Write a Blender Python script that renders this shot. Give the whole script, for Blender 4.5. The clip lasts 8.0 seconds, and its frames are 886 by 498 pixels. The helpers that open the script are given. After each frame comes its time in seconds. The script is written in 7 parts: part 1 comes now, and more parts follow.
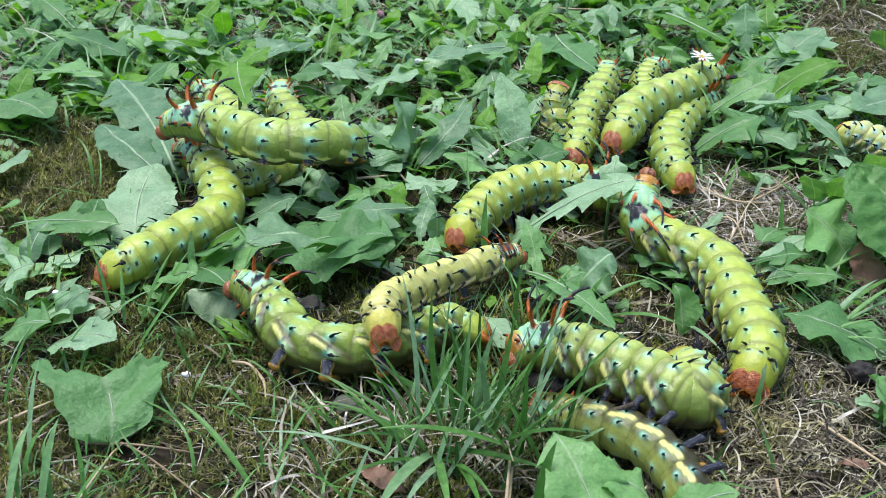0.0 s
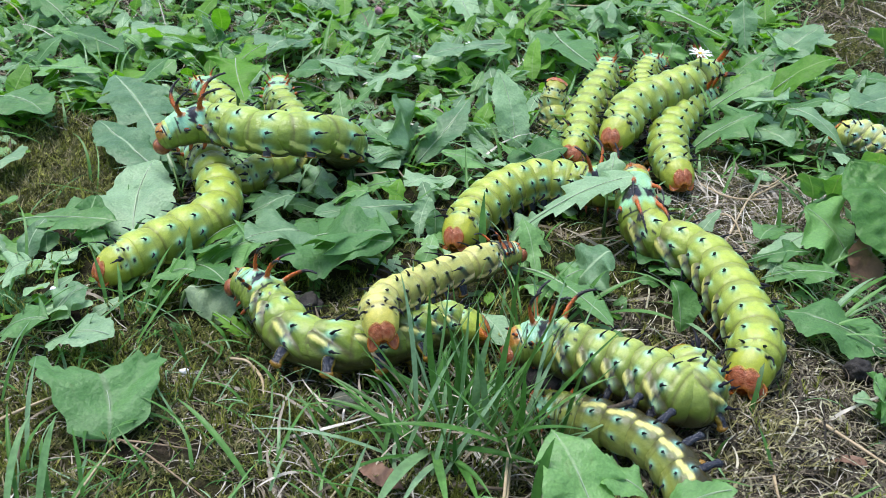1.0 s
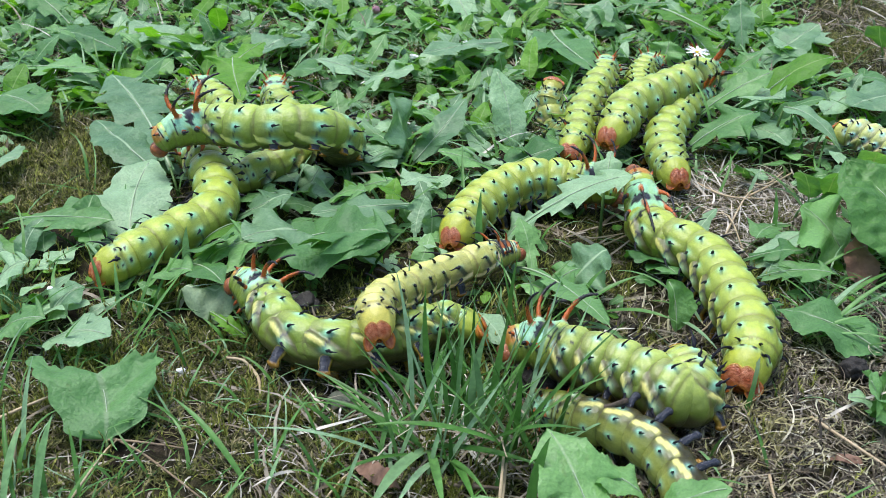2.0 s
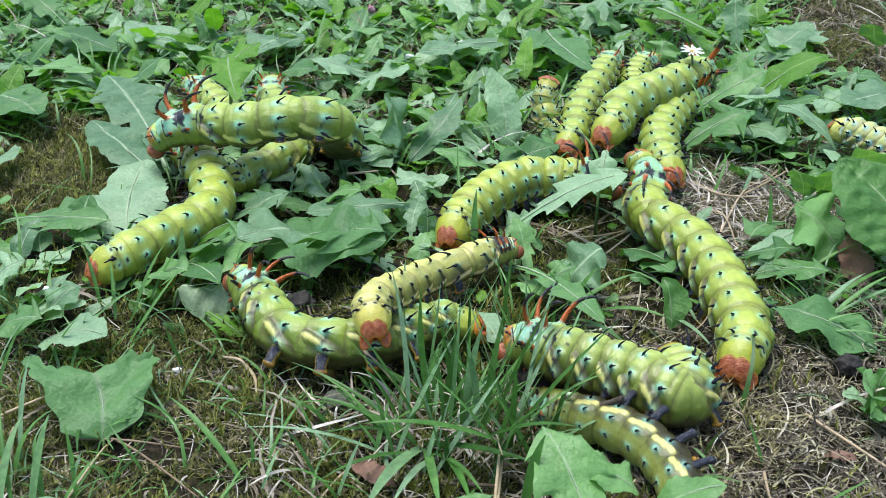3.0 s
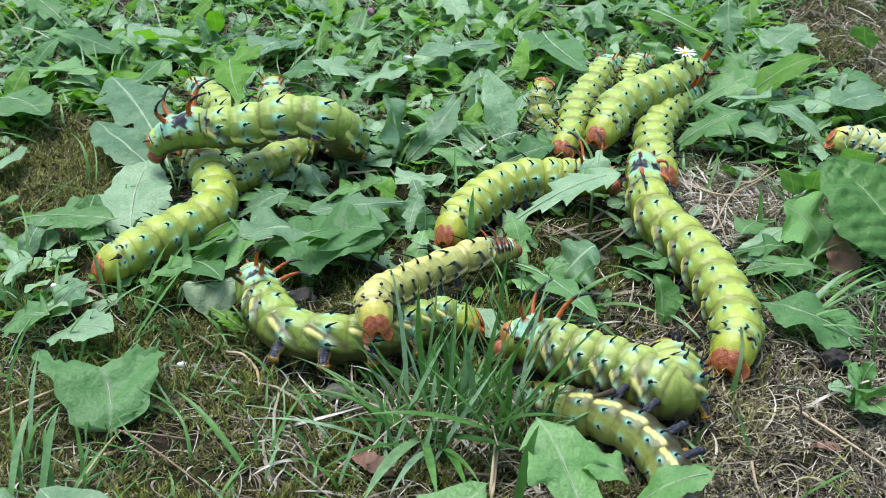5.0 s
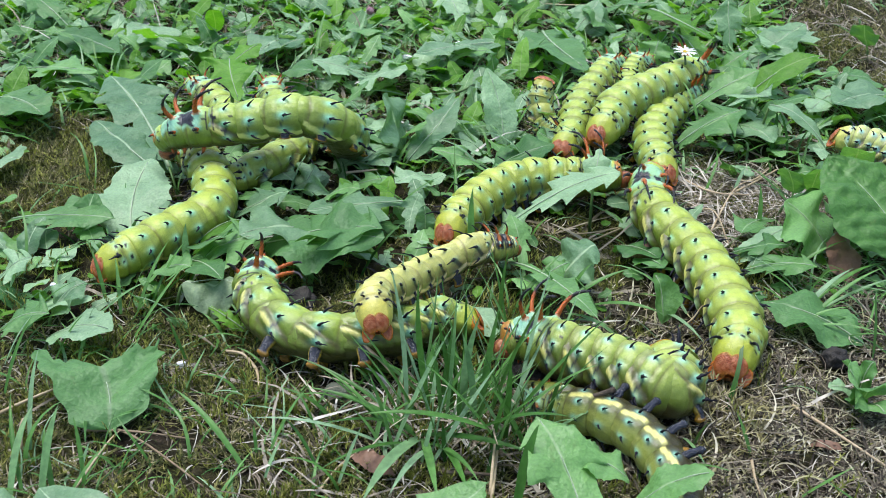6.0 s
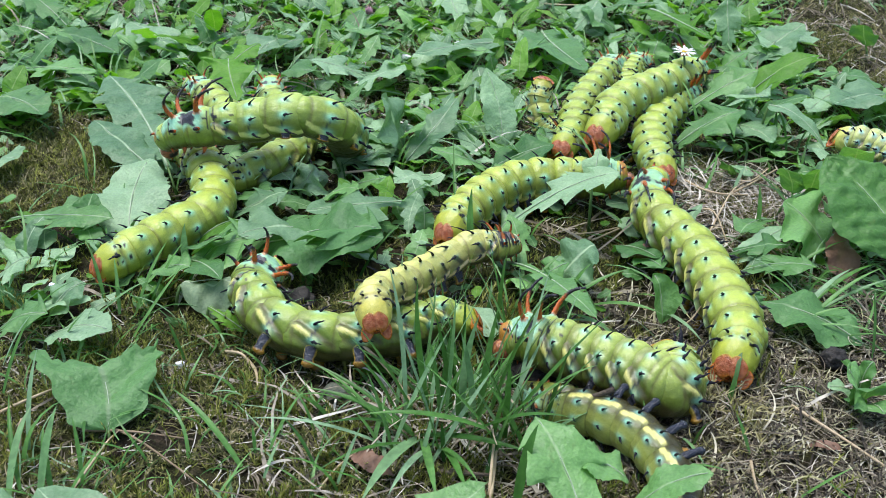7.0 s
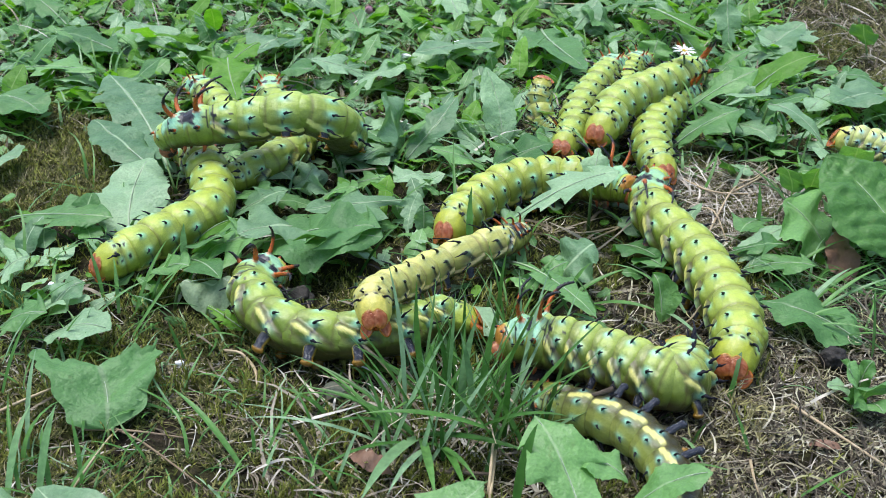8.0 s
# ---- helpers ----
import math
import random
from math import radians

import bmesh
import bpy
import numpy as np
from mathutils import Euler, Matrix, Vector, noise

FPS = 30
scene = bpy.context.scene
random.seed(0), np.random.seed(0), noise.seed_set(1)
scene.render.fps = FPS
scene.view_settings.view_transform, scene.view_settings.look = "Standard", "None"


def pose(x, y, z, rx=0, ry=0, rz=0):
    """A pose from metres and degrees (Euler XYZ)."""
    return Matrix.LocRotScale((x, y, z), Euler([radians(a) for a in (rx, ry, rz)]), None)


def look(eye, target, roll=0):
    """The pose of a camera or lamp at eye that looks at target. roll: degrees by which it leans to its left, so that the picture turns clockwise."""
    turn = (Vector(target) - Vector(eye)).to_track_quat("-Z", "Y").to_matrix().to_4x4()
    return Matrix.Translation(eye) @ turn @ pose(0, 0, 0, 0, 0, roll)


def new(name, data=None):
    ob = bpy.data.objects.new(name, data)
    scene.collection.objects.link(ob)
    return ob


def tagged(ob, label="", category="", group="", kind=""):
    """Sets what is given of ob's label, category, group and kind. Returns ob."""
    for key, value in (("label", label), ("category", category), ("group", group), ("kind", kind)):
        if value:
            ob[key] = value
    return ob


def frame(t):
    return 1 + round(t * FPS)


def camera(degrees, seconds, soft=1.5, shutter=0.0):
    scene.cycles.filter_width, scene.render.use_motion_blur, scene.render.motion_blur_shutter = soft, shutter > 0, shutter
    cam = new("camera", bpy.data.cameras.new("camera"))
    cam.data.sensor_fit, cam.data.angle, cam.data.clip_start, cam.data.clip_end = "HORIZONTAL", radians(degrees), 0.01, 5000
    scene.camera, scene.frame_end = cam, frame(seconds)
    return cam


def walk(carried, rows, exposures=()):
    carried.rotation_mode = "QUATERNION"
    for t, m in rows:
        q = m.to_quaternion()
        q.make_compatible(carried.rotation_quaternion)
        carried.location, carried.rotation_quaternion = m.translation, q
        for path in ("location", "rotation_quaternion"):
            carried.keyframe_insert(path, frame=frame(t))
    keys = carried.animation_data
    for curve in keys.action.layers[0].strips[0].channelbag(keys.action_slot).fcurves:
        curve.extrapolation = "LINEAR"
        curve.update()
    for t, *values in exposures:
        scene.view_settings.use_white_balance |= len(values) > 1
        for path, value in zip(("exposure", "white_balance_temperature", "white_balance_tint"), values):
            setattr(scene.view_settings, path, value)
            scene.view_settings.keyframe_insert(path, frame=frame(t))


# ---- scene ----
cam = camera(42.2, 8.0, 0.85)
cam.data.dof.use_dof, cam.data.dof.focus_distance, cam.data.dof.aperture_fstop = True, 0.345, 56
PATH = [
    (0, (-0.00156, -0.32136, 0.17883), (-0.00388, 0.00939, -0.00313), 0.044),
    (0.5, (-0.00156, -0.32121, 0.17880), (-0.00367, 0.00924, -0.00369), 0.105),
    (1, (-0.00159, -0.32115, 0.17886), (-0.00326, 0.00904, -0.00412), 0.163),
    (1.5, (-0.00112, -0.32113, 0.17888), (-0.00264, 0.00891, -0.00437), 0.102),
    (1.7, (-0.00090, -0.32122, 0.17917), (-0.00251, 0.00871, -0.00428), 0.115),
    (3, (-0.00031, -0.32220, 0.17947), (-0.00078, 0.00769, -0.00405), 0.011),
    (3.2, (0.00008, -0.32549, 0.18107), (-0.00077, 0.00452, -0.00222), -0.057),
    (3.5, (-0.00008, -0.33040, 0.18296), (-0.00026, -0.00002, 0.00033), -0.031),
    (4, (-0.00000, -0.33017, 0.18302), (0.00000, 0.00000, -0.00000), -0.000),
    (4.5, (0.00009, -0.33016, 0.18310), (-0.00004, -0.00017, -0.00025), -0.011),
    (6, (0.00016, -0.32980, 0.18276), (0.00009, -0.00001, -0.00094), -0.037),
    (6.5, (0.00037, -0.32979, 0.18269), (0.00024, 0.00004, -0.00094), -0.050),
    (7, (0.00017, -0.32959, 0.18266), (0.00040, 0.00020, -0.00104), -0.006),
    (7.5, (0.00038, -0.32948, 0.18250), (0.00047, 0.00028, -0.00125), -0.039),
    (8, (0.00041, -0.32943, 0.18256), (0.00053, 0.00023, -0.00137), -0.013),
]
walk(cam, [(t, look(eye, target, roll)) for t, eye, target, roll in PATH])

# ---- light: a bright overcast sky ----
world = bpy.data.worlds.new("world")
scene.world = world
world.use_nodes = True
wn = world.node_tree.nodes
sky = wn.new("ShaderNodeTexSky")
sky.sky_type, sky.sun_disc = "NISHITA", False
sky.sun_elevation, sky.sun_rotation = radians(75), radians(-56)
sky.dust_density, sky.air_density = 2.0, 1.0
wn["Background"].inputs["Strength"].default_value = 0.105
world.node_tree.links.new(sky.outputs["Color"], wn["Background"].inputs["Color"])
sun = new("sun", bpy.data.lights.new("sun", "SUN"))
sun.data.energy, sun.data.angle, sun.data.color = 1.5, radians(35), (0.97, 0.99, 1.0)
sun.matrix_basis = look((-0.15, 0.10, 0.9), (0, 0, 0))
scene.view_settings.exposure = 1.26

MM = 0.001


# ---- materials ----
class Mat:
    """A node material with a principled shader and short ways to add nodes."""

    def __init__(self, name, rough=0.5, spec=0.5):
        self.m = bpy.data.materials.new(name)
        self.m.use_nodes = True
        self.n, self.l = self.m.node_tree.nodes, self.m.node_tree.links
        self.p = self.n["Principled BSDF"]
        self.p.inputs["Roughness"].default_value = rough
        self.p.inputs["Specular IOR Level"].default_value = spec

    def node(self, kind, **sets):
        n = self.n.new("ShaderNode" + kind)
        for k, v in sets.items():
            n.inputs[k].default_value = v
        return n

    def link(self, a, b):
        self.l.new(a, b)
        return b

    def coords(self):
        return self.n.new("ShaderNodeTexCoord").outputs["Object"]

    def noise(self, scale, detail=4.0, rough=0.6):
        n = self.node("TexNoise", Scale=scale, Detail=detail, Roughness=rough)
        self.link(self.coords(), n.inputs["Vector"])
        return n.outputs["Fac"]

    def ramp(self, fac, stops):
        r = self.n.new("ShaderNodeValToRGB")
        e = r.color_ramp.elements
        while len(e) < len(stops):
            e.new(0.5)
        for el, (pos, col) in zip(e, stops):
            el.position, el.color = pos, (*col, 1)
        self.link(fac, r.inputs["Fac"])
        return r.outputs["Color"]

    def mix(self, fac, a, b, how="MIX"):
        x = self.n.new("ShaderNodeMix")
        x.data_type, x.blend_type = "RGBA", how
        for sock, v in ((x.inputs["Factor"], fac), (x.inputs[6], a), (x.inputs[7], b)):
            if hasattr(v, "is_linked"):
                self.link(v, sock)
            elif isinstance(v, tuple):
                sock.default_value = (*v, 1)
            else:
                sock.default_value = v
        return x.outputs[2]

    def math(self, op, a, b=0.0):
        x = self.n.new("ShaderNodeMath")
        x.operation = op
        for sock, v in zip(x.inputs, (a, b)):
            if hasattr(v, "is_linked"):
                self.link(v, sock)
            else:
                sock.default_value = v
        return x.outputs[0]

    def attribute(self, name):
        a = self.n.new("ShaderNodeAttribute")
        a.attribute_name = name
        return a

    def bump(self, height, strength, distance):
        b = self.node("Bump", Strength=strength, Distance=distance)
        self.link(height, b.inputs["Height"])
        self.link(b.outputs["Normal"], self.p.inputs["Normal"])
        return b

    def base(self, col):
        self.link(col, self.p.inputs["Base Color"])
        return self


def skin_material():
    """Caterpillar hide: pigment and painted shade from the mesh, the animal's own tint, fine mottling and a waxy gloss.
    """
    k = Mat("caterpillar_skin", 0.31, 0.5)
    pig = k.attribute("pigment").outputs["Color"]
    tint = k.n.new("ShaderNodeObjectInfo").outputs["Color"]
    col = k.mix(k.attribute("pigment").outputs["Alpha"], pig, k.mix(1.0, pig, tint, "MULTIPLY"))
    mott = k.ramp(k.noise(3.0, 5), [(0.3, (0.74, 0.76, 0.66)), (0.7, (1.12, 1.10, 1.08))])
    col = k.mix(1.0, col, mott, "MULTIPLY")
    fine = k.ramp(k.noise(22.0, 3), [(0.35, (0.86, 0.88, 0.8)), (0.65, (1.06, 1.05, 1.0))])
    col = k.mix(1.0, col, fine, "MULTIPLY")
    k.base(col)
    k.p.inputs["Subsurface Weight"].default_value = 0.12
    k.p.inputs["Subsurface Radius"].default_value = (1.0, 0.9, 0.3)
    k.p.inputs["Subsurface Scale"].default_value = 0.002
    k.bump(k.math("ADD", k.noise(5.0, 4), k.math("MULTIPLY", k.noise(26.0, 3), 0.4)), 0.14, 0.05)
    return k.m


def pigment_material(name, rough, bump=0.3, scale=20.0, spec=0.5):
    k = Mat(name, rough, spec)
    var = k.ramp(k.noise(scale * 0.4, 4), [(0.3, (0.72, 0.72, 0.72)), (0.7, (1.12, 1.1, 1.1))])
    k.base(k.mix(1.0, k.attribute("pigment").outputs["Color"], var, "MULTIPLY"))
    k.bump(k.noise(scale, 5), bump, 0.08)
    return k.m


def leaf_material(name, dark, light, rib, rough=0.42, glow=0.28, vein=1.0):
    """A leaf: pale midrib, fine side veins, blotches and some light passing through."""
    k = Mat(name, rough + 0.08, 0.45)
    at = k.n.new("ShaderNodeSeparateColor")
    k.link(k.attribute("leaf").outputs["Color"], at.inputs["Color"])
    across, along = at.outputs["Red"], at.outputs["Green"]
    rnd = k.math("ADD", k.n.new("ShaderNodeObjectInfo").outputs["Random"], k.n.new("ShaderNodeNewGeometry").outputs["Random Per Island"])
    rnd = k.math("FRACT", rnd)
    blot = k.noise(110.0, 4)
    col = k.ramp(k.math("ADD", k.math("MULTIPLY", blot, 0.6), k.math("MULTIPLY", rnd, 0.48)), [(0.25, dark), (0.8, light)])
    fine = k.ramp(k.noise(1400.0, 2), [(0.35, (0.85, 0.87, 0.85)), (0.65, (1.08, 1.06, 1.04))])
    col = k.mix(1.0, col, fine, "MULTIPLY")
    ph = k.math("SUBTRACT", k.math("MULTIPLY", along, 11.0), k.math("MULTIPLY", across, 2.2))
    line = k.math("ABSOLUTE", k.math("SUBTRACT", k.math("FRACT", ph), 0.5))
    vmask = k.ramp(line, [(0.0, (1, 1, 1)), (0.16, (0, 0, 0))])
    col = k.mix(k.math("MULTIPLY", vmask, 0.05 * vein), col, rib)
    mid = k.ramp(across, [(0.02, (1, 1, 1)), (0.07, (0, 0, 0))])
    col = k.mix(k.math("MULTIPLY", mid, 0.8), col, rib)
    spots = k.ramp(k.noise(330.0, 2, 0.4), [(0.70, (0, 0, 0)), (0.76, (1, 1, 1))])
    col = k.mix(k.math("MULTIPLY", spots, 0.15), col, (0.16, 0.13, 0.05))
    k.base(col)
    net = k.math("ADD", k.math("ADD", k.math("MULTIPLY", vmask, -0.05), k.noise(520.0, 3)), k.math("MULTIPLY", k.noise(95.0, 3), 3.0))
    k.bump(net, 0.6, 0.0009)
    tr = k.node("BsdfTranslucent")
    k.link(k.mix(1.0, col, (1.3, 1.5, 0.5), "MULTIPLY"), tr.inputs["Color"])
    mx = k.node("MixShader", Fac=glow)
    k.link(k.p.outputs[0], mx.inputs[1])
    k.link(tr.outputs[0], mx.inputs[2])
    k.link(mx.outputs[0], k.n["Material Output"].inputs["Surface"])
    return k.m


def strand_material(name, stops, rough=0.6, glow=0.2):
    """Blades, straws and moss: each piece takes its own tone."""
    k = Mat(name, rough, 0.35)
    rnd = k.math("FRACT", k.math("ADD", k.n.new("ShaderNodeObjectInfo").outputs["Random"], k.n.new("ShaderNodeNewGeometry").outputs["Random Per Island"]))
    col = k.ramp(rnd, stops)
    col = k.mix(1.0, col, k.ramp(k.noise(420.0, 3), [(0.3, (0.7, 0.7, 0.7)), (0.7, (1.15, 1.12, 1.1))]), "MULTIPLY")
    k.base(col)
    tr = k.node("BsdfTranslucent")
    k.link(col, tr.inputs["Color"])
    mx = k.node("MixShader", Fac=glow)
    k.link(k.p.outputs[0], mx.inputs[1])
    k.link(tr.outputs[0], mx.inputs[2])
    k.link(mx.outputs[0], k.n["Material Output"].inputs["Surface"])
    return k.m


def soil_material():
    k = Mat("mossy_soil", 0.9, 0.2)
    soil = k.ramp(k.noise(300.0, 6), [(0.3, (0.010, 0.008, 0.005)), (0.55, (0.03, 0.022, 0.014)), (0.75, (0.09, 0.07, 0.045))])
    moss = k.ramp(k.noise(700.0, 5), [(0.3, (0.014, 0.016, 0.005)), (0.7, (0.07, 0.07, 0.022))])
    where = k.ramp(k.noise(26.0, 4), [(0.42, (0, 0, 0)), (0.62, (1, 1, 1))])
    k.base(k.mix(where, soil, moss))
    k.bump(k.math("ADD", k.noise(260.0, 6), k.math("MULTIPLY", k.noise(900.0, 3), 0.5)), 1.0, 0.003)
    return k.m


def plain_material(name, a, b, scale, rough, bump=0.3):
    k = Mat(name, rough, 0.4)
    k.base(k.ramp(k.noise(scale, 4), [(0.3, a), (0.7, b)]))
    k.bump(k.noise(scale * 3, 4), bump, 0.0006)
    return k.m


SKIN = skin_material()
HORN = pigment_material("horn", 0.38, 0.25, 14.0)
THORN = pigment_material("black_thorn", 0.5, 0.2, 14.0, 0.25)
PLATE = pigment_material("tail_plate", 0.27, 0.30, 11.0)
HEAD = pigment_material("head_shell", 0.28, 0.25, 12.0)
LEAVES = {
    "blue": leaf_material("dandelion_leaf", (0.083, 0.200, 0.086), (0.33, 0.515, 0.30), (0.45, 0.59, 0.38), 0.34),
    "mid": leaf_material("green_leaf", (0.060, 0.175, 0.045), (0.21, 0.425, 0.14), (0.32, 0.47, 0.24), 0.34),
    "dark": leaf_material("dark_leaf", (0.052, 0.158, 0.043), (0.135, 0.31, 0.10), (0.22, 0.33, 0.17)),
    "bright": leaf_material("bright_leaf", (0.075, 0.23, 0.016), (0.18, 0.40, 0.045), (0.27, 0.42, 0.14), glow=0.4, vein=0.5),
    "ribbed": leaf_material("plantain_leaf", (0.055, 0.165, 0.035), (0.12, 0.29, 0.065), (0.20, 0.36, 0.13), vein=3.5),
    "pale": leaf_material("pale_leaf_underside", (0.19, 0.29, 0.16), (0.34, 0.44, 0.27), (0.5, 0.56, 0.42), 0.55),
}
GRASS = strand_material("grass", [(0.0, (0.04, 0.13, 0.022)), (0.35, (0.085, 0.235, 0.042)), (0.7, (0.14, 0.32, 0.085)), (1.0, (0.27, 0.44, 0.26))], 0.42, 0.25)
STRAW = strand_material("dry_straw", [(0.0, (0.07, 0.055, 0.03)), (0.4, (0.21, 0.175, 0.125)), (0.75, (0.40, 0.36, 0.29)), (1.0, (0.66, 0.64, 0.58))], 0.6, 0.1)
MOSS = strand_material("moss", [(0.0, (0.035, 0.042, 0.010)), (0.4, (0.095, 0.105, 0.028)), (0.75, (0.20, 0.20, 0.062)), (1.0, (0.40, 0.35, 0.20))], 0.7, 0.2)
SPRIG = strand_material("green_moss", [(0.0, (0.035, 0.05, 0.008)), (0.45, (0.10, 0.125, 0.02)), (0.85, (0.22, 0.235, 0.045)), (1.0, (0.36, 0.32, 0.13))], 0.6, 0.25)
WITHERED = strand_material("withered_moss", [(0.0, (0.018, 0.014, 0.010)), (0.38, (0.085, 0.070, 0.049)), (0.68, (0.29, 0.255, 0.18)), (0.86, (0.44, 0.43, 0.22)), (1.0, (0.70, 0.67, 0.56))], 0.7, 0.15)
BLEACHED = strand_material("bleached_straw", [(0.0, (0.40, 0.34, 0.25)), (0.5, (0.62, 0.57, 0.48)), (1.0, (0.80, 0.77, 0.70))], 0.55, 0.1)
SHOOT = strand_material("moss_shoots", [(0.0, (0.06, 0.08, 0.012)), (0.4, (0.18, 0.21, 0.032)), (0.8, (0.34, 0.37, 0.075)), (1.0, (0.50, 0.49, 0.17))], 0.6, 0.25)
TUFT = strand_material("dry_moss", [(0.0, (0.07, 0.065, 0.03)), (0.4, (0.22, 0.20, 0.08)), (0.8, (0.40, 0.38, 0.16)), (1.0, (0.56, 0.52, 0.34))], 0.65, 0.2)
SOIL = soil_material()
RIB = plain_material("midrib", (0.25, 0.36, 0.2), (0.42, 0.5, 0.34), 300.0, 0.45)
BROWN = plain_material("withered_leaf", (0.09, 0.045, 0.028), (0.25, 0.14, 0.09), 150.0, 0.6, 0.8)
DARKLUMP = plain_material("dark_crumb", (0.012, 0.01, 0.009), (0.05, 0.045, 0.04), 400.0, 0.75, 1.0)
GREYLUMP = plain_material("grey_crumb", (0.06, 0.07, 0.05), (0.14, 0.15, 0.11), 400.0, 0.8, 1.0)
PETAL = plain_material("white_petal", (0.72, 0.72, 0.72), (0.85, 0.85, 0.84), 500.0, 0.55)
PINK = plain_material("pink_petal", (0.30, 0.13, 0.17), (0.46, 0.25, 0.30), 500.0, 0.55)
YOLK = plain_material("yellow_disc", (0.55, 0.38, 0.02), (0.75, 0.58, 0.04), 1500.0, 0.6, 1.0)
STALK = plain_material("green_stalk", (0.05, 0.12, 0.03), (0.12, 0.2, 0.06), 300.0, 0.5)
TWIG = plain_material("twig_bark", (0.05, 0.035, 0.025), (0.14, 0.11, 0.08), 300.0, 0.75, 0.8)
BROWNSTRAW = plain_material("brown_straw", (0.15, 0.10, 0.06), (0.32, 0.24, 0.15), 220.0, 0.6)
TANSTRAW = plain_material("tan_straw", (0.34, 0.25, 0.14), (0.55, 0.44, 0.29), 220.0, 0.55)


# ---- mesh helpers ----
def mesh_of(name, verts, faces, material, colours=None, layer="pigment", smooth=True):
    me = bpy.data.meshes.new(name)
    me.from_pydata([tuple(v) for v in verts], [], [tuple(f) for f in faces])
    if colours is not None:
        at = me.color_attributes.new(layer, "FLOAT_COLOR", "POINT")
        c = np.ones((len(verts), 4), np.float32)
        c[:, : np.shape(colours)[1]] = colours
        at.data.foreach_set("color", c.ravel())
    if smooth:
        me.polygons.foreach_set("use_smooth", [True] * len(me.polygons))
    me.materials.append(material)
    me.update()
    return me


def part(name, me, parent=None, label="", m=None):
    ob = new(name, me)
    ob.parent = parent
    if m is not None:
        ob.matrix_basis = m
    return tagged(ob, label)


def grid_faces(rows, cols, wrap=False, start=0):
    f = []
    for i in range(rows - 1):
        for j in range(cols if wrap else cols - 1):
            k = (j + 1) % cols
            f.append((start + i * cols + j, start + i * cols + k, start + (i + 1) * cols + k, start + (i + 1) * cols + j))
    return f


def tube(points, radii, sides=8):
    """A closed tube round a line of points: verts and faces."""
    points = [Vector(p) for p in points]
    verts, side = [], None
    for i, p in enumerate(points):
        t = (points[min(i + 1, len(points) - 1)] - points[max(i - 1, 0)]).normalized()
        if side is None:
            side = t.orthogonal().normalized()
        side = (side - t * side.dot(t)).normalized()
        other = t.cross(side)
        for j in range(sides):
            a = 2 * math.pi * j / sides
            verts.append(p + (side * math.cos(a) + other * math.sin(a)) * radii[i])
    faces = grid_faces(len(points), sides, True)
    faces.append(tuple(range(sides))[::-1])
    faces.append(tuple(range(len(verts) - sides, len(verts))))
    return verts, faces


def blend(a, b, f):
    f = np.clip(f, 0, 1)[..., None]
    return a * (1 - f) + b * f


def bell(d, w):
    return np.exp(-((d / w) ** 2))


# ---- caterpillar pieces, in units of the body's radius: x to the head, z to the back ----
# flank green, taken darker than the hide to paint in shade below the back
GREEN = np.array((0.165, 0.225, 0.026))
LIME = np.array((0.45, 0.55, 0.105))
BELLY = np.array((0.075, 0.075, 0.02))
SMOKE = np.array((0.235, 0.25, 0.085))
CREAM = np.array((0.70, 0.65, 0.22))
AQUA = np.array((0.33, 0.74, 0.60))
INK = np.array((0.006, 0.006, 0.010))
SLATE = np.array((0.018, 0.019, 0.032))
ORANGE = np.array((0.48, 0.115, 0.018))
RUST = np.array((0.33, 0.085, 0.03))
DUSK = np.array((0.105, 0.088, 0.022))
SCOLI = [28, -28, 68, -68, 106, -106]


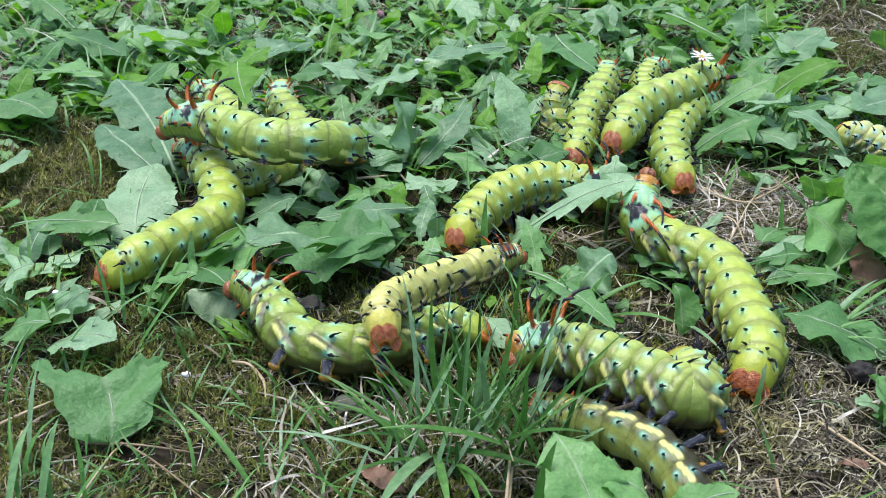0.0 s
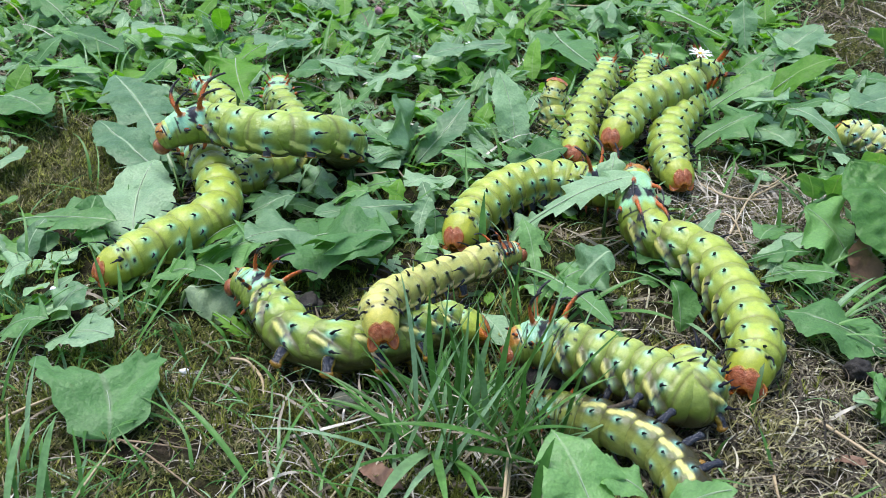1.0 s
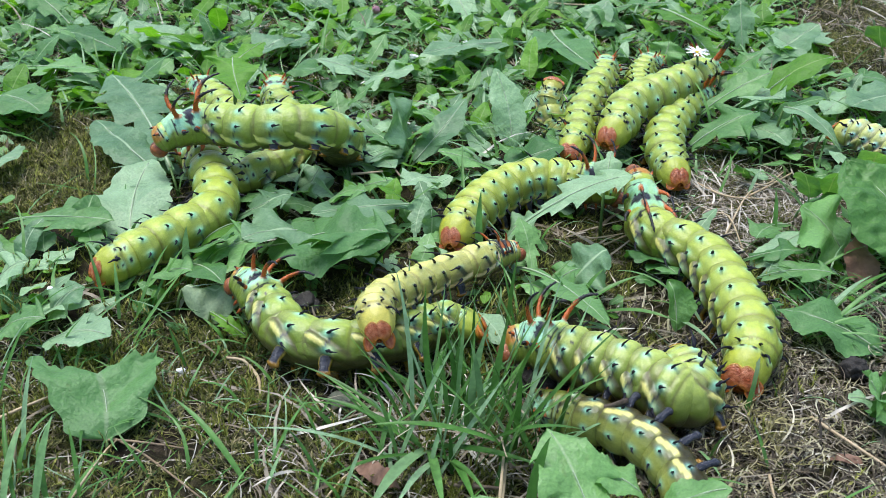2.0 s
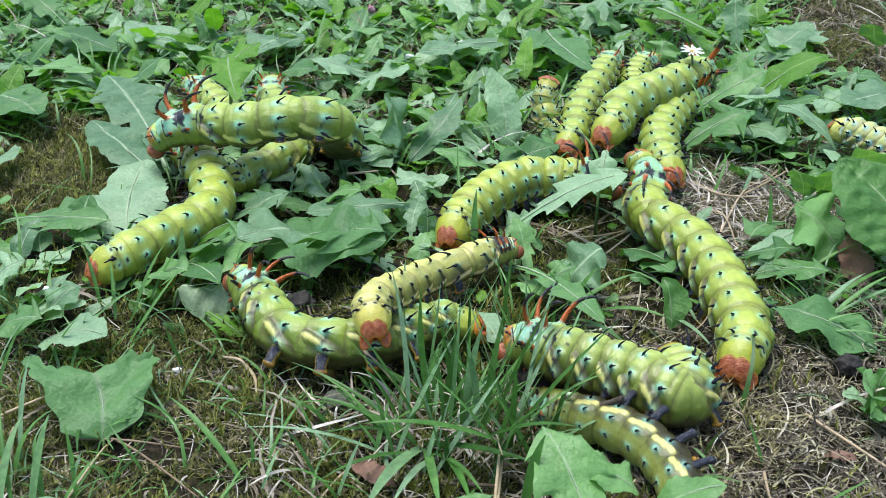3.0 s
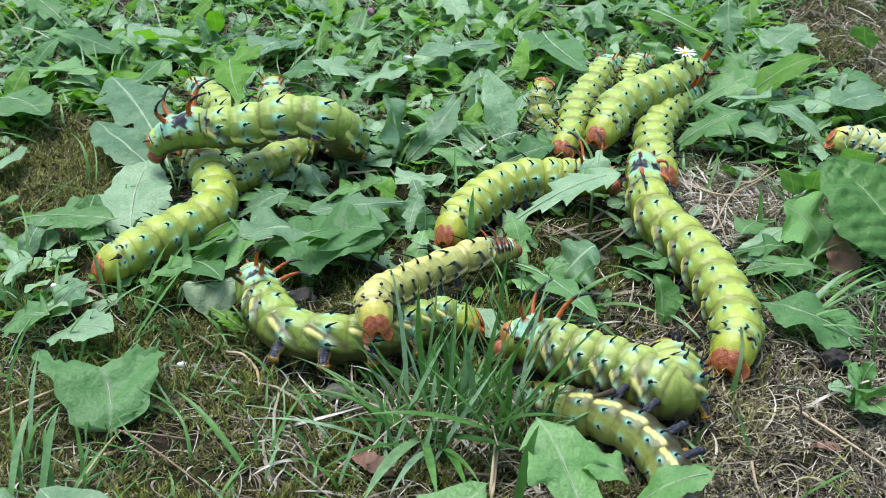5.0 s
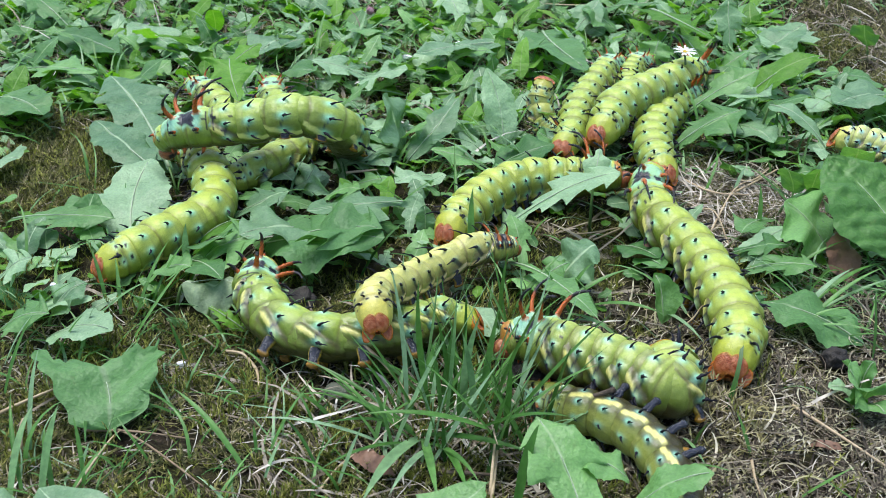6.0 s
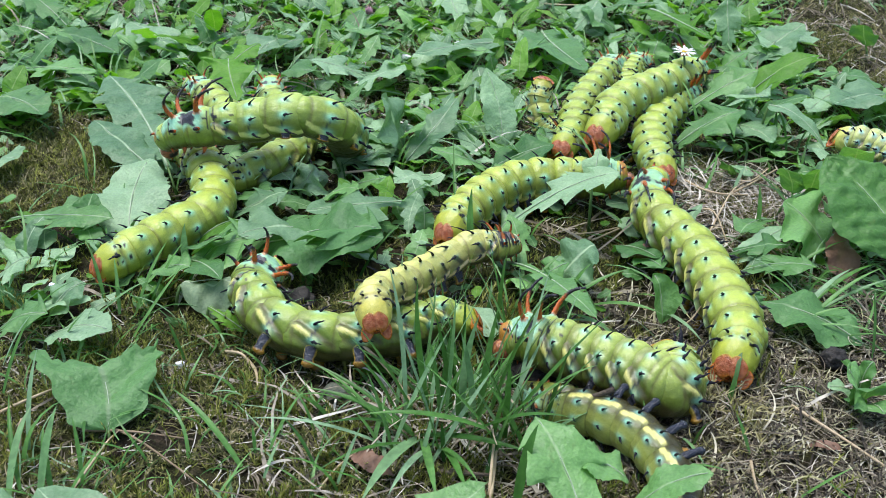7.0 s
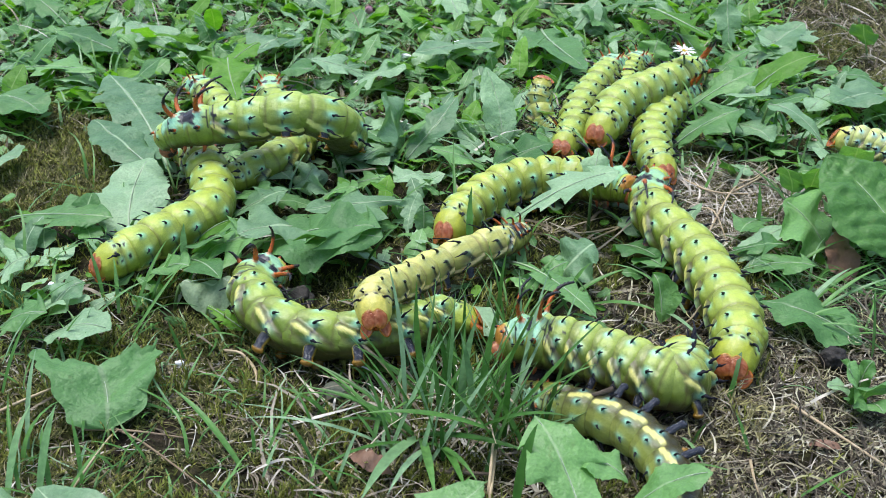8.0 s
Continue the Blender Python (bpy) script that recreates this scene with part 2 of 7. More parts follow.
def segment_mesh(kind):
    """One ring of the body with its overlapping bulge, side pleats, markings, darker joints and painted shade."""
    banded = kind in ("d2", "d3")
    kind = {"d2": "t2", "d3": "t3"}.get(kind, kind)
    line = np.concatenate([[-1.0, -0.96, -0.84], np.linspace(-0.7, 0.7, 27), [0.84, 0.96, 1.0]])
    rows, cols = len(line), 72
    u = line[:, None] * np.ones((1, cols))
    deg = (np.arange(cols) / cols * 360 - 180)[None, :] * np.ones((rows, 1))
    a, c = np.abs(deg), np.abs(u) / 0.5
    pleated = kind in ("a1", "a2", "a3")
    # a dome that drops steeply into the joint, fuller behind its middle
    r = 1.0 - 0.045 * np.clip(c, 0, 1) ** 2 - 0.068 * np.clip((c - 0.66) / 0.34, 0, 1) ** 2
    r = r + 0.028 * bell(u + 0.18, 0.2) - 0.022 * bell(u - 0.17, 0.05) - 0.018 * bell(u - 0.36, 0.08)
    if kind == "a5":
        r = r - 0.05 * np.clip((c - 0.62) / 0.38, 0, 1) ** 2
    if kind == "a3":
        r = r - 0.035 * bell(u + 0.28, 0.07) - 0.035 * bell(u - 0.22, 0.07)
    r = r - 0.10 * np.clip((a - 120) / 60, 0, 1)
    fold = 100 - 56 * u
    if pleated:
        mid = bell(u, 0.42)
        r = r + 0.09 * bell(a - fold, 9) * mid - 0.15 * bell(a - fold + 21, 9) * mid - 0.09 * bell(a - fold - 22, 9) * mid
        r = r + 0.05 * bell(a - 84 - 30 * u, 17) * bell(u + 0.24, 0.2) - 0.06 * bell(u, 0.4) * bell(a - 62, 6)
    r = r + 0.006 * np.sin(deg * 0.21 + 5 * u) + 0.004 * np.sin(deg * 0.37 - 9 * u)
    for s in SCOLI[:4]:
        r = r + 0.05 * bell(deg - s, 9) * bell(u + 0.02, 0.18)
    if kind in ("t2", "t3"):
        for s in (32, -32):
            r = r + 0.12 * bell(deg - s, 13) * bell(u, 0.3)
    r = r * np.sqrt(np.clip(1 - np.clip(c - 1, 0, 1) ** 2, 0.002, 1))
    keep = np.ones_like(u)
    # lime back on green flanks, contrast deepened to put overhead light into the colour
    col = blend(GREEN, LIME, bell(a, 64) * (0.78 + 0.27 * bell(u + 0.16, 0.24)))
    col = blend(col, SMOKE, (0.5 if kind in ("a2", "a3") else 0.2) * np.clip((u - 0.10) / 0.16, 0, 1) * np.clip((0.62 - u) / 0.08, 0, 1) * np.clip((100 - a) / 30, 0, 1))
    col = blend(col, DUSK, 0.9 * bell(np.abs(u) - 0.505, 0.03) + 0.22 * bell(u - 0.17, 0.03))
    if kind == "a3":
        col = blend(col, DUSK * 1.5, 0.5 * bell(u + 0.28, 0.05) + 0.5 * bell(u - 0.22, 0.05))
    col = blend(col, BELLY, np.clip((a - 112) / 22, 0, 1))

    def mark(colour, f):
        """Paint with f, and keep the animal's own tint off it."""
        nonlocal col, keep
        f = np.clip(f, 0, 1)
        col, keep = blend(col, colour, f), keep * (1 - f)

    if pleated:
        near = np.clip((0.58 - np.abs(u)) / 0.06, 0, 1)
        # shade painted into the grooves above and below each pleat
        col = blend(col, DUSK * 0.9, 0.95 * bell(a - fold + 15, 8) * near + 0.7 * bell(a - fold - 22, 10) * near)
        mark(CREAM, 0.78 * np.clip((7.5 - np.abs(a - fold)) / 2.0, 0, 1) * near * np.clip((a - 70) / 4, 0, 1) * np.clip((u + 0.22) / 0.06, 0, 1))
        mark(INK, np.clip((0.050 - np.abs(u + 0.02 - (a - 90) * 0.005)) / 0.025, 0, 1) * np.clip((a - 70) / 3, 0, 1) * np.clip((106 - a) / 3, 0, 1))
    if kind in ("a4", "a5"):
        col = blend(col, DUSK * 1.3, (0.85 if kind == "a4" else 0.4) * bell(a - 92, 13) * bell(u - 0.05, 0.4))
        if kind == "a4":
            mark(INK, 0.85 * np.clip((0.11 - np.abs(u + 0.02 - (a - 70) * 0.006)) / 0.05, 0, 1) * np.clip((a - 60) / 4, 0, 1) * np.clip((104 - a) / 6, 0, 1))
        if kind == "a5":
            mark(INK, 0.95 * np.clip((0.038 - np.abs(u + 0.02 - (a - 68) * 0.003)) / 0.02, 0, 1) * np.clip((a - 68) / 4, 0, 1) * np.clip((102 - a) / 4, 0, 1))
        col = blend(col, CREAM, np.clip((9 - np.abs(a - 112 + 22 * u)) / 3, 0, 1) * (np.abs(u) < 0.55))
    if kind == "a6":
        slant = a - 90 + 14 * u
        col = blend(col, DUSK * 0.55, 0.9 * np.clip((22 - np.abs(slant - 25)) / 8, 0, 1) + 0.6 * bell(slant + 20, 9))
        mark(CREAM * 1.1, 0.95 * np.clip((9 - 10 * u * u - np.abs(slant)) / 2.5, 0, 1) * np.clip((0.46 - np.abs(u)) / 0.06, 0, 1))
    spots = SCOLI if kind.startswith("a") else [72, -72]
    for s in spots:
        mark(AQUA, (0.15 if kind == "a4" else 0.95) * bell(deg - s, 9.0 if kind == "a5" else 7.5) * bell(u + 0.02, 0.15))
    if kind == "t1":
        col = blend(col, np.array((0.50, 0.20, 0.03)), 0.9 * np.clip((u + 0.05) / 0.2, 0, 1) * np.clip((75 - a) / 15, 0, 1))
        for s in (40, -40):
            mark(AQUA, 0.8 * bell(deg - s, 14) * bell(u - 0.1, 0.22))
        mark(INK, 1.0 * (np.abs(u - 0.12) < 0.05) * (a > 18) * (a < 66))
    if kind in ("t2", "t3"):
        mark(AQUA, (0.2 if banded else 0.58) * np.clip((76 + 8 * np.sin(u * 11) - a) / 12, 0, 1) * np.clip((u + (0.18 if kind == "t3" else 0.46) + 0.06 * np.sin(deg * 0.2)) / 0.14, 0, 1))
        for s in (32, -32):
            mark(AQUA, (0.25 if banded else 0.95) * bell(deg - s, 17) * bell(u, 0.26))
            mark(ORANGE, 0.8 * (((u - 0.02) / 0.22) ** 2 + ((deg - s * 0.9) / 8) ** 2 < 1))
        edge = np.clip((u - 0.12 + 0.05 * np.sin(deg * 0.25)) / 0.05, 0, 1) if kind == "t3" else np.clip((-0.24 + 0.05 * np.sin(deg * 0.3) - u) / 0.05, 0, 1)
        mark(SLATE, edge * np.clip((64 + 7 * np.sin(u * 9) - a) / 5, 0, 1) * np.clip((a - 4) / 4, 0.2, 1))
        if banded:
            mark(INK, np.clip((0.30 - np.abs((u * 2.4 + 0.02 * np.sin(deg * 0.2)) % 1 - 0.5)) / 0.05, 0, 1) * np.clip((92 - a) / 6, 0, 1))
            mark(ORANGE, 0.9 * np.clip((0.2 - np.abs(u - 0.05)) / 0.06, 0, 1) * np.clip((14 - np.abs(a - 46)) / 5, 0, 1))
        mark(INK, 1.0 * (np.abs(u + (0.36 if kind == "t3" else -0.34)) < 0.03) * (a > 24) * (a < 84))
    if kind == "a1":
        mark(AQUA, 0.35 * bell(u - 0.52, 0.06) * (a < 70))
        mark(INK, np.clip((0.042 + 0.012 * np.sin(deg * 0.11) - np.abs(u - 0.38 + 0.02 * np.sin(deg * 0.2))) / 0.015, 0, 1) * (a < 84))
    for du, s in ((0.30, 48), (-0.25, 50), (0.05, 86)):
        if not kind.startswith("a") or kind == "a1":
            mark(INK, 1.0 * (((u - du) / 0.075) ** 2 + ((a - s) / 3.6) ** 2 < 1))
    rad = np.radians(deg)
    v = np.stack([u * 1.02, -r * np.sin(rad), r * np.cos(rad)], -1).reshape(-1, 3)
    f = grid_faces(rows, cols, True)
    f.append(tuple(range(cols)))
    f.append(tuple(range(rows * cols - cols, rows * cols))[::-1])
    return mesh_of("body_segment", v, f, SKIN, np.concatenate([col, keep[..., None]], -1).reshape(-1, 4))


def tail_profile(s):
    """Centre, radius along the blunt tail, s from the front (0) to the end (1)."""
    return 0.85 - 1.90 * s, 0.95 * (1 - 0.24 * s * s) * max(0.0, 1 - s ** 5.0) ** 0.5, -0.22 * s * s


def tail_mesh(aqua=0.7):
    """The blunt last ring: green in front, yellow behind, with rows of black dots."""
    rows, cols = 30, 60
    v, col = [], []
    for i in range(rows):
        s = i / (rows - 1) * 0.995
        x, r, z = tail_profile(s)
        for j in range(cols):
            deg = j / cols * 360 - 180
            a = abs(deg)
            k = r * (1 - 0.07 * bell(s - 0.30, 0.04)) * (1 - 0.12 * max(0, (a - 110) / 70))
            k += 0.035 * noise.noise(Vector((s * 5, math.sin(radians(deg)) * 3, math.cos(radians(deg)) * 3))) * math.sin(math.pi * s)
            v.append((x, -k * math.sin(radians(deg)) * 0.98, z + k * math.cos(radians(deg))))
            c = blend(GREEN, LIME * np.array((1.1, 1.0, 0.9)), np.array(0.8 * bell(a, 90)))
            c = blend(c, np.array((0.40, 0.455, 0.06)), np.array((s - 0.25) / 0.25 * (1 if a < 110 else 0.3)))
            c = blend(c, DUSK * 1.5, np.array(0.6 * bell(s - 0.30, 0.03)))
            c = blend(c, BELLY, np.array((a - 118) / 30))
            edge = 0.80 + 0.06 * noise.noise(Vector((a * 0.05, s * 6, 4)))
            c = blend(c, ORANGE * 1.15, np.array((s - edge) / 0.14 * (0.95 if a < 125 else 0.5)))
            keep = 1.0
            for ss, d in ((0.16, 25), (0.16, 62), (0.36, 14), (0.42, 40), (0.36, 66), (0.48, 62)):
                spot = aqua * bell(s - ss, 0.07) * bell(a - d, 13) * (ss < 0.4)
                c, keep = blend(c, AQUA, np.array(spot)), keep * (1 - spot)
                c = blend(c, INK, np.array(1.0 * (((s - ss) / 0.036) ** 2 + ((a - d) / 6.0) ** 2 < 1)))
            col.append((*c, keep))
    f = grid_faces(rows, cols, True) + [tuple(range(cols)), tuple(range(rows * cols - cols, rows * cols))[::-1]]
    return mesh_of("tail_segment", v, f, SKIN, np.array(col))


def plate_mesh():
    """The rough tail shield: a low rounded triangle with a crease down its middle and an orange rim."""
    rows, cols = 18, 23
    v, col = [], []
    for layer in (1.045, 0.93):
        for i in range(rows):
            q = i / (rows - 1)
            s = 0.71 + 0.28 * q
            half = 52 + 26 * min(1.0, q / 0.75) ** 0.9
            for j in range(cols):
                w = j / (cols - 1) * 2 - 1
                x, r, z = tail_profile(min(0.985, s + (0.10 * abs(w) ** 2 + 0.05 * bell(w, 0.18)) * (1 - q)))
                k = max(r, 0.20) * (layer + (layer - 0.93) * (0.35 * abs(w) ** 3 - 0.45 * bell(w, 0.10)) - 0.04 * (abs(w) > 0.97) - 0.05 * (q < 0.03))
                k += 0.016 * noise.noise(Vector((q * 7, w * 6, layer))) + 0.006 * noise.noise(Vector((q * 21, w * 17, 3)))
                d = radians(half * w)
                v.append((x - 0.03 - 0.05 * q * q * (1 - 0.6 * bell(w, 0.2)), -k * math.sin(d) * (1.04 + 0.14 * q), z + k * math.cos(d) - 0.06 * q * abs(w)))
                pink = blend(np.array((0.36, 0.080, 0.026)), np.array((0.53, 0.185, 0.085)), np.array(0.5 + 1.5 * noise.noise(Vector((q * 5, w * 4, 2)))))
                c = blend(pink, np.array((0.56, 0.19, 0.022)), np.array(abs(w) ** 6 + 0.9 * bell(q - 1, 0.10)))
                c = blend(c, np.array((0.48, 0.36, 0.04)), np.array(0.9 * (1 - q / 0.22)))
                col.append(blend(c, RUST * 0.7, np.array(0.5 * bell(w, 0.04) * (q > 0.2))))
    n = rows * cols
    f = grid_faces(rows, cols) + [q[::-1] for q in grid_faces(rows, cols, start=n)]
    ring = [j for j in range(cols)] + [i * cols + cols - 1 for i in range(1, rows)]
    ring += [n - 1 - j for j in range(1, cols)] + [i * cols for i in range(rows - 2, 0, -1)]
    for p, q in zip(ring, ring[1:] + ring[:1]):
        f.append((p, p + n, q + n, q))
    return mesh_of("anal_plate", v, f, PLATE, np.array(col))


def clasper_mesh():
    """One hind clasper: a rounded pink-brown shield with a raised orange rim, its face along z."""
    rows, cols = 9, 22
    v, col = [], []
    for i in range(rows):
        t = i / (rows - 1)
        for j in range(cols):
            a = 2 * math.pi * j / cols
            k = (0.04 + 0.96 * min(1.0, t / 0.65)) * (1 if t <= 0.65 else 1 - 0.25 * (t - 0.65) / 0.35)
            z = 0.10 + 0.07 * bell(t - 0.58, 0.10) if t <= 0.65 else 0.14 - 0.34 * (t - 0.65) / 0.35
            lump = 0.012 * noise.noise(Vector((k * math.cos(a) * 4, k * math.sin(a) * 4, 1)))
            v.append((0.43 * k * math.cos(a) * (1 + 0.25 * math.sin(a)), 0.38 * k * math.sin(a), z + lump))
            rim = (t - 0.46) / 0.12
            c = blend(blend(np.array((0.36, 0.072, 0.026)), np.array((0.54, 0.17, 0.075)), np.array(0.5 + noise.noise(Vector((k * math.cos(a) * 3, k * math.sin(a) * 3, 7))))), np.array((0.56, 0.19, 0.022)), np.array(rim))
            col.append(blend(c, GREEN, np.array((t - 0.85) / 0.15)))
    f = grid_faces(rows, cols, True) + [tuple(range(cols))[::-1], tuple(range(rows * cols - cols, rows * cols))]
    return mesh_of("anal_proleg", v, f, PLATE, np.array(col))


def head_mesh():
    """Round orange head shell with a groove, dark eyes and mouth."""
    rows, cols = 22, 30
    v, col = [], []
    for i in range(rows):
        th = math.pi * i / (rows - 1)
        for j in range(cols):
            ph = 2 * math.pi * j / cols
            d = Vector((math.cos(th), math.sin(th) * math.sin(ph), math.sin(th) * math.cos(ph)))
            k = 1 - 0.07 * bell(d.y, 0.10) * (d.z > -0.5) - 0.12 * max(0, -d.z) + 0.03 * noise.noise(d * 5)
            v.append((0.42 * d.x * k, 0.46 * d.y * k, 0.50 * d.z * k))
            c = blend(np.array((0.36, 0.11, 0.030)), np.array((0.17, 0.045, 0.018)), np.array(0.5 + 0.8 * noise.noise(d * 3)))
            c = blend(c, np.array((0.50, 0.24, 0.10)), np.array(0.8 * bell(abs(d.y) - 0.34, 0.09) * (d.z > -0.35)))
            c = blend(c, INK * 3, np.array(0.9 * bell(d.y, 0.05) * (d.z > -0.4)))
            c = blend(c, INK * 2, np.array(1.0 * (d.x > 0.15 and d.z < -0.50)))
            for e in range(4):
                p = Vector((0.72, 0.62 - 0.07 * e, -0.1 - 0.14 * e)).normalized()
                if (Vector((d.x, abs(d.y), d.z)) - p).length < 0.09:
                    c = INK
            col.append(c)
    return mesh_of("head", v, grid_faces(rows, cols, True), HEAD, np.array(col))


def horn_mesh(length, thick, bend, black=0.46):
    """Knobbly curved orange horn with a black thorny tip; it rises along z and bends back."""
    n, k = 30, 10
    rng = random.Random(5)
    line = [(0.28 * s - bend * s ** 2.4, 0, length * (s - 0.22 * s ** 3)) for s in (i / (n - 1) for i in range(n))]
    rad = [thick * (1.05 - 0.74 * (i / (n - 1))) if i < n - 1 else 0.012 for i in range(n)]
    verts, faces = tube(line, rad, k)
    col = []
    for i in range(n):
        s = i / (n - 1)
        c = blend(AQUA, ORANGE * np.array((1.10, 1.05, 0.8)), np.array(i / 3))
        c = blend(c, INK * 1.5, np.array((s - black) / 0.14))
        for j in range(k):
            knob = 1 < i < n - 1 and (i + j * 3) % 5 == 0
            if knob:
                mid = Vector(line[i])
                out = Vector(verts[i * k + j]) - mid
                verts[i * k + j] = mid + out * (1 + rng.uniform(0.18, 0.35) + 0.35 * s) + Vector((0, 0, thick * 0.2))
            col.append(blend(c, INK, np.array(0.8 * (s > 0.25))) if knob else c)
    return mesh_of("horn", verts, faces, HORN, np.array(col))


def thorn_mesh(length):
    """Short black spine, prickly along its sides, leaning back."""
    n, k = 9, 7
    rng = random.Random(3)
    line = [(-0.22 * length / 0.3 * (i / (n - 1)) ** 2, 0, -0.04 + (length + 0.04) * i / (n - 1)) for i in range(n)]
    verts, faces = tube(line, [0.056 * (1 - 0.8 * i / (n - 1)) if i < n - 1 else 0.004 for i in range(n)], k)
    for i in range(2, n - 1):
        j = rng.randrange(k)
        mid = Vector(line[i])
        verts[i * k + j] = mid + (Vector(verts[i * k + j]) - mid) * 2.0 + Vector((0, 0, 0.03))
    return mesh_of("spine", verts, faces, THORN, np.ones((len(verts), 3)) * INK * np.array((1, 1, 1.5)))


def proleg_mesh(dark=0.55):
    """Long fleshy ochre foot with a slate shield down its outer face and a splayed sole."""
    n, k = 20, 16
    verts, col = [], []
    for i in range(n):
        t = i / (n - 1)
        w = 0.21 - 0.06 * t - 0.02 * bell(t - 0.62, 0.1) + 0.045 * bell(t - 0.86, 0.10)
        if t > 0.82:
            w *= math.sqrt(max(0.02, 1 - ((t - 0.82) / 0.185) ** 2))
        for j in range(k):
            a = 2 * math.pi * j / k
            verts.append((w * math.cos(a), 0.24 * math.sin(2.2 * t) + 0.9 * w * math.sin(a), -0.95 * t))
            shield = (math.sin(a) - dark) / 0.12 * (1 if dark < 0 else min(1.0, max(0.0, (0.80 - t) / 0.06)) * min(1.0, max(0.0, (t - 0.12) / 0.1)))
            c = blend(np.array((0.24, 0.25, 0.035)), np.array((0.36, 0.19, 0.025)), np.array(t * 1.3 - 0.1))
            c = blend(c, np.array((0.12, 0.05, 0.015)), np.array(0.7 * (t - 0.93) / 0.05))
            col.append(blend(c, np.array((0.020, 0.024, 0.038)), np.array(shield)))
    faces = grid_faces(n, k, True) + [tuple(range(k)), tuple(range(n * k - k, n * k))[::-1]]
    return mesh_of("proleg", verts, faces, PLATE, np.array(col))


def leg_mesh():
    line = [(0, 0, 0), (0.03, 0.02, -0.18), (0.10, 0, -0.34), (0.20, -0.04, -0.44)]
    verts, faces = tube(line, [0.11, 0.09, 0.06, 0.01], 8)
    col = [blend(ORANGE * 0.8, INK * 2, np.array((i // 8 - 1.4) / 1.2)) for i in range(len(verts))]
    return mesh_of("leg", verts, faces, HEAD, np.array(col))


MESH = {k: segment_mesh(k) for k in ("t1", "t2", "t3", "a1", "a2", "a3", "a4", "a5", "a6", "d2", "d3")}
MESH |= {"tail": tail_mesh(), "plain_tail": tail_mesh(0.15), "plate": plate_mesh(), "clasper": clasper_mesh(), "head": head_mesh()}
MESH |= {"long": horn_mesh(1.95, 0.112, 1.15), "side": horn_mesh(1.05, 0.095, 0.40, 0.2), "short": horn_mesh(0.50, 0.095, -0.05)}
MESH |= {"thorn": thorn_mesh(0.36), "streak": thorn_mesh(0.42), "big": thorn_mesh(0.55), "proleg": proleg_mesh(), "dark_foot": proleg_mesh(-0.7), "leg": leg_mesh()}
TINTS = {
    "green": (0.95, 0.98, 1.0, 1), "olive_green": (1.0, 1.0, 0.9, 1), "yellow_green": (1.06, 1.02, 0.9, 1),
    "light": (0.98, 1.05, 1.15, 1), "mint": (1.02, 1.03, 1.35, 1), "pale": (1.4, 1.25, 2.6, 1), "cream": (1.55, 1.25, 2.2, 1), "ochre": (0.90, 0.80, 1.0, 1), "olive": (0.78, 0.72, 1.0, 1),
}
# segment kind and its place along the body, in segment lengths from the head
RINGS = [("t1", 0.55), ("t2", 1.15), ("t3", 1.85), ("a1", 2.65)] + [("a2", 3.6 + i) for i in range(7)]
TAIL_AT, SPAN = 10.5, 11.5
ZONES = (3.6, 7.6)


def radial(deg, u=0.0, r=0.95, lean=0.0):
    """The pose of something that stands on a ring at that angle from the back."""
    return pose(0, 0, 0, deg) @ pose(u, 0, r) @ pose(0, 0, 0, 0, lean)


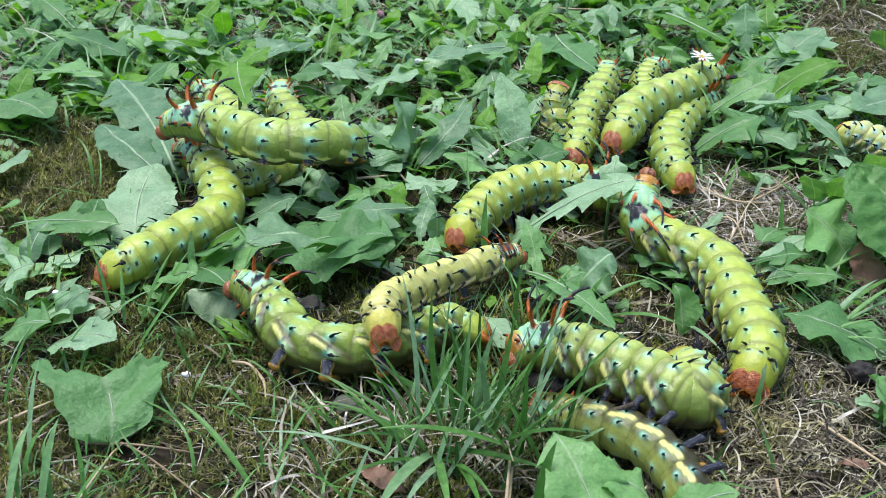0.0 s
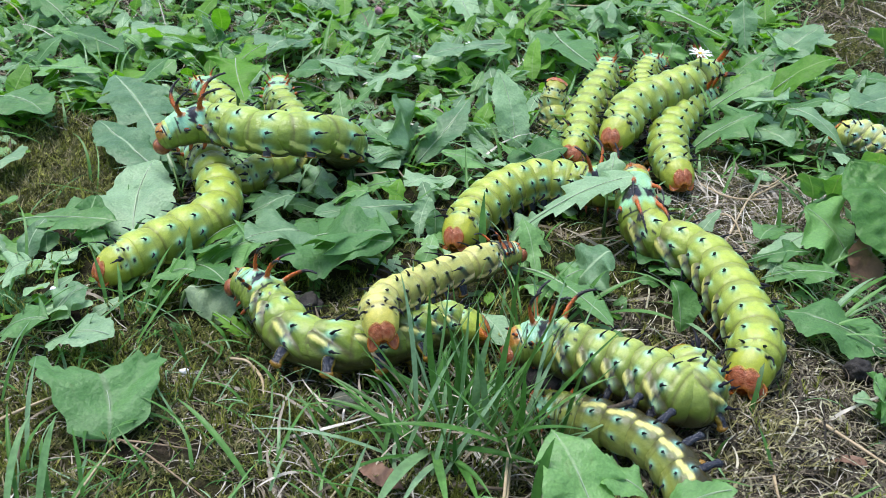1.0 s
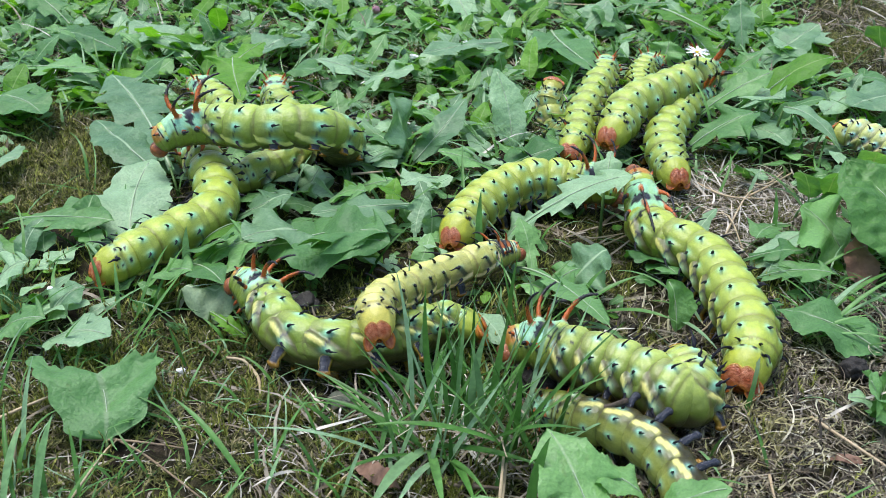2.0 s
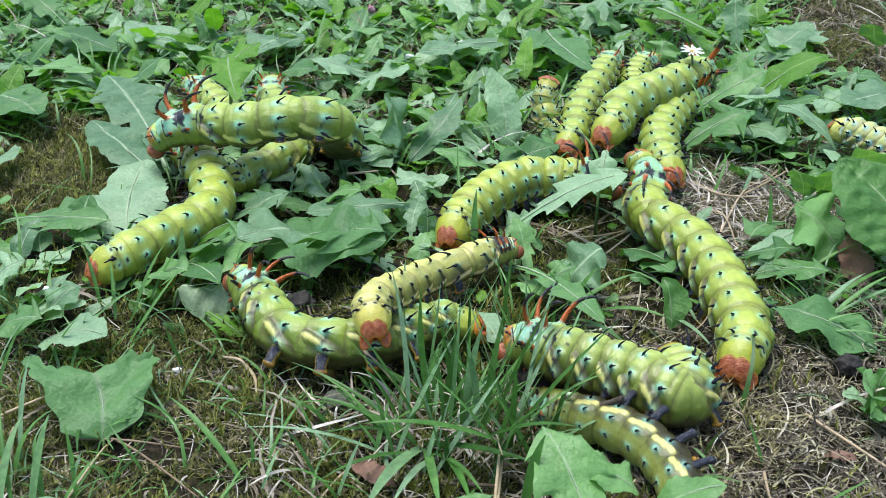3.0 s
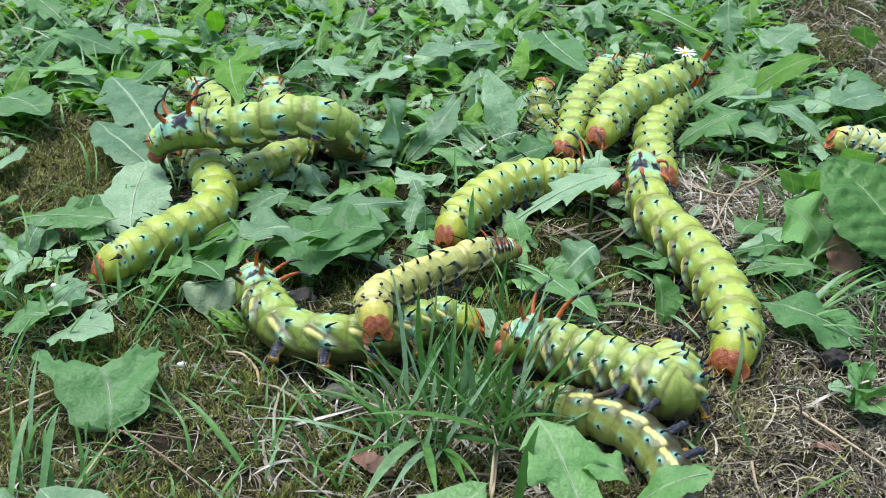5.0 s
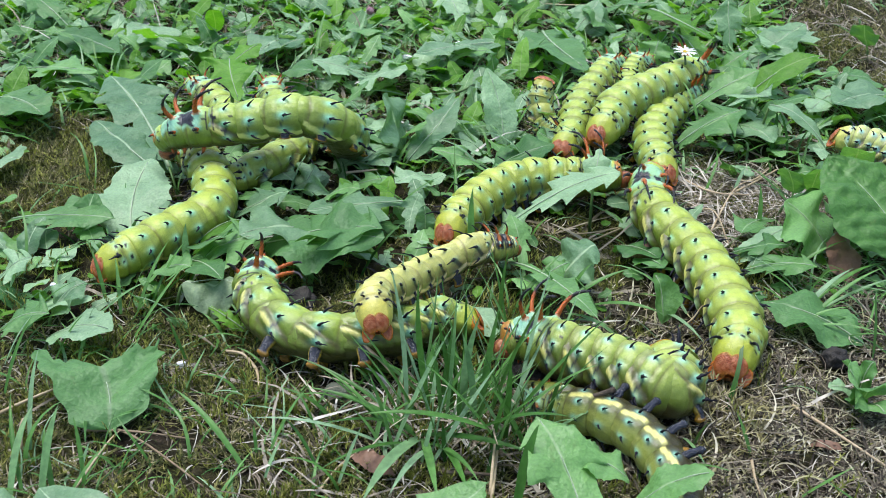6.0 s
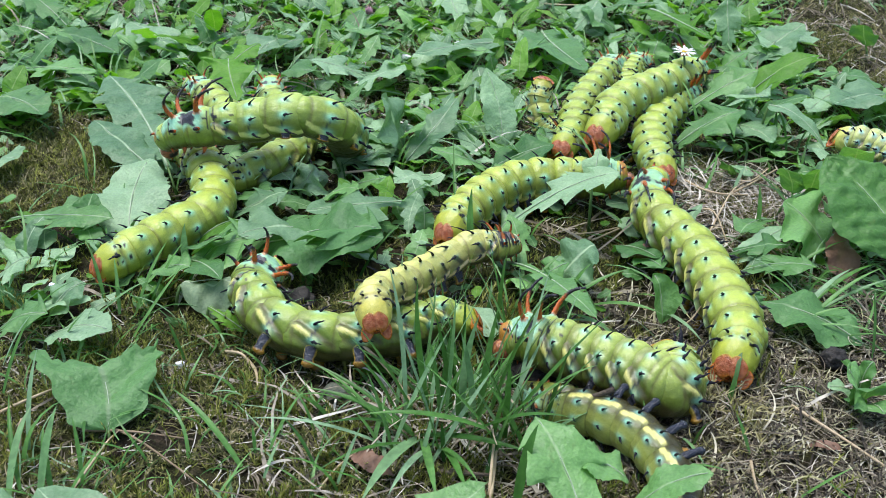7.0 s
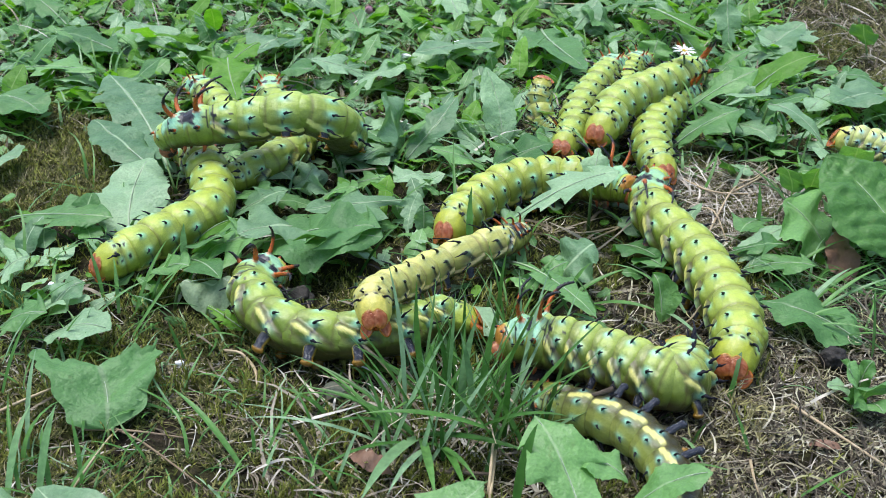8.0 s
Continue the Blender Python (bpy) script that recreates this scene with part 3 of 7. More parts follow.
def caterpillar(radius, tint, label, reach=1.0, wrinkled=99, rings="a2", laid=0, horned=1.0, rump=1.0, neck=1.0):
    """One caterpillar: an empty with the head, rings and tail as parts; returns it and them in order."""
    body = tagged(new("caterpillar"), label, "caterpillar", "spiny caterpillars")
    pieces = []

    def ring(name, me, scale):
        ob = part(name, me, body)
        ob.color, ob.scale = TINTS[tint], scale
        pieces.append(ob)
        return ob

    ring("head", MESH["head"], [radius * 0.88 * neck * MM] * 3)
    taper = {"t1": 0.66, "t2": 0.80, "t3": 0.90, "a1": 0.96}
    for n, (kind, at) in enumerate(RINGS):
        k = (neck if n < 3 else 1) * taper.get(kind, (1, 1, 1, 1, 0.99, 0.96, 0.92)[max(0, n - 4)])
        ob = ring("body_segment", MESH["a3" if n >= wrinkled else rings if kind == "a2" else "d" + kind[1] if rings == "a4" and kind in ("t2", "t3") else kind], [radius * k * MM] * 3)
        if kind in ("t2", "t3"):
            for d in (32, -32):
                horn = part("horn", MESH["long"], ob, "curved orange horn with a black tip", radial(d * 0.9, 0, 1.0, (-8 if kind == "t3" else 12) - laid))
                horn.scale *= horned
            for d in (76, -76):
                part("horn", MESH["side"], ob, "", radial(d, 0, 0.92, -0.9 * laid))
        elif kind == "t1":
            for d in (40, -40):
                part("horn", MESH["short"], ob, "", radial(d, 0.25, 0.92, 30))
            for d in (80, -80):
                part("spine", MESH["thorn"], ob, "", radial(d, 0.1, 0.9))
        else:
            for d in SCOLI:
                spine = part("spine", MESH["streak" if abs(d) > 90 else "big" if rings == "a4" else "thorn"], ob, "", radial(d, -0.02, 0.97))
                spine.scale = (1.4, 1.4, 1.05) if rings == "a4" else (1.1, 1.1, 1.1)
        if n < 3:
            for d in (148, -148):
                part("leg", MESH["leg"], ob, "orange jointed leg", pose(0, -0.5 * math.copysign(1, d), -0.72))
        if n in (5, 6, 7, 8):
            for d in (1, -1):
                foot = part("proleg", MESH["dark_foot" if reach > 1.2 else "proleg"], ob, "dark fleshy proleg", pose(0, 0.60 * d, -0.34, 4 * d, 0, 0 if d > 0 else 180))
                foot.scale[2] = reach
                foot.scale[0] *= 0.72 if reach > 1.2 else 0.85
    tail = ring("tail_segment", MESH["plain_tail" if rings == "a4" else "tail"], [radius * 0.9 * rump * MM] * 3)
    plate = part("anal_plate", MESH["plate"], tail, "rough pink-orange tail plate")
    plate.scale = {"a5": (0.985, 0.86, 0.97), "a4": (1.06, 1.06, 1.04)}.get(rings, (1, 1.1, 1))
    for d in (1, -1):
        out = Vector((-0.66, 0.42 * d, 0.50)).to_track_quat("Z", "X").to_matrix().to_4x4()
        clasper = part("anal_proleg", MESH["clasper"], tail, "pink-brown clasper with an orange rim", Matrix.Translation((-0.78, (0.44 if rings == "a2" else 0.36) * d, -0.44 if rings == "a4" else -0.26)) @ out)
        clasper.scale = {"a5": (0.74, 0.74, 0.74), "a4": (1.25, 0.85, 1.1)}.get(rings, (1, 1, 1))
    for d in (24, -24):
        part("spine", MESH["thorn"], tail, "", radial(d, 0.38, 0.9))
    for d in (46, -46):
        spike = part("spine", MESH["big"], tail, "thick black tail spine", radial(d, 0.12, 0.86, -14))
        spike.scale = (1.35, 1.35, 1.15)
    return body, pieces


def smooth_line(points, steps=10):
    """A rounded line through the points."""
    p = [Vector(q) for q in points]
    p = [p[0] * 2 - p[1], *p, p[-1] * 2 - p[-2]]
    out = []
    for i in range(1, len(p) - 2):
        for k in range(steps):
            t = k / steps
            a, b, c, d = p[i - 1 : i + 3]
            out.append(0.5 * (2 * b + (c - a) * t + (2 * a - 5 * b + 4 * c - d) * t * t + (3 * b - a - 3 * c + d) * t ** 3))
    return out + [p[-2]]


def spine_poses(points, radius, roll, share):
    """Poses of the head, rings and tail along a spine given from head to tail, in millimetres."""
    line = smooth_line(points)
    run = [0.0]
    for a, b in zip(line, line[1:]):
        run.append(run[-1] + (b - a).length)

    def at(f):
        d = max(0.0, min(1.0, f)) * run[-1]
        i = min(max(k for k in range(len(run)) if run[k] <= d), len(line) - 2)
        return line[i].lerp(line[i + 1], (d - run[i]) / max(1e-6, run[i + 1] - run[i]))

    def warp(p):
        """Place along the body, with the front, middle and rear drawn out by their shares."""
        a, b = ZONES
        d = share[0] * min(p, a) + share[1] * max(0, min(p, b) - a) + share[2] * max(0, p - b)
        return d / (share[0] * a + share[1] * (b - a) + share[2] * (SPAN - b))

    stops = [0.0] + [a for _, a in RINGS] + [TAIL_AT]
    poses, last = [], None
    for n, s in enumerate(stops):
        f, e = warp(s), 0.05
        ahead = (at(f - e) - at(f + e)).normalized()
        up = Vector((0, 0, 1)) if last is None else (Vector((0, 0, 1)) * 0.5 + last * 0.5)
        up = (up - ahead * up.dot(ahead)).normalized()
        last = up
        turn = Matrix((ahead, up.cross(ahead), up)).transposed().to_4x4()
        r = roll[0] + (roll[1] - roll[0]) * n / (len(stops) - 1)
        m = Matrix.Translation(at(f) * MM) @ turn @ pose(0, 0, 0, r)
        if n == 0:
            m = m @ pose(-0.10 * radius * MM, 0, -0.22 * radius * MM, 0, 38)
        poses.append(m)
    gaps = []
    for a, b in zip(poses, poses[1:]):
        turn = a.col[0].to_3d().angle(b.col[0].to_3d())
        gaps.append((b.translation - a.translation).length + 0.34 * radius * MM * turn)
    return poses, gaps


def crawl(made, radius, roll, share, *spines):
    """Lay a caterpillar along its spine, and move each ring with it where the spine changes."""
    body, pieces = made
    mid = Vector(spines[0][1][len(spines[0][1]) // 2]) * MM
    base = Matrix.Translation((mid.x, mid.y, 0))
    body.matrix_basis = base
    keyed = [(t, *spine_poses(points, radius, roll, share)) for t, points in spines]
    back = base.inverted()
    for n, ob in enumerate(pieces):
        if 0 < n < len(pieces) - 1:
            ob.scale[0] = max(sum(g[n - 1] + g[n] for _, _, g in keyed) / len(keyed) * 0.5, 0.5 * radius * MM) * (0.62 if n == 1 else 1.0)
        rows = [(t, back @ poses[n]) for t, poses, _ in keyed]
        if len(rows) == 1:
            ob.matrix_basis = rows[0][1] @ Matrix.Diagonal((*ob.scale, 1))
        else:
            walk(ob, rows)


# ---- ground ----
def lie(x, y):
    """Height of the soil."""
    return (2.2 * noise.noise(Vector((x * 28, y * 28, 3))) + 1.0 * noise.noise(Vector((x * 90, y * 90, 7)))) * MM - 0.8 * MM


def ground():
    far = np.array([0.02, 0.06, 0.12, 0.25, 0.5, 1.0, 2.2, 5, 10, 25, 60])
    xs = np.concatenate([-0.27 - far[::-1], np.arange(-0.27, 0.2701, 0.003), 0.27 + far])
    ys = np.concatenate([-0.17 - far[::-1], np.arange(-0.17, 0.3701, 0.003), 0.37 + far])
    verts = []
    for y in ys:
        for x in xs:
            near = abs(x) < 0.28 and -0.18 < y < 0.38
            z = lie(x, y) if near else 0.004 * noise.noise(Vector((x, y, 0)))
            if near:
                z += 0.0007 * noise.noise(Vector((x * 260, y * 260, 1)))
            verts.append((x, y, z))
    me = mesh_of("ground", verts, grid_faces(len(ys), len(xs)), SOIL)
    return tagged(new("ground", me), "dark soil covered in moss and dry straw", "ground", kind="structure")


ground()


def bare(x, y):
    """How bare of leaves the ground is here, 0 to 1 (x, y in millimetres)."""
    b = 0.0
    for cx, cy, rx, ry in ((-138, 62, 38, 40), (102, 28, 24, 33), (206, 194, 40, 90), (92, -78, 40, 43), (-70, -91, 60, 38), (20, -107, 80, 23), (45, 6, 14, 15), (-28, -32, 10, 10), (-156, 248, 11, 13), (-198, 230, 9, 10), (-86, 225, 8, 10), (-11, 95, 6, 8), (45, 181, 6, 7), (-24, 239, 8, 9), (116, 248, 6, 7), (-44, 130, 6, 7)):
        d = ((x - cx) / rx) ** 2 + ((y - cy) / ry) ** 2
        b = max(b, min(1.0, 1.6 - d) if d < 1.6 else 0.0)
    return b


# Bare soil, plus shaded hollows under leaves and animals imitated by thinning the moss.
DARK_PATCHES = (
    (-42, -35, 9, 8), (-24, -49, 10, 8), (23, -70, 7, 6), (34, -82, 9, 7), (-39, 62, 13, 10), (-64, 57, 13, 10), (66, -5, 8, 7), (49, -58, 8, 6), (63, 47, 10, 8), (-2, -27, 10, 8), (-74, -102, 15, 8), (-63, -116, 14, 6),
    (-45, -114, 8, 4), (-92, -104, 8, 6), (-27, -79, 10, 6), (-47, -71, 12, 5), (-18, -104, 7, 6), (70, -95, 5, 4), (91, -110, 8, 4), (90, -85, 7, 4), (66, -41, 10, 8), (36, -41, 11, 7), (-29, -10, 14, 9), (109, -72, 9, 5), (-120, -59, 6, 5), (-74, -41, 10, 5),
)


def dark_patch(x, y):
    """How far litter is thinned to dark soil, partly to suggest shade, 0 to 1."""
    b = 0.0
    for cx, cy, rx, ry in DARK_PATCHES:
        b = max(b, min(1.0, 1.5 - ((x - cx) / rx) ** 2 - ((y - cy) / ry) ** 2))
    return 0.9 * max(0.0, b)


def strands(name, label, material, count, seed, box, length, width, lift, keep, steps=4, curl=0.6):
    """Many thin bent strips in one mesh."""
    rng = random.Random(seed)
    verts, faces = [], []
    for _ in range(count):
        x, y = rng.uniform(box[0], box[1]), rng.uniform(box[2], box[3])
        if rng.random() > keep(x, y) * (1 - dark_patch(x, y)):
            continue
        a, n = rng.uniform(0, 2 * math.pi), rng.uniform(*length)
        w = rng.uniform(*width) / 2
        up = rng.uniform(*lift)
        bend = rng.uniform(-curl, curl)
        z = lie(x * MM, y * MM) * 1000
        px, py, pz = x, y, z - 0.3
        start = len(verts)
        for i in range(steps + 1):
            s = i / steps
            k = w * (1 - 0.85 * s ** 2)
            side = a + math.pi / 2
            verts.append(((px - k * math.cos(side)) * MM, (py - k * math.sin(side)) * MM, (pz + 0.15 * k) * MM))
            verts.append(((px + k * math.cos(side)) * MM, (py + k * math.sin(side)) * MM, (pz - 0.15 * k) * MM))
            a += bend / steps
            tilt = up * (1 - 1.1 * s)
            px += math.cos(a) * math.cos(tilt) * n / steps
            py += math.sin(a) * math.cos(tilt) * n / steps
            pz += math.sin(tilt) * n / steps
        faces += grid_faces(steps + 1, 2, start=start)
    me = mesh_of(name, verts, faces, material)
    return tagged(new(name, me), label, name.replace("_", " "), kind="stuff")


def moss():
    """Tiny moss shoots: a stem's worth of short leaflets each."""
    rng = random.Random(11)
    verts, faces = [], []
    for _ in range(46000):
        x, y = rng.uniform(-190, 200), rng.uniform(-145, 240)
        patch = noise.noise(Vector((x * 0.028, y * 0.028, 5)))
        if patch < -0.45 + 0.4 * rng.random() or rng.random() > (0.35 + bare(x, y)) * (1 - 0.8 * dry_side(x, y)) * (1 - dark_patch(x, y)):
            continue
        z = lie(x * MM, y * MM) * 1000
        h, lx, ly = rng.uniform(1.5, 3.5) + 5.0 * max(0.0, patch), rng.uniform(-1.5, 1.5), rng.uniform(-1.5, 1.5)
        for i in range(8):
            s = i / 8
            a = i * 2.4 + rng.random()
            bx, by, bz = x + lx * s, y + ly * s, z + h * s
            n = 1.9 * (1 - 0.5 * s)
            tip = (bx + n * math.cos(a), by + n * math.sin(a), bz + n * 0.7)
            k = len(verts)
            verts += [((bx - 0.26 * math.sin(a)) * MM, (by + 0.26 * math.cos(a)) * MM, bz * MM), ((bx + 0.26 * math.sin(a)) * MM, (by - 0.26 * math.cos(a)) * MM, (bz - 0.2) * MM), tuple(c * MM for c in tip)]
            faces.append((k, k + 1, k + 2))
    me = mesh_of("moss", verts, faces, SPRIG)
    return tagged(new("moss", me), "olive-green and yellowish moss carpet on soil", "moss", kind="stuff")


def fronds(name, label, material, count, seed, box, size, keep, rise=(-0.05, 0.55)):
    """Creeping moss shoots, each a bent stem with short side branches along it."""
    rng = random.Random(seed)
    verts, faces = [], []

    def twig(p, a, tilt, n, w, bend):
        start, q = len(verts), Vector(p)
        for i in range(4):
            k = w * (1 - i / 3.2)
            side = Vector((-math.sin(a), math.cos(a), 0.35)) * k
            verts.extend([(q - side) * MM, (q + side) * MM])
            a += bend / 3
            q = q + Vector((math.cos(a) * math.cos(tilt), math.sin(a) * math.cos(tilt), math.sin(tilt))) * n / 3
        faces.extend(grid_faces(4, 2, start=start))

    for _ in range(count):
        x, y = rng.uniform(box[0], box[1]), rng.uniform(box[2], box[3])
        if rng.random() > keep(x, y) * (1 - dark_patch(x, y)):
            continue
        a, n, bend, tilt = rng.uniform(0, 6.283), rng.uniform(*size), rng.uniform(-1.2, 1.2), rng.uniform(*rise)
        p = Vector((x, y, lie(x * MM, y * MM) * 1000 + rng.uniform(0, 1.6)))
        w = rng.uniform(0.17, 0.30)
        twig(p, a, tilt, n, w * 1.3, bend)
        for i in range(9):
            f = 0.1 + 0.85 * i / 9
            c = a + bend * f * 0.7
            b = p + Vector((math.cos(c) * math.cos(tilt), math.sin(c) * math.cos(tilt), math.sin(tilt))) * n * f
            twig(b, c + (0.9 if i % 2 else -0.9) + rng.uniform(-0.3, 0.3), tilt + rng.uniform(-0.2, 0.5), n * 0.34 * (1 - 0.5 * f), w, rng.uniform(-0.8, 0.8))
    return tagged(new(name, mesh_of(name, verts, faces, material)), label, "moss", kind="stuff")


def dry_side(x, y):
    """Where the moss has withered: the near right of the lawn."""
    return min(1.0, max(0.0, (x - 20 + 14 * noise.noise(Vector((x * 0.04, y * 0.04, 9)))) / 40)) * min(1.0, max(0.0, (-20 - y) / 25))


moss()
fronds("withered_moss", "withered brown feathery moss on dark soil", WITHERED, 3300, 41, (10, 175, -150, -25), (4, 11), dry_side)
strands("tangled_fibres", "long tangled brown and pale moss fibres", WITHERED, 2600, 64, (20, 175, -150, -30), (8, 22), (0.38, 0.8), (0.0, 0.7), dry_side, 8, 2.8)
fronds("feather_moss", "yellow-green feathery moss shoots", MOSS, 5200, 42, (-180, 90, -150, -20), (3, 8), lambda x, y: 0.75 * (1 - dry_side(x, y)))
fronds("moss_shoots", "upright yellow-green moss shoots in clumps", SHOOT, 9000, 47, (-180, 110, -150, -10), (4, 8.5), lambda x, y: (1 - 0.85 * dry_side(x, y)) * max(0.0, min(1.0, 0.25 + 2.2 * noise.noise(Vector((x * 0.07, y * 0.07, 8))))), (0.5, 1.4))
fronds("dry_moss_tufts", "long pale yellow-green dried moss shoots", TUFT, 260, 62, (60, 92, -116, -72), (8, 17), lambda x, y: 0.85 * max(0.0, min(1.0, 1.3 - ((x - 74) / 11) ** 2 - ((y + 92) / 19) ** 2)), (0.0, 0.7))
fronds("left_moss", "dull yellow-green moss over a bare brown patch", MOSS, 2600, 71, (-190, -105, 20, 112), (4, 10), lambda x, y: 0.8 * bare(x, y), (0.0, 0.8))
fronds("left_shoots", "pale yellow-green moss shoots on a bare brown patch", SHOOT, 1300, 72, (-190, -105, 20, 112), (4, 9), lambda x, y: 0.8 * bare(x, y), (0.2, 1.0))
strands("litter", "short pale straw bits on withered moss", STRAW, 1900, 44, (25, 175, -150, -30), (3, 14), (0.25, 0.8), (0.0, 0.6), lambda x, y: 0.8 * dry_side(x, y), 5, 1.8)
strands("thatch", "bleached dead grass thatch at the foot of the grass", STRAW, 330, 43, (-45, 45, -130, -82), (6, 22), (0.4, 1.3), (0.05, 0.8), lambda x, y: 0.9, 6, 1.0)
strands("dead_blades", "bleached dead blades standing in the grass tuft", BLEACHED, 60, 65, (-24, 28, -116, -78), (8, 26), (0.4, 1.1), (0.25, 1.2), lambda x, y: 0.9, 7, 1.0)
strands("dry_straw", "tangled brown and pale dead grass litter", STRAW, 26000, 21, (-190, 215, -150, 250), (3, 11), (0.22, 0.65), (0.0, 0.6), lambda x, y: 0.18 + 0.75 * bare(x, y), 5, 1.6)
strands("moss_fibres", "curled olive and yellow moss fibres", MOSS, 40000, 24, (-190, 205, -150, 240), (2.5, 7), (0.18, 0.4), (0.2, 1.3), lambda x, y: (0.3 + 0.7 * bare(x, y)) * (1 - 0.8 * dry_side(x, y)), 4, 2.6)
strands("pale_straw", "bleached tangled straw in a clearing", STRAW, 2600, 25, (72, 132, -8, 66), (5, 18), (0.3, 0.8), (0.0, 0.7), lambda x, y: bare(x, y), 5, 1.8)
strands("far_litter", "brown dead stalks between far weeds", STRAW, 11000, 27, (-260, 260, 90, 345), (5, 17), (0.4, 1.0), (0.1, 0.9), lambda x, y: 0.35 + 0.4 * (x < 130), 5, 0.9)
strands("far_moss", "olive moss in a far bare patch", MOSS, 9000, 45, (90, 265, 130, 345), (3, 9), (0.3, 0.8), (0.2, 1.3), lambda x, y: bare(x, y), 4, 2.2)
strands("clearing_straw", "short bleached straw and dead stalks in a clearing", BLEACHED, 420, 63, (70, 128, -15, 62), (5, 22), (0.35, 0.9), (0.05, 0.7), lambda x, y: bare(x, y), 5, 1.4)
strands("bleached_straw", "bleached whitish straw bits lying on moss and soil", BLEACHED, 1500, 49, (-190, 200, -145, 260), (4, 15), (0.4, 1.1), (0.05, 0.5), lambda x, y: 0.12 + 0.5 * bare(x, y), 5, 1.2)
strands("far_stalks", "pale dry stalks standing between far weeds", STRAW, 320, 50, (-260, 260, 70, 345), (12, 34), (0.4, 1.0), (0.3, 1.2), lambda x, y: 0.7, 6, 1.2)
strands("dead_stems", "thin pale dry grass stems lying on the moss", STRAW, 500, 22, (-170, 170, -145, 290), (8, 24), (0.3, 0.8), (0.0, 0.25), lambda x, y: 0.2 + 0.6 * bare(x, y), 6, 0.8)
strands("lawn_grass", "thin upright grass between the far weeds", GRASS, 1500, 46, (-265, 265, 40, 350), (10, 32), (0.5, 1.5), (0.7, 1.5), lambda x, y: 0.8 - 0.7 * bare(x, y), 6, 1.0)
strands("outlying_litter", "dead grass litter over the lawn around", STRAW, 9000, 67, (-700, 700, -600, 850), (8, 30), (0.8, 2.0), (0.0, 0.6), lambda x, y: max(0.0, 1.0 - math.hypot(x, y - 100) / 750), 4, 1.2)
strands("far_lawn", "lawn grass going on beyond the weeds", GRASS, 16000, 48, (-900, 900, -800, 1100), (15, 45), (1.5, 4.0), (0.3, 1.3), lambda x, y: (abs(x) > 240 or y > 330 or y < -330) * max(0.0, 1.1 - math.hypot(x, y - 100) / 900), 4, 0.9)
strands("moss_litter", "tan straw bits scattered over the moss", STRAW, 1500, 66, (-150, 5, -130, -42), (4, 15), (0.3, 0.8), (0.0, 0.5), lambda x, y: 0.85, 5, 1.6)
strands("sprouting_grass", "thin young grass sprouting from the moss", GRASS, 520, 61, (-150, -15, -128, -42), (6, 20), (0.45, 1.1), (0.5, 1.35), lambda x, y: 0.8, 6, 1.0)
strands("edge_grass", "thin green grass blades between weed leaves", GRASS, 190, 73, (104, 160, -58, 2), (10, 26), (0.5, 1.2), (0.3, 1.2), lambda x, y: 0.9, 7, 1.0)
strands("edge_litter", "short brown dead stalks between weed leaves", STRAW, 420, 74, (104, 165, -58, 12), (5, 14), (0.3, 0.8), (0.1, 0.8), lambda x, y: 0.8, 5, 1.4)
strands("grass_blades", "scattered thin green grass blades", GRASS, 2600, 23, (-250, 250, -150, 340), (8, 30), (0.6, 1.6), (0.4, 1.3), lambda x, y: 0.55 - 0.42 * bare(x, y), 6, 0.9)


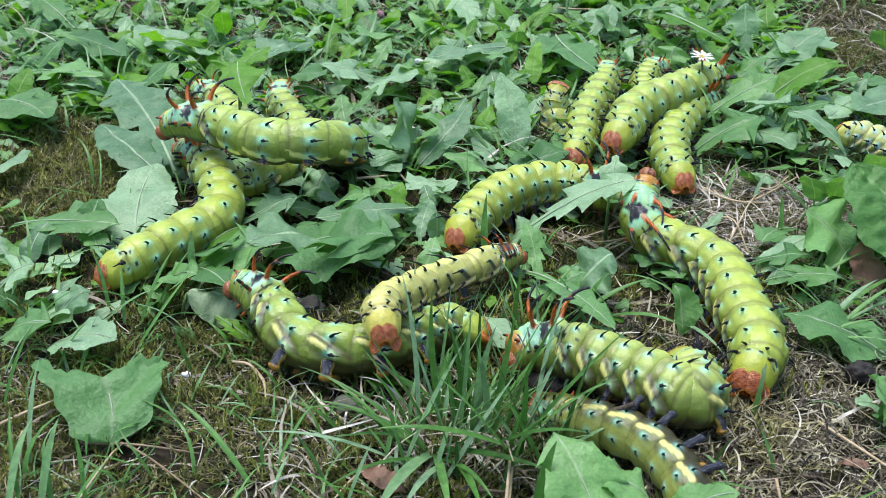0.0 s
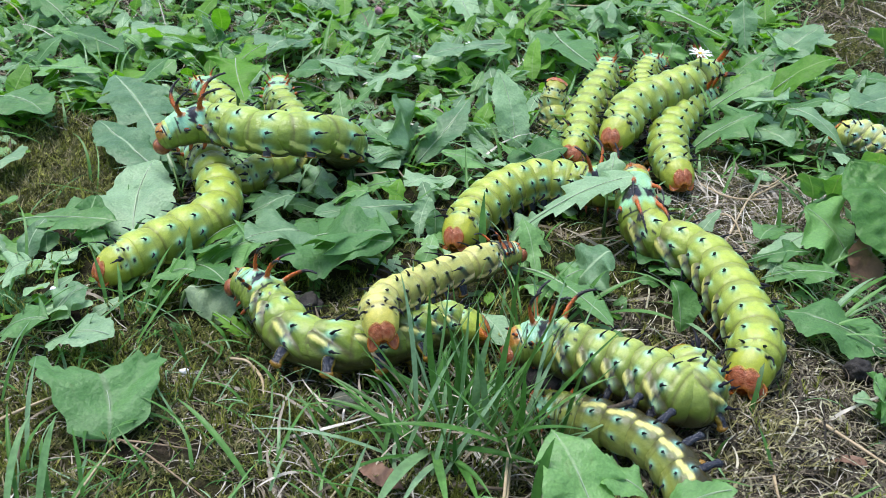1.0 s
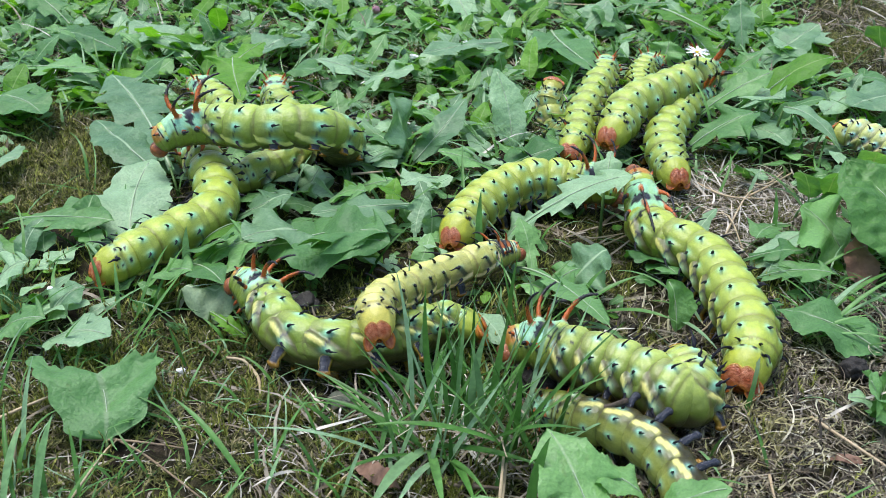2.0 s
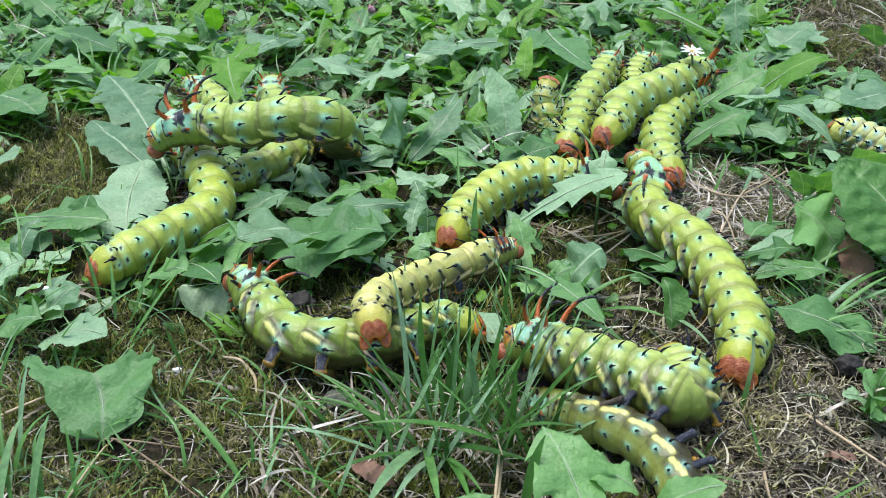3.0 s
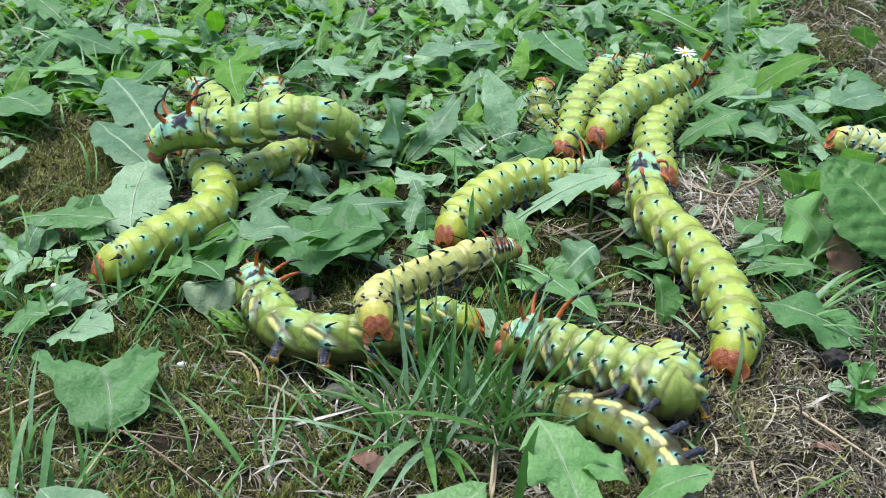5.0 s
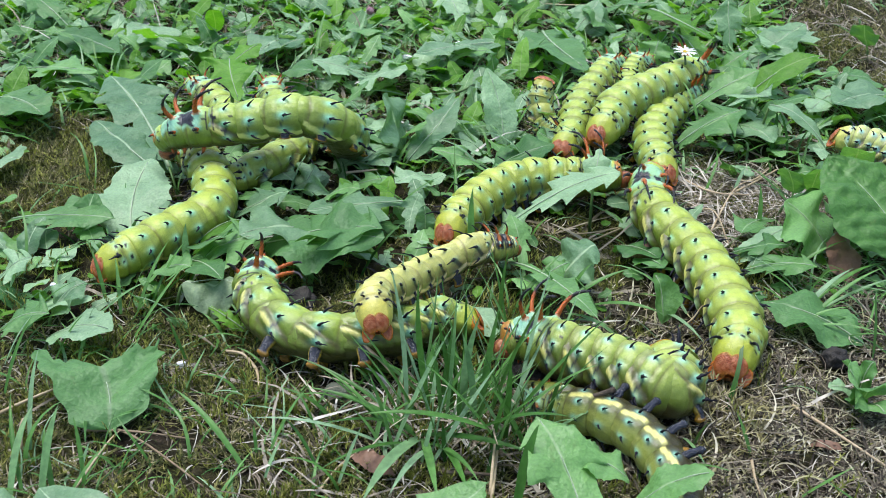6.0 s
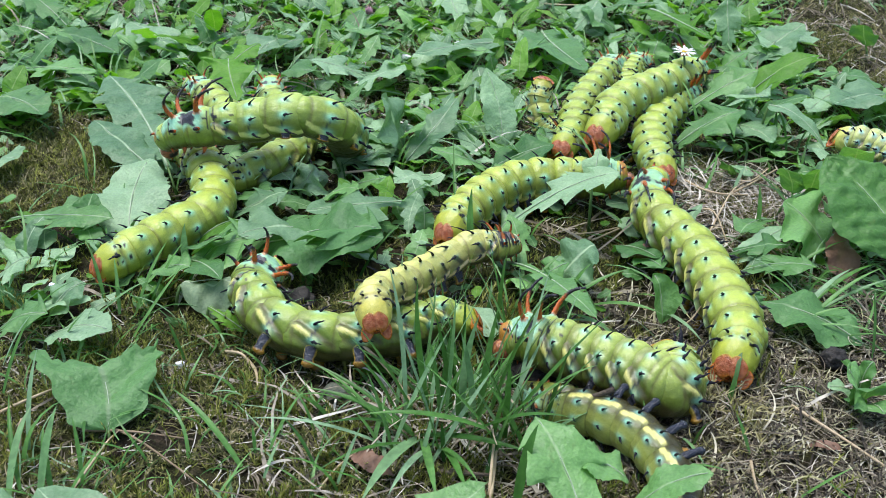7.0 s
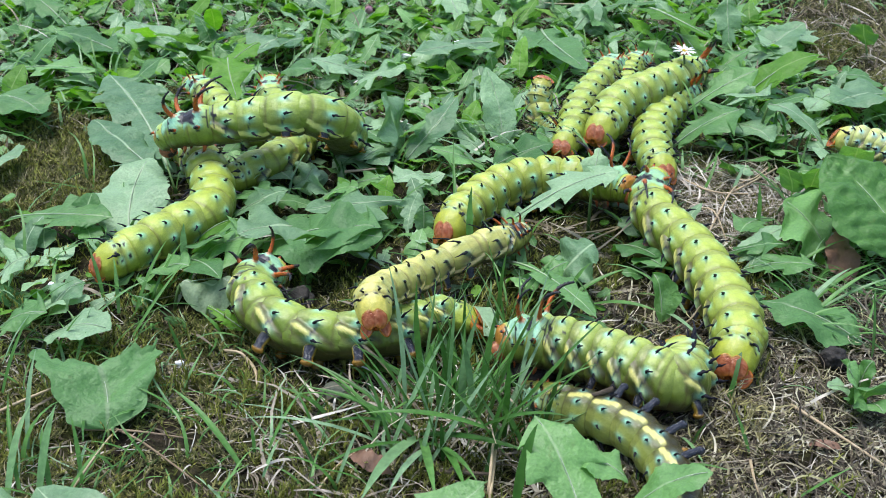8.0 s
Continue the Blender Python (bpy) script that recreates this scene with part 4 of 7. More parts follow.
# ---- leaves ----
def half_width(kind, s, side, seed):
    """Half the leaf's width (0 to 1) at s along it, and how far the edge is pulled back."""
    w = math.sin(math.pi * min(1, max(0, s)) ** 0.85) ** 0.75 if 0 < s < 1 else 0.0
    if kind == "oval":
        return w * (1 + 0.05 * math.sin(s * 60 + seed)), 0.0
    if kind == "quilted":
        return w * (1 + 0.02 * math.sin(s * 40 + seed)), 0.0
    if kind == "lance":
        return math.sin(math.pi * s ** 0.6) ** 0.9 if 0 < s < 1 else 0.0, 0.0
    if kind == "round":
        if s < 0.15:
            return 0.05, 0.0
        q = (s - 0.15) / 0.85
        return max(0.02, math.sqrt(max(0.0, 1 - (2 * q - 1) ** 2))) * (1 - 0.1 * bell(q - 1, 0.1)), 0.0
    if kind == "arrow":
        q = 1 - s
        return (0.06 if s < 0.1 else max(0.0, q) ** 0.85 * (1 + 0.35 * math.sin(s * 14 + side)) * min(1, (s - 0.1) / 0.12)), 0.25 * bell(s - 0.25, 0.15)
    if kind in ("curled", "humped"):
        return w * (1 + 0.06 * math.sin(s * 25 + seed)), 0.0
    if kind == "folded":
        env = (0.52 + 0.50 * min(1.0, 1.4 * s)) * min(1.0, s / 0.10) ** 0.45
        return env * (1 + 0.05 * math.sin(s * 23 + 2 * side + seed)) * (0.92, 1.0)[side], -(0.24, 0.38)[side] * s
    if kind == "maple":
        lob = abs(math.sin(s * 9.5 + 0.4 * side)) ** 0.6
        env = min(1, s / 0.25) ** 0.6 * min(1.0, (1.02 - s) / 0.22) ** 0.45
        return max(0.0, env * (0.84 + 0.16 * lob) * (1 + 0.04 * math.sin(s * 70 + seed))), 0.06 * lob
    # dandelion: backward teeth, deeper towards the base
    n = 3.4 + (seed % 3)
    saw = (s * n + 0.13 * side + 0.1 * (seed % 7)) % 1.0
    tooth = saw ** 0.7 if saw < 0.80 else (1 - saw) / 0.20 * 0.95
    env = (0.10 + 0.90 * min(1, s / 0.62) ** 1.1) * min(1.0, max(0.0, 1 - s) / 0.30) ** 0.6
    depth = 0.70 - 0.30 * s + 0.12 * math.sin(s * 17 + seed)
    return max(0.012, env * (1 - depth + depth * (1 - tooth))), 0.13 * (1 - tooth)


def leaf_shape(kind, base, tip, width, rise, roll, seed, rows=44, half=5):
    """Verts, faces, colours of a leaf from base to tip, relative to base; all in millimetres."""
    rng = random.Random(seed)
    base, tip = Vector(base), Vector(tip)
    span = tip - base
    length = span.length
    flat = Vector((span.x, span.y, 0)).normalized()
    ctrl = span * 0.5 + Vector((0, 0, rise))
    across0 = Vector((-flat.y, flat.x, 0))
    ph, wav = rng.uniform(0, 6), rng.uniform(0.05, 0.10) if kind != "quilted" else 0.02
    verts, col = [], []
    ribs = []
    for i in range(rows):
        s = i / (rows - 1)
        p = 2 * s * (1 - s) * ctrl + s * s * span
        d = (2 * (1 - 2 * s) * ctrl + 2 * s * span).normalized()
        ac = (Matrix.Rotation(radians(roll * s), 3, d) @ across0)
        ac = (ac - d * ac.dot(d)).normalized()
        nor = d.cross(ac).normalized()
        bow = 0.06 * length * math.sin(math.pi * s) * math.sin(ph)
        ribs.append(p + across0 * bow + nor * 0.25)
        for j in range(-half, half + 1):
            v = j / half
            hw, pull = half_width(kind, s, 1 if v > 0 else 0, seed)
            hw *= width / 2
            lift = hw * (0.16 * abs(v) + wav * 2.4 * abs(v) * math.sin(s * 13 + ph + (2 if v > 0 else 0)) - 0.16 * v * v)
            if kind == "curled":
                lift = hw * (0.95 * v * v + 0.15 * v) + 0.5 * math.sin(s * 11 + 2 * v)
            if kind == "humped":
                lift = -hw * (0.9 * v * v + 0.15 * v) + 0.7 * math.sin(s * 11 + 2 * v) + 0.6 * math.sin(s * 24 - 3 * v)
            if kind == "folded":
                lift = hw * (0.26 * abs(v) - 0.10 * v * v + 0.07 * math.sin(s * 9 + 3 * v))
                pull += s ** 3 * (0.14 * abs(math.sin(v * 6.5 + 0.6)) + 0.10 * abs(math.sin(v * 15))) - 0.06 * s ** 3
            if kind == "quilted":
                lift += 1.2 * abs(math.sin(s * 24 - 4 * abs(v))) ** 0.6 * math.sin(math.pi * abs(v)) ** 0.5 + 1.6 * noise.noise(Vector((s * 16, v * 9, 3)))
            rough = Vector((p.x + hw * v, p.y, p.z)) + Vector(base)
            lift += min(1.0, hw * 0.12) * (1.3 * noise.noise(rough * 0.09 + Vector((seed, 0, 0))) + 0.7 * noise.noise(rough * 0.22)) * min(1.0, 3 * s)
            q = p + across0 * bow + ac * (hw * v) + nor * lift - d * (pull * width * abs(v))
            verts.append(q)
            col.append((abs(v), s, rng.random() if j == -half else 0))
    return verts, grid_faces(rows, 2 * half + 1), col, ribs


KINDS = {
    "toothed": ("dandelion_leaf", "toothed dandelion leaf with a pale midrib", "leaf"),
    "oval": ("weed_leaf", "smooth-edged oval weed leaf", "leaf"),
    "quilted": ("plantain_leaf", "broad ribbed dark green plantain leaf", "leaf"),
    "lance": ("narrow_leaf", "long narrow weed leaf", "leaf"),
    "round": ("clover_leaf", "small round bright green leaf", "leaf"),
    "arrow": ("lobed_leaf", "pointed lobed leaf hanging over caterpillars", "leaf"),
    "curled": ("curled_leaf", "leaf rolled up along its length beside caterpillar", "leaf"),
    "humped": ("curled_leaf", "leaf bent down along both edges beside caterpillar", "leaf"),
    "folded": ("torn_leaf", "broad torn leaf folded along its midrib on moss", "leaf"),
    "maple": ("broad_leaf", "broad lobed green leaf lying over moss", "leaf"),
}
TONES = {"ribbed": "deep green", "blue": "blue-green", "mid": "fresh green", "dark": "deep green", "bright": "bright yellow-green", "pale": "pale grey-green, curled"}
leaf_seed = [100]


def placed_leaf(kind, tone, base, tip, width, rise, roll):
    leaf_seed[0] += 1
    seed = leaf_seed[0]
    name, label, category = KINDS[kind]
    v, f, c, ribs = leaf_shape(kind, base, tip, width, rise, roll, seed, 60 if kind == "quilted" else 44, 11 if kind in ("quilted", "folded") else 5)
    ob = new(name, mesh_of(name, [q * MM for q in v], f, LEAVES[tone], c, "leaf"))
    ob.location = Vector(base) * MM
    tagged(ob, TONES[tone] + " " + label, category, "weed leaves")
    size = (Vector(tip) - Vector(base)).length
    rv, rf = tube([q * MM for q in ribs[:: 4][:11]], [max(0.12, size * 0.0075 * (1 - 0.8 * i / 10)) * MM for i in range(len(ribs[:: 4][:11]))], 5)
    part("midrib", mesh_of("midrib", rv, rf, RIB), ob, "pale midrib")
    if base[2] > 2.5:
        root = Vector((base[0], base[1], 0)) - Vector((tip[0] - base[0], tip[1] - base[1], 0)) * 0.12
        root.z = lie(root.x * MM, root.y * MM) * 1000 - 0.5
        off = root - Vector(base)
        sv, sf = tube([off * MM, off * 0.45 * MM + Vector((0, 0, 0.001)), Vector((0, 0, 0))], [0.0006, 0.0005, 0.0004], 6)
        part("stalk", mesh_of("stalk", sv, sf, STALK), ob)
    return ob


# leaves placed one by one
placed_leaf("toothed", "blue", (-98.3, 44.6, 8.0), (-138.0, 121.5, 14.0), 32.8, 4, 0)
placed_leaf("oval", "blue", (-101.7, -2.0, 3.0), (-104.0, 43.2, 12.0), 25.3, 3, 0)
placed_leaf("toothed", "blue", (-113.4, 157.4, 4.0), (-150.2, 205.8, 10.0), 26.7, 3, 0)
placed_leaf("arrow", "bright", (-80.8, 84.9, 34.0), (-73.4, 57.6, 28.0), 24.7, 3, 0)
placed_leaf("toothed", "mid", (-144.2, 12.0, 4.0), (-106.0, 0.5, 10.0), 23.4, 5, 8)
placed_leaf("oval", "dark", (-56.1, -10.6, 7.0), (-17.8, -19.7, 14.0), 30.0, 5, 16)
placed_leaf("oval", "blue", (-114.2, -46.6, 3.0), (-104.4, -40.0, 10.0), 14.1, 4, 0)
placed_leaf("toothed", "mid", (-90.5, -29.9, 4.0), (-74.3, -34.5, 12.0), 20.4, 5, 0)
placed_leaf("humped", "pale", (-76.9, -39.9, 9.0), (-55.5, -42.2, 10.0), 17.0, 2.5, 4)
placed_leaf("toothed", "bright", (-67.2, -48.6, 7.0), (-55.8, -55.6, 3.0), 8.2, 2, 0)
placed_leaf("folded", "dark", (-83.5, -100.3, 3.0), (-89.2, -83.2, 10.0), 32.1, 2, 0)
placed_leaf("oval", "blue", (-43.0, -3.5, 8.0), (-62.8, -17.7, 14.0), 26.7, 4, 0)
placed_leaf("toothed", "dark", (-53.1, -8.6, 6.0), (-17.8, -17.7, 16.0), 42.8, 5, -10)
placed_leaf("toothed", "blue", (-8.6, 22.6, 5.0), (-44.9, 2.2, 12.0), 27.3, 4, 0)
placed_leaf("toothed", "blue", (-71.4, 12.0, 4.0), (-51.2, 17.2, 12.0), 21.3, 3, 0)
placed_leaf("oval", "blue", (-49.7, 34.1, 3.0), (-44.5, 37.0, 12.0), 25.0, 2, 0)
placed_leaf("oval", "blue", (-14.8, 73.9, 2.0), (-22.5, 74.4, 24.0), 37.0, 2, 0)
placed_leaf("oval", "blue", (-13.1, 60.3, 3.0), (6.1, 86.1, 18.0), 12.8, 4, 0)
placed_leaf("oval", "blue", (23.7, 73.9, 2.0), (17.1, 92.1, 28.0), 14.0, 3, 0)
placed_leaf("oval", "blue", (13.4, 107.1, 3.0), (11.0, 108.5, 14.0), 11.2, 2, 0)
placed_leaf("toothed", "blue", (12.1, 208.6, 4.0), (1.7, 244.1, 16.0), 21.8, 3, 0)
placed_leaf("toothed", "blue", (40.3, 190.3, 4.0), (-12.1, 147.8, 14.0), 26.0, 4, 0)
placed_leaf("toothed", "blue", (-33.2, 145.4, 4.0), (-57.4, 144.8, 12.0), 30.0, 3, 0)
placed_leaf("oval", "blue", (-36.5, 139.1, 3.0), (-14.9, 133.6, 12.0), 26.0, 3, 0)
placed_leaf("arrow", "bright", (101.2, 217.3, 12.0), (114.2, 136.5, 24.0), 24.5, 6, 0)
placed_leaf("oval", "mid", (92.3, 154.1, 6.0), (95.6, 158.5, 16.0), 17.0, 3, 0)
placed_leaf("toothed", "blue", (132.8, 177.7, 4.0), (131.7, 189.6, 26.0), 18.7, 3, 0)
placed_leaf("oval", "blue", (138.4, 164.8, 4.0), (164.9, 176.1, 18.0), 23.1, 4, 0)
placed_leaf("toothed", "mid", (96.9, 95.0, 8.0), (126.7, 105.2, 22.0), 18.4, 5, 30)
placed_leaf("lance", "bright", (129.5, 122.7, 6.0), (157.8, 128.1, 20.0), 15.7, 6, 30)
placed_leaf("toothed", "blue", (113.4, 103.9, 8.0), (126.3, 86.1, 18.0), 28.0, 4, 0)
placed_leaf("toothed", "mid", (88.0, 68.7, 5.0), (115.6, 74.6, 18.0), 29.0, 4, 0)
placed_leaf("oval", "blue", (114.4, 90.0, 5.0), (124.1, 65.6, 8.0), 17.4, 4, 0)
placed_leaf("lance", "blue", (125.8, 82.9, 16.0), (142.0, 59.5, 8.0), 9.4, 8, 0)
placed_leaf("oval", "blue", (193.2, 114.5, 5.0), (153.2, 89.1, 14.0), 31.0, 5, 0)
placed_leaf("quilted", "ribbed", (144.8, -24.8, 8.0), (122.3, 3.9, 30.0), 42.2, 6, 0)
placed_leaf("oval", "mid", (122.1, -10.5, 5.0), (108.8, -3.1, 18.0), 36.4, 5, 0)
placed_leaf("round", "mid", (118.9, 19.7, 8.0), (113.0, 12.5, 22.0), 9.6, 2, 0)
placed_leaf("round", "mid", (124.6, 21.0, 8.0), (122.6, 8.2, 24.0), 9.8, 2, 0)
placed_leaf("oval", "mid", (115.3, 17.3, 6.0), (126.2, 9.8, 14.0), 17.0, 3, 0)
placed_leaf("oval", "blue", (91.9, -16.1, 3.0), (110.5, -8.3, 12.0), 9.1, 3, 0)
placed_leaf("toothed", "mid", (90.8, -12.4, 4.0), (108.3, -17.7, 10.0), 15.6, 3, 0)
placed_leaf("oval", "dark", (117.8, -62.4, 3.0), (91.7, -47.6, 8.0), 21.0, 4, 6)
placed_leaf("oval", "mid", (107.6, -90.2, 3.0), (103.2, -89.2, 14.0), 20.0, 3, 0)
placed_leaf("oval", "mid", (107.9, -90.2, 3.0), (109.8, -94.7, 12.0), 12.7, 3, 0)
placed_leaf("oval", "mid", (108.1, -90.7, 3.0), (109.9, -100.6, 8.0), 7.9, 3, 0)
placed_leaf("toothed", "mid", (32.2, -146.8, 6.0), (21.2, -118.9, 22.0), 23.8, 5, 0)
placed_leaf("maple", "mid", (28.5, -124.6, 14.0), (41.9, -130.2, 12.0), 12.8, 4, -20)
placed_leaf("oval", "mid", (41.8, -137.1, 10.0), (58.7, -137.0, 20.0), 11.8, 4, 0)
placed_leaf("curled", "mid", (63.6, -49.9, 2.0), (61.2, -42.9, 15.0), 9.0, 3, 0)
placed_leaf("maple", "blue", (34.8, -28.2, 3.0), (46.5, -24.9, 14.0), 21.4, 4, 0)
placed_leaf("toothed", "blue", (22.1, -2.6, 10.0), (58.1, 6.1, 24.0), 20.6, 8, 0)
placed_leaf("arrow", "blue", (49.4, 10.1, 18.0), (52.4, 20.3, 26.0), 12.4, 3, 0)
placed_leaf("oval", "blue", (17.9, 2.7, 3.0), (27.9, 3.3, 10.0), 15.4, 3, 0)
placed_leaf("oval", "blue", (-5.9, 0.7, 3.0), (-5.9, 2.4, 14.0), 6.3, 2, 0)
placed_leaf("oval", "dark", (57.8, -5.0, 3.0), (66.5, -22.0, 8.0), 15.8, 2, 0)
placed_leaf("oval", "dark", (17.9, 52.9, 3.0), (40.9, 54.6, 12.0), 24.7, 4, 0)
placed_leaf("toothed", "mid", (-190.6, 153.8, 4.0), (-145.7, 130.8, 12.0), 23.0, 5, 0)
placed_leaf("oval", "mid", (-188.1, 115.1, 6.0), (-152.7, 78.7, 14.0), 26.3, 5, 0)
placed_leaf("oval", "blue", (-166.0, 53.2, 4.0), (-152.5, 47.6, 10.0), 22.0, 2, 0)
placed_leaf("toothed", "dark", (-177.6, 202.6, 6.0), (-209.4, 232.3, 18.0), 25.9, 5, 0)
placed_leaf("toothed", "dark", (-201.6, 208.6, 4.0), (-143.3, 159.2, 10.0), 30.0, 5, 0)
placed_leaf("oval", "mid", (-117.6, 248.0, 6.0), (-141.8, 244.1, 16.0), 25.0, 5, 0)
placed_leaf("round", "bright", (-108.9, 200.2, 4.0), (-106.2, 185.3, 22.0), 8.9, 2, 0)
placed_leaf("oval", "mid", (-74.5, 139.9, 4.0), (-53.1, 126.8, 14.0), 25.0, 4, 0)
placed_leaf("toothed", "blue", (-72.5, 208.6, 4.0), (-87.0, 146.2, 12.0), 29.8, 4, 0)
placed_leaf("toothed", "blue", (-41.2, 235.4, 4.0), (-53.6, 254.3, 16.0), 17.7, 4, 0)
placed_leaf("toothed", "mid", (-22.6, 196.0, 4.0), (-45.1, 178.5, 14.0), 28.0, 4, 0)
placed_leaf("toothed", "mid", (27.9, 244.8, 4.0), (50.1, 239.1, 16.0), 28.0, 5, 0)
placed_leaf("oval", "dark", (47.8, 202.6, 6.0), (60.0, 121.4, 16.0), 22.3, 6, 0)
placed_leaf("toothed", "blue", (61.2, 200.2, 4.0), (76.4, 219.9, 16.0), 20.6, 4, 0)
placed_leaf("oval", "mid", (84.0, 208.6, 4.0), (67.4, 212.7, 14.0), 25.0, 4, 0)
placed_leaf("toothed", "blue", (177.4, 208.6, 4.0), (142.8, 161.0, 12.0), 30.0, 4, 0)
placed_leaf("round", "mid", (197.0, 180.0, 4.0), (191.4, 174.5, 18.0), 13.8, 2, 0)
placed_leaf("oval", "dark", (187.9, 133.1, 4.0), (169.2, 130.8, 10.0), 20.0, 4, 0)
placed_leaf("oval", "mid", (58.8, -84.8, 3.0), (52.4, -86.4, 6.0), 6.4, 2, 0)
placed_leaf("toothed", "mid", (-41.4, 21.5, 6.0), (-27.5, 18.1, 12.0), 20.0, 4, 0)
placed_leaf("toothed", "blue", (-36.1, 81.3, 3.0), (-19.1, 44.6, 8.0), 15.5, 3, 0)
placed_leaf("toothed", "blue", (-0.8, 45.7, 3.0), (-16.6, 30.7, 8.0), 20.0, 3, 0)
placed_leaf("toothed", "mid", (15.9, 55.3, 3.0), (-5.0, 55.0, 10.0), 25.0, 3, 0)
placed_leaf("oval", "mid", (46.1, 65.4, 3.0), (35.1, 66.0, 12.0), 20.0, 3, 0)
placed_leaf("toothed", "mid", (-77.6, -23.1, 5.0), (-54.9, -17.7, 14.0), 30.2, 5, 0)
placed_leaf("toothed", "mid", (-125.8, -56.5, 4.0), (-110.2, -57.0, 10.0), 23.7, 4, 0)
placed_leaf("oval", "blue", (-111.1, -57.9, 3.0), (-90.6, -65.7, 10.0), 17.2, 4, 0)
placed_leaf("toothed", "blue", (-135.4, -28.2, 4.0), (-125.1, -24.8, 10.0), 25.9, 4, 0)
placed_leaf("oval", "blue", (108.2, -86.0, 3.0), (99.7, -87.8, 7.0), 7.8, 3, 0)
placed_leaf("oval", "mid", (109.4, -84.8, 3.0), (112.3, -83.5, 12.0), 6.2, 3, 0)
placed_leaf("oval", "bright", (107.9, -91.6, 3.0), (107.1, -94.5, 8.0), 2.5, 2, 0)
placed_leaf("round", "mid", (143.3, 35.7, 10.0), (138.6, 20.3, 26.0), 11.7, 2, 0)
placed_leaf("toothed", "mid", (89.9, -24.8, 4.0), (112.9, -31.0, 10.0), 16.4, 4, 0)
placed_leaf("toothed", "blue", (111.9, 2.7, 3.0), (123.2, -2.6, 10.0), 30.0, 3, 0)
placed_leaf("toothed", "dark", (93.6, -46.0, 3.0), (90.3, -43.1, 8.0), 10.7, 3, 0)
placed_leaf("toothed", "mid", (26.5, -34.9, 4.0), (38.3, -31.8, 12.0), 14.3, 4, 0)
placed_leaf("oval", "blue", (29.5, 66.4, 3.0), (46.2, 67.0, 12.0), 21.0, 3, 0)
placed_leaf("oval", "mid", (48.8, 71.6, 3.0), (46.2, 72.4, 12.0), 13.0, 2, 0)
placed_leaf("toothed", "mid", (113.6, 137.2, 5.0), (132.0, 140.1, 18.0), 19.7, 4, 0)
placed_leaf("toothed", "blue", (110.5, 98.8, 4.0), (127.1, 107.3, 14.0), 15.0, 4, 20)
placed_leaf("toothed", "bright", (107.5, 202.6, 6.0), (110.8, 140.7, 14.0), 15.9, 4, 0)
placed_leaf("toothed", "mid", (-85.3, -19.6, 5.0), (-63.4, -45.1, 14.0), 13.5, 5, 0)
placed_leaf("toothed", "mid", (-77.0, -16.0, 6.0), (-65.6, -26.9, 18.0), 20.0, 4, 0)
placed_leaf("oval", "blue", (-104.2, 42.5, 9.0), (-132.9, 77.9, 12.0), 18.4, 3, 0)
placed_leaf("oval", "bright", (-80.6, 84.2, 32.0), (-70.3, 97.3, 36.0), 10.8, 3, 0)
placed_leaf("toothed", "blue", (-69.4, 55.3, 3.0), (-52.0, 30.9, 9.0), 12.2, 3, 0)
placed_leaf("oval", "bright", (-65.6, 3.1, 8.0), (-79.0, -10.5, 6.0), 9.5, 6, 0)
placed_leaf("toothed", "mid", (-74.8, 22.3, 3.0), (-54.5, 20.0, 10.0), 18.4, 4, 0)
placed_leaf("lance", "mid", (73.3, 235.4, 4.0), (105.7, 213.5, 16.0), 15.4, 4, 0)
placed_leaf("oval", "blue", (-2.5, -6.9, 3.0), (-8.8, -10.4, 8.0), 12.7, 3, 0)
placed_leaf("oval", "mid", (21.0, -26.5, 3.0), (27.7, -39.8, 7.0), 10.2, 3, 0)
placed_leaf("toothed", "mid", (20.6, -17.8, 4.0), (42.5, -66.2, 14.0), 11.6, 8, 0)
placed_leaf("oval", "bright", (132.1, 165.7, 5.0), (111.3, 113.6, 14.0), 11.0, 3, 0)
placed_leaf("toothed", "blue", (171.4, 127.3, 5.0), (144.4, 92.6, 9.0), 18.5, 4, 0)
placed_leaf("oval", "blue", (-20.4, 73.2, 3.0), (-29.4, 47.3, 9.0), 12.6, 3, 0)
placed_leaf("oval", "mid", (-3.6, 161.1, 4.0), (21.6, 157.2, 12.0), 13.9, 3, 0)
placed_leaf("round", "mid", (22.6, 146.8, 4.0), (20.7, 147.8, 14.0), 11.1, 2, 0)
placed_leaf("toothed", "blue", (-80.4, 165.7, 5.0), (-60.8, 166.6, 14.0), 20.4, 5, 0)
placed_leaf("toothed", "mid", (111.0, 10.8, 4.0), (94.7, -8.4, 9.0), 14.8, 3, 0)
placed_leaf("oval", "dark", (62.8, -14.3, 3.0), (67.1, -28.2, 8.0), 10.5, 3, 0)
placed_leaf("oval", "blue", (70.6, -5.0, 3.0), (75.5, -10.4, 8.0), 7.2, 3, 0)
placed_leaf("oval", "blue", (-25.4, 52.9, 3.0), (-38.0, 48.3, 9.0), 10.3, 3, 0)
placed_leaf("toothed", "mid", (-36.8, 34.1, 3.0), (-18.6, 33.2, 9.0), 13.9, 3, 0)
placed_leaf("oval", "blue", (-53.0, 36.4, 3.0), (-39.7, 36.2, 8.0), 12.0, 3, 0)
placed_leaf("oval", "mid", (-28.7, 86.8, 3.0), (-19.7, 61.3, 9.0), 9.7, 3, 0)
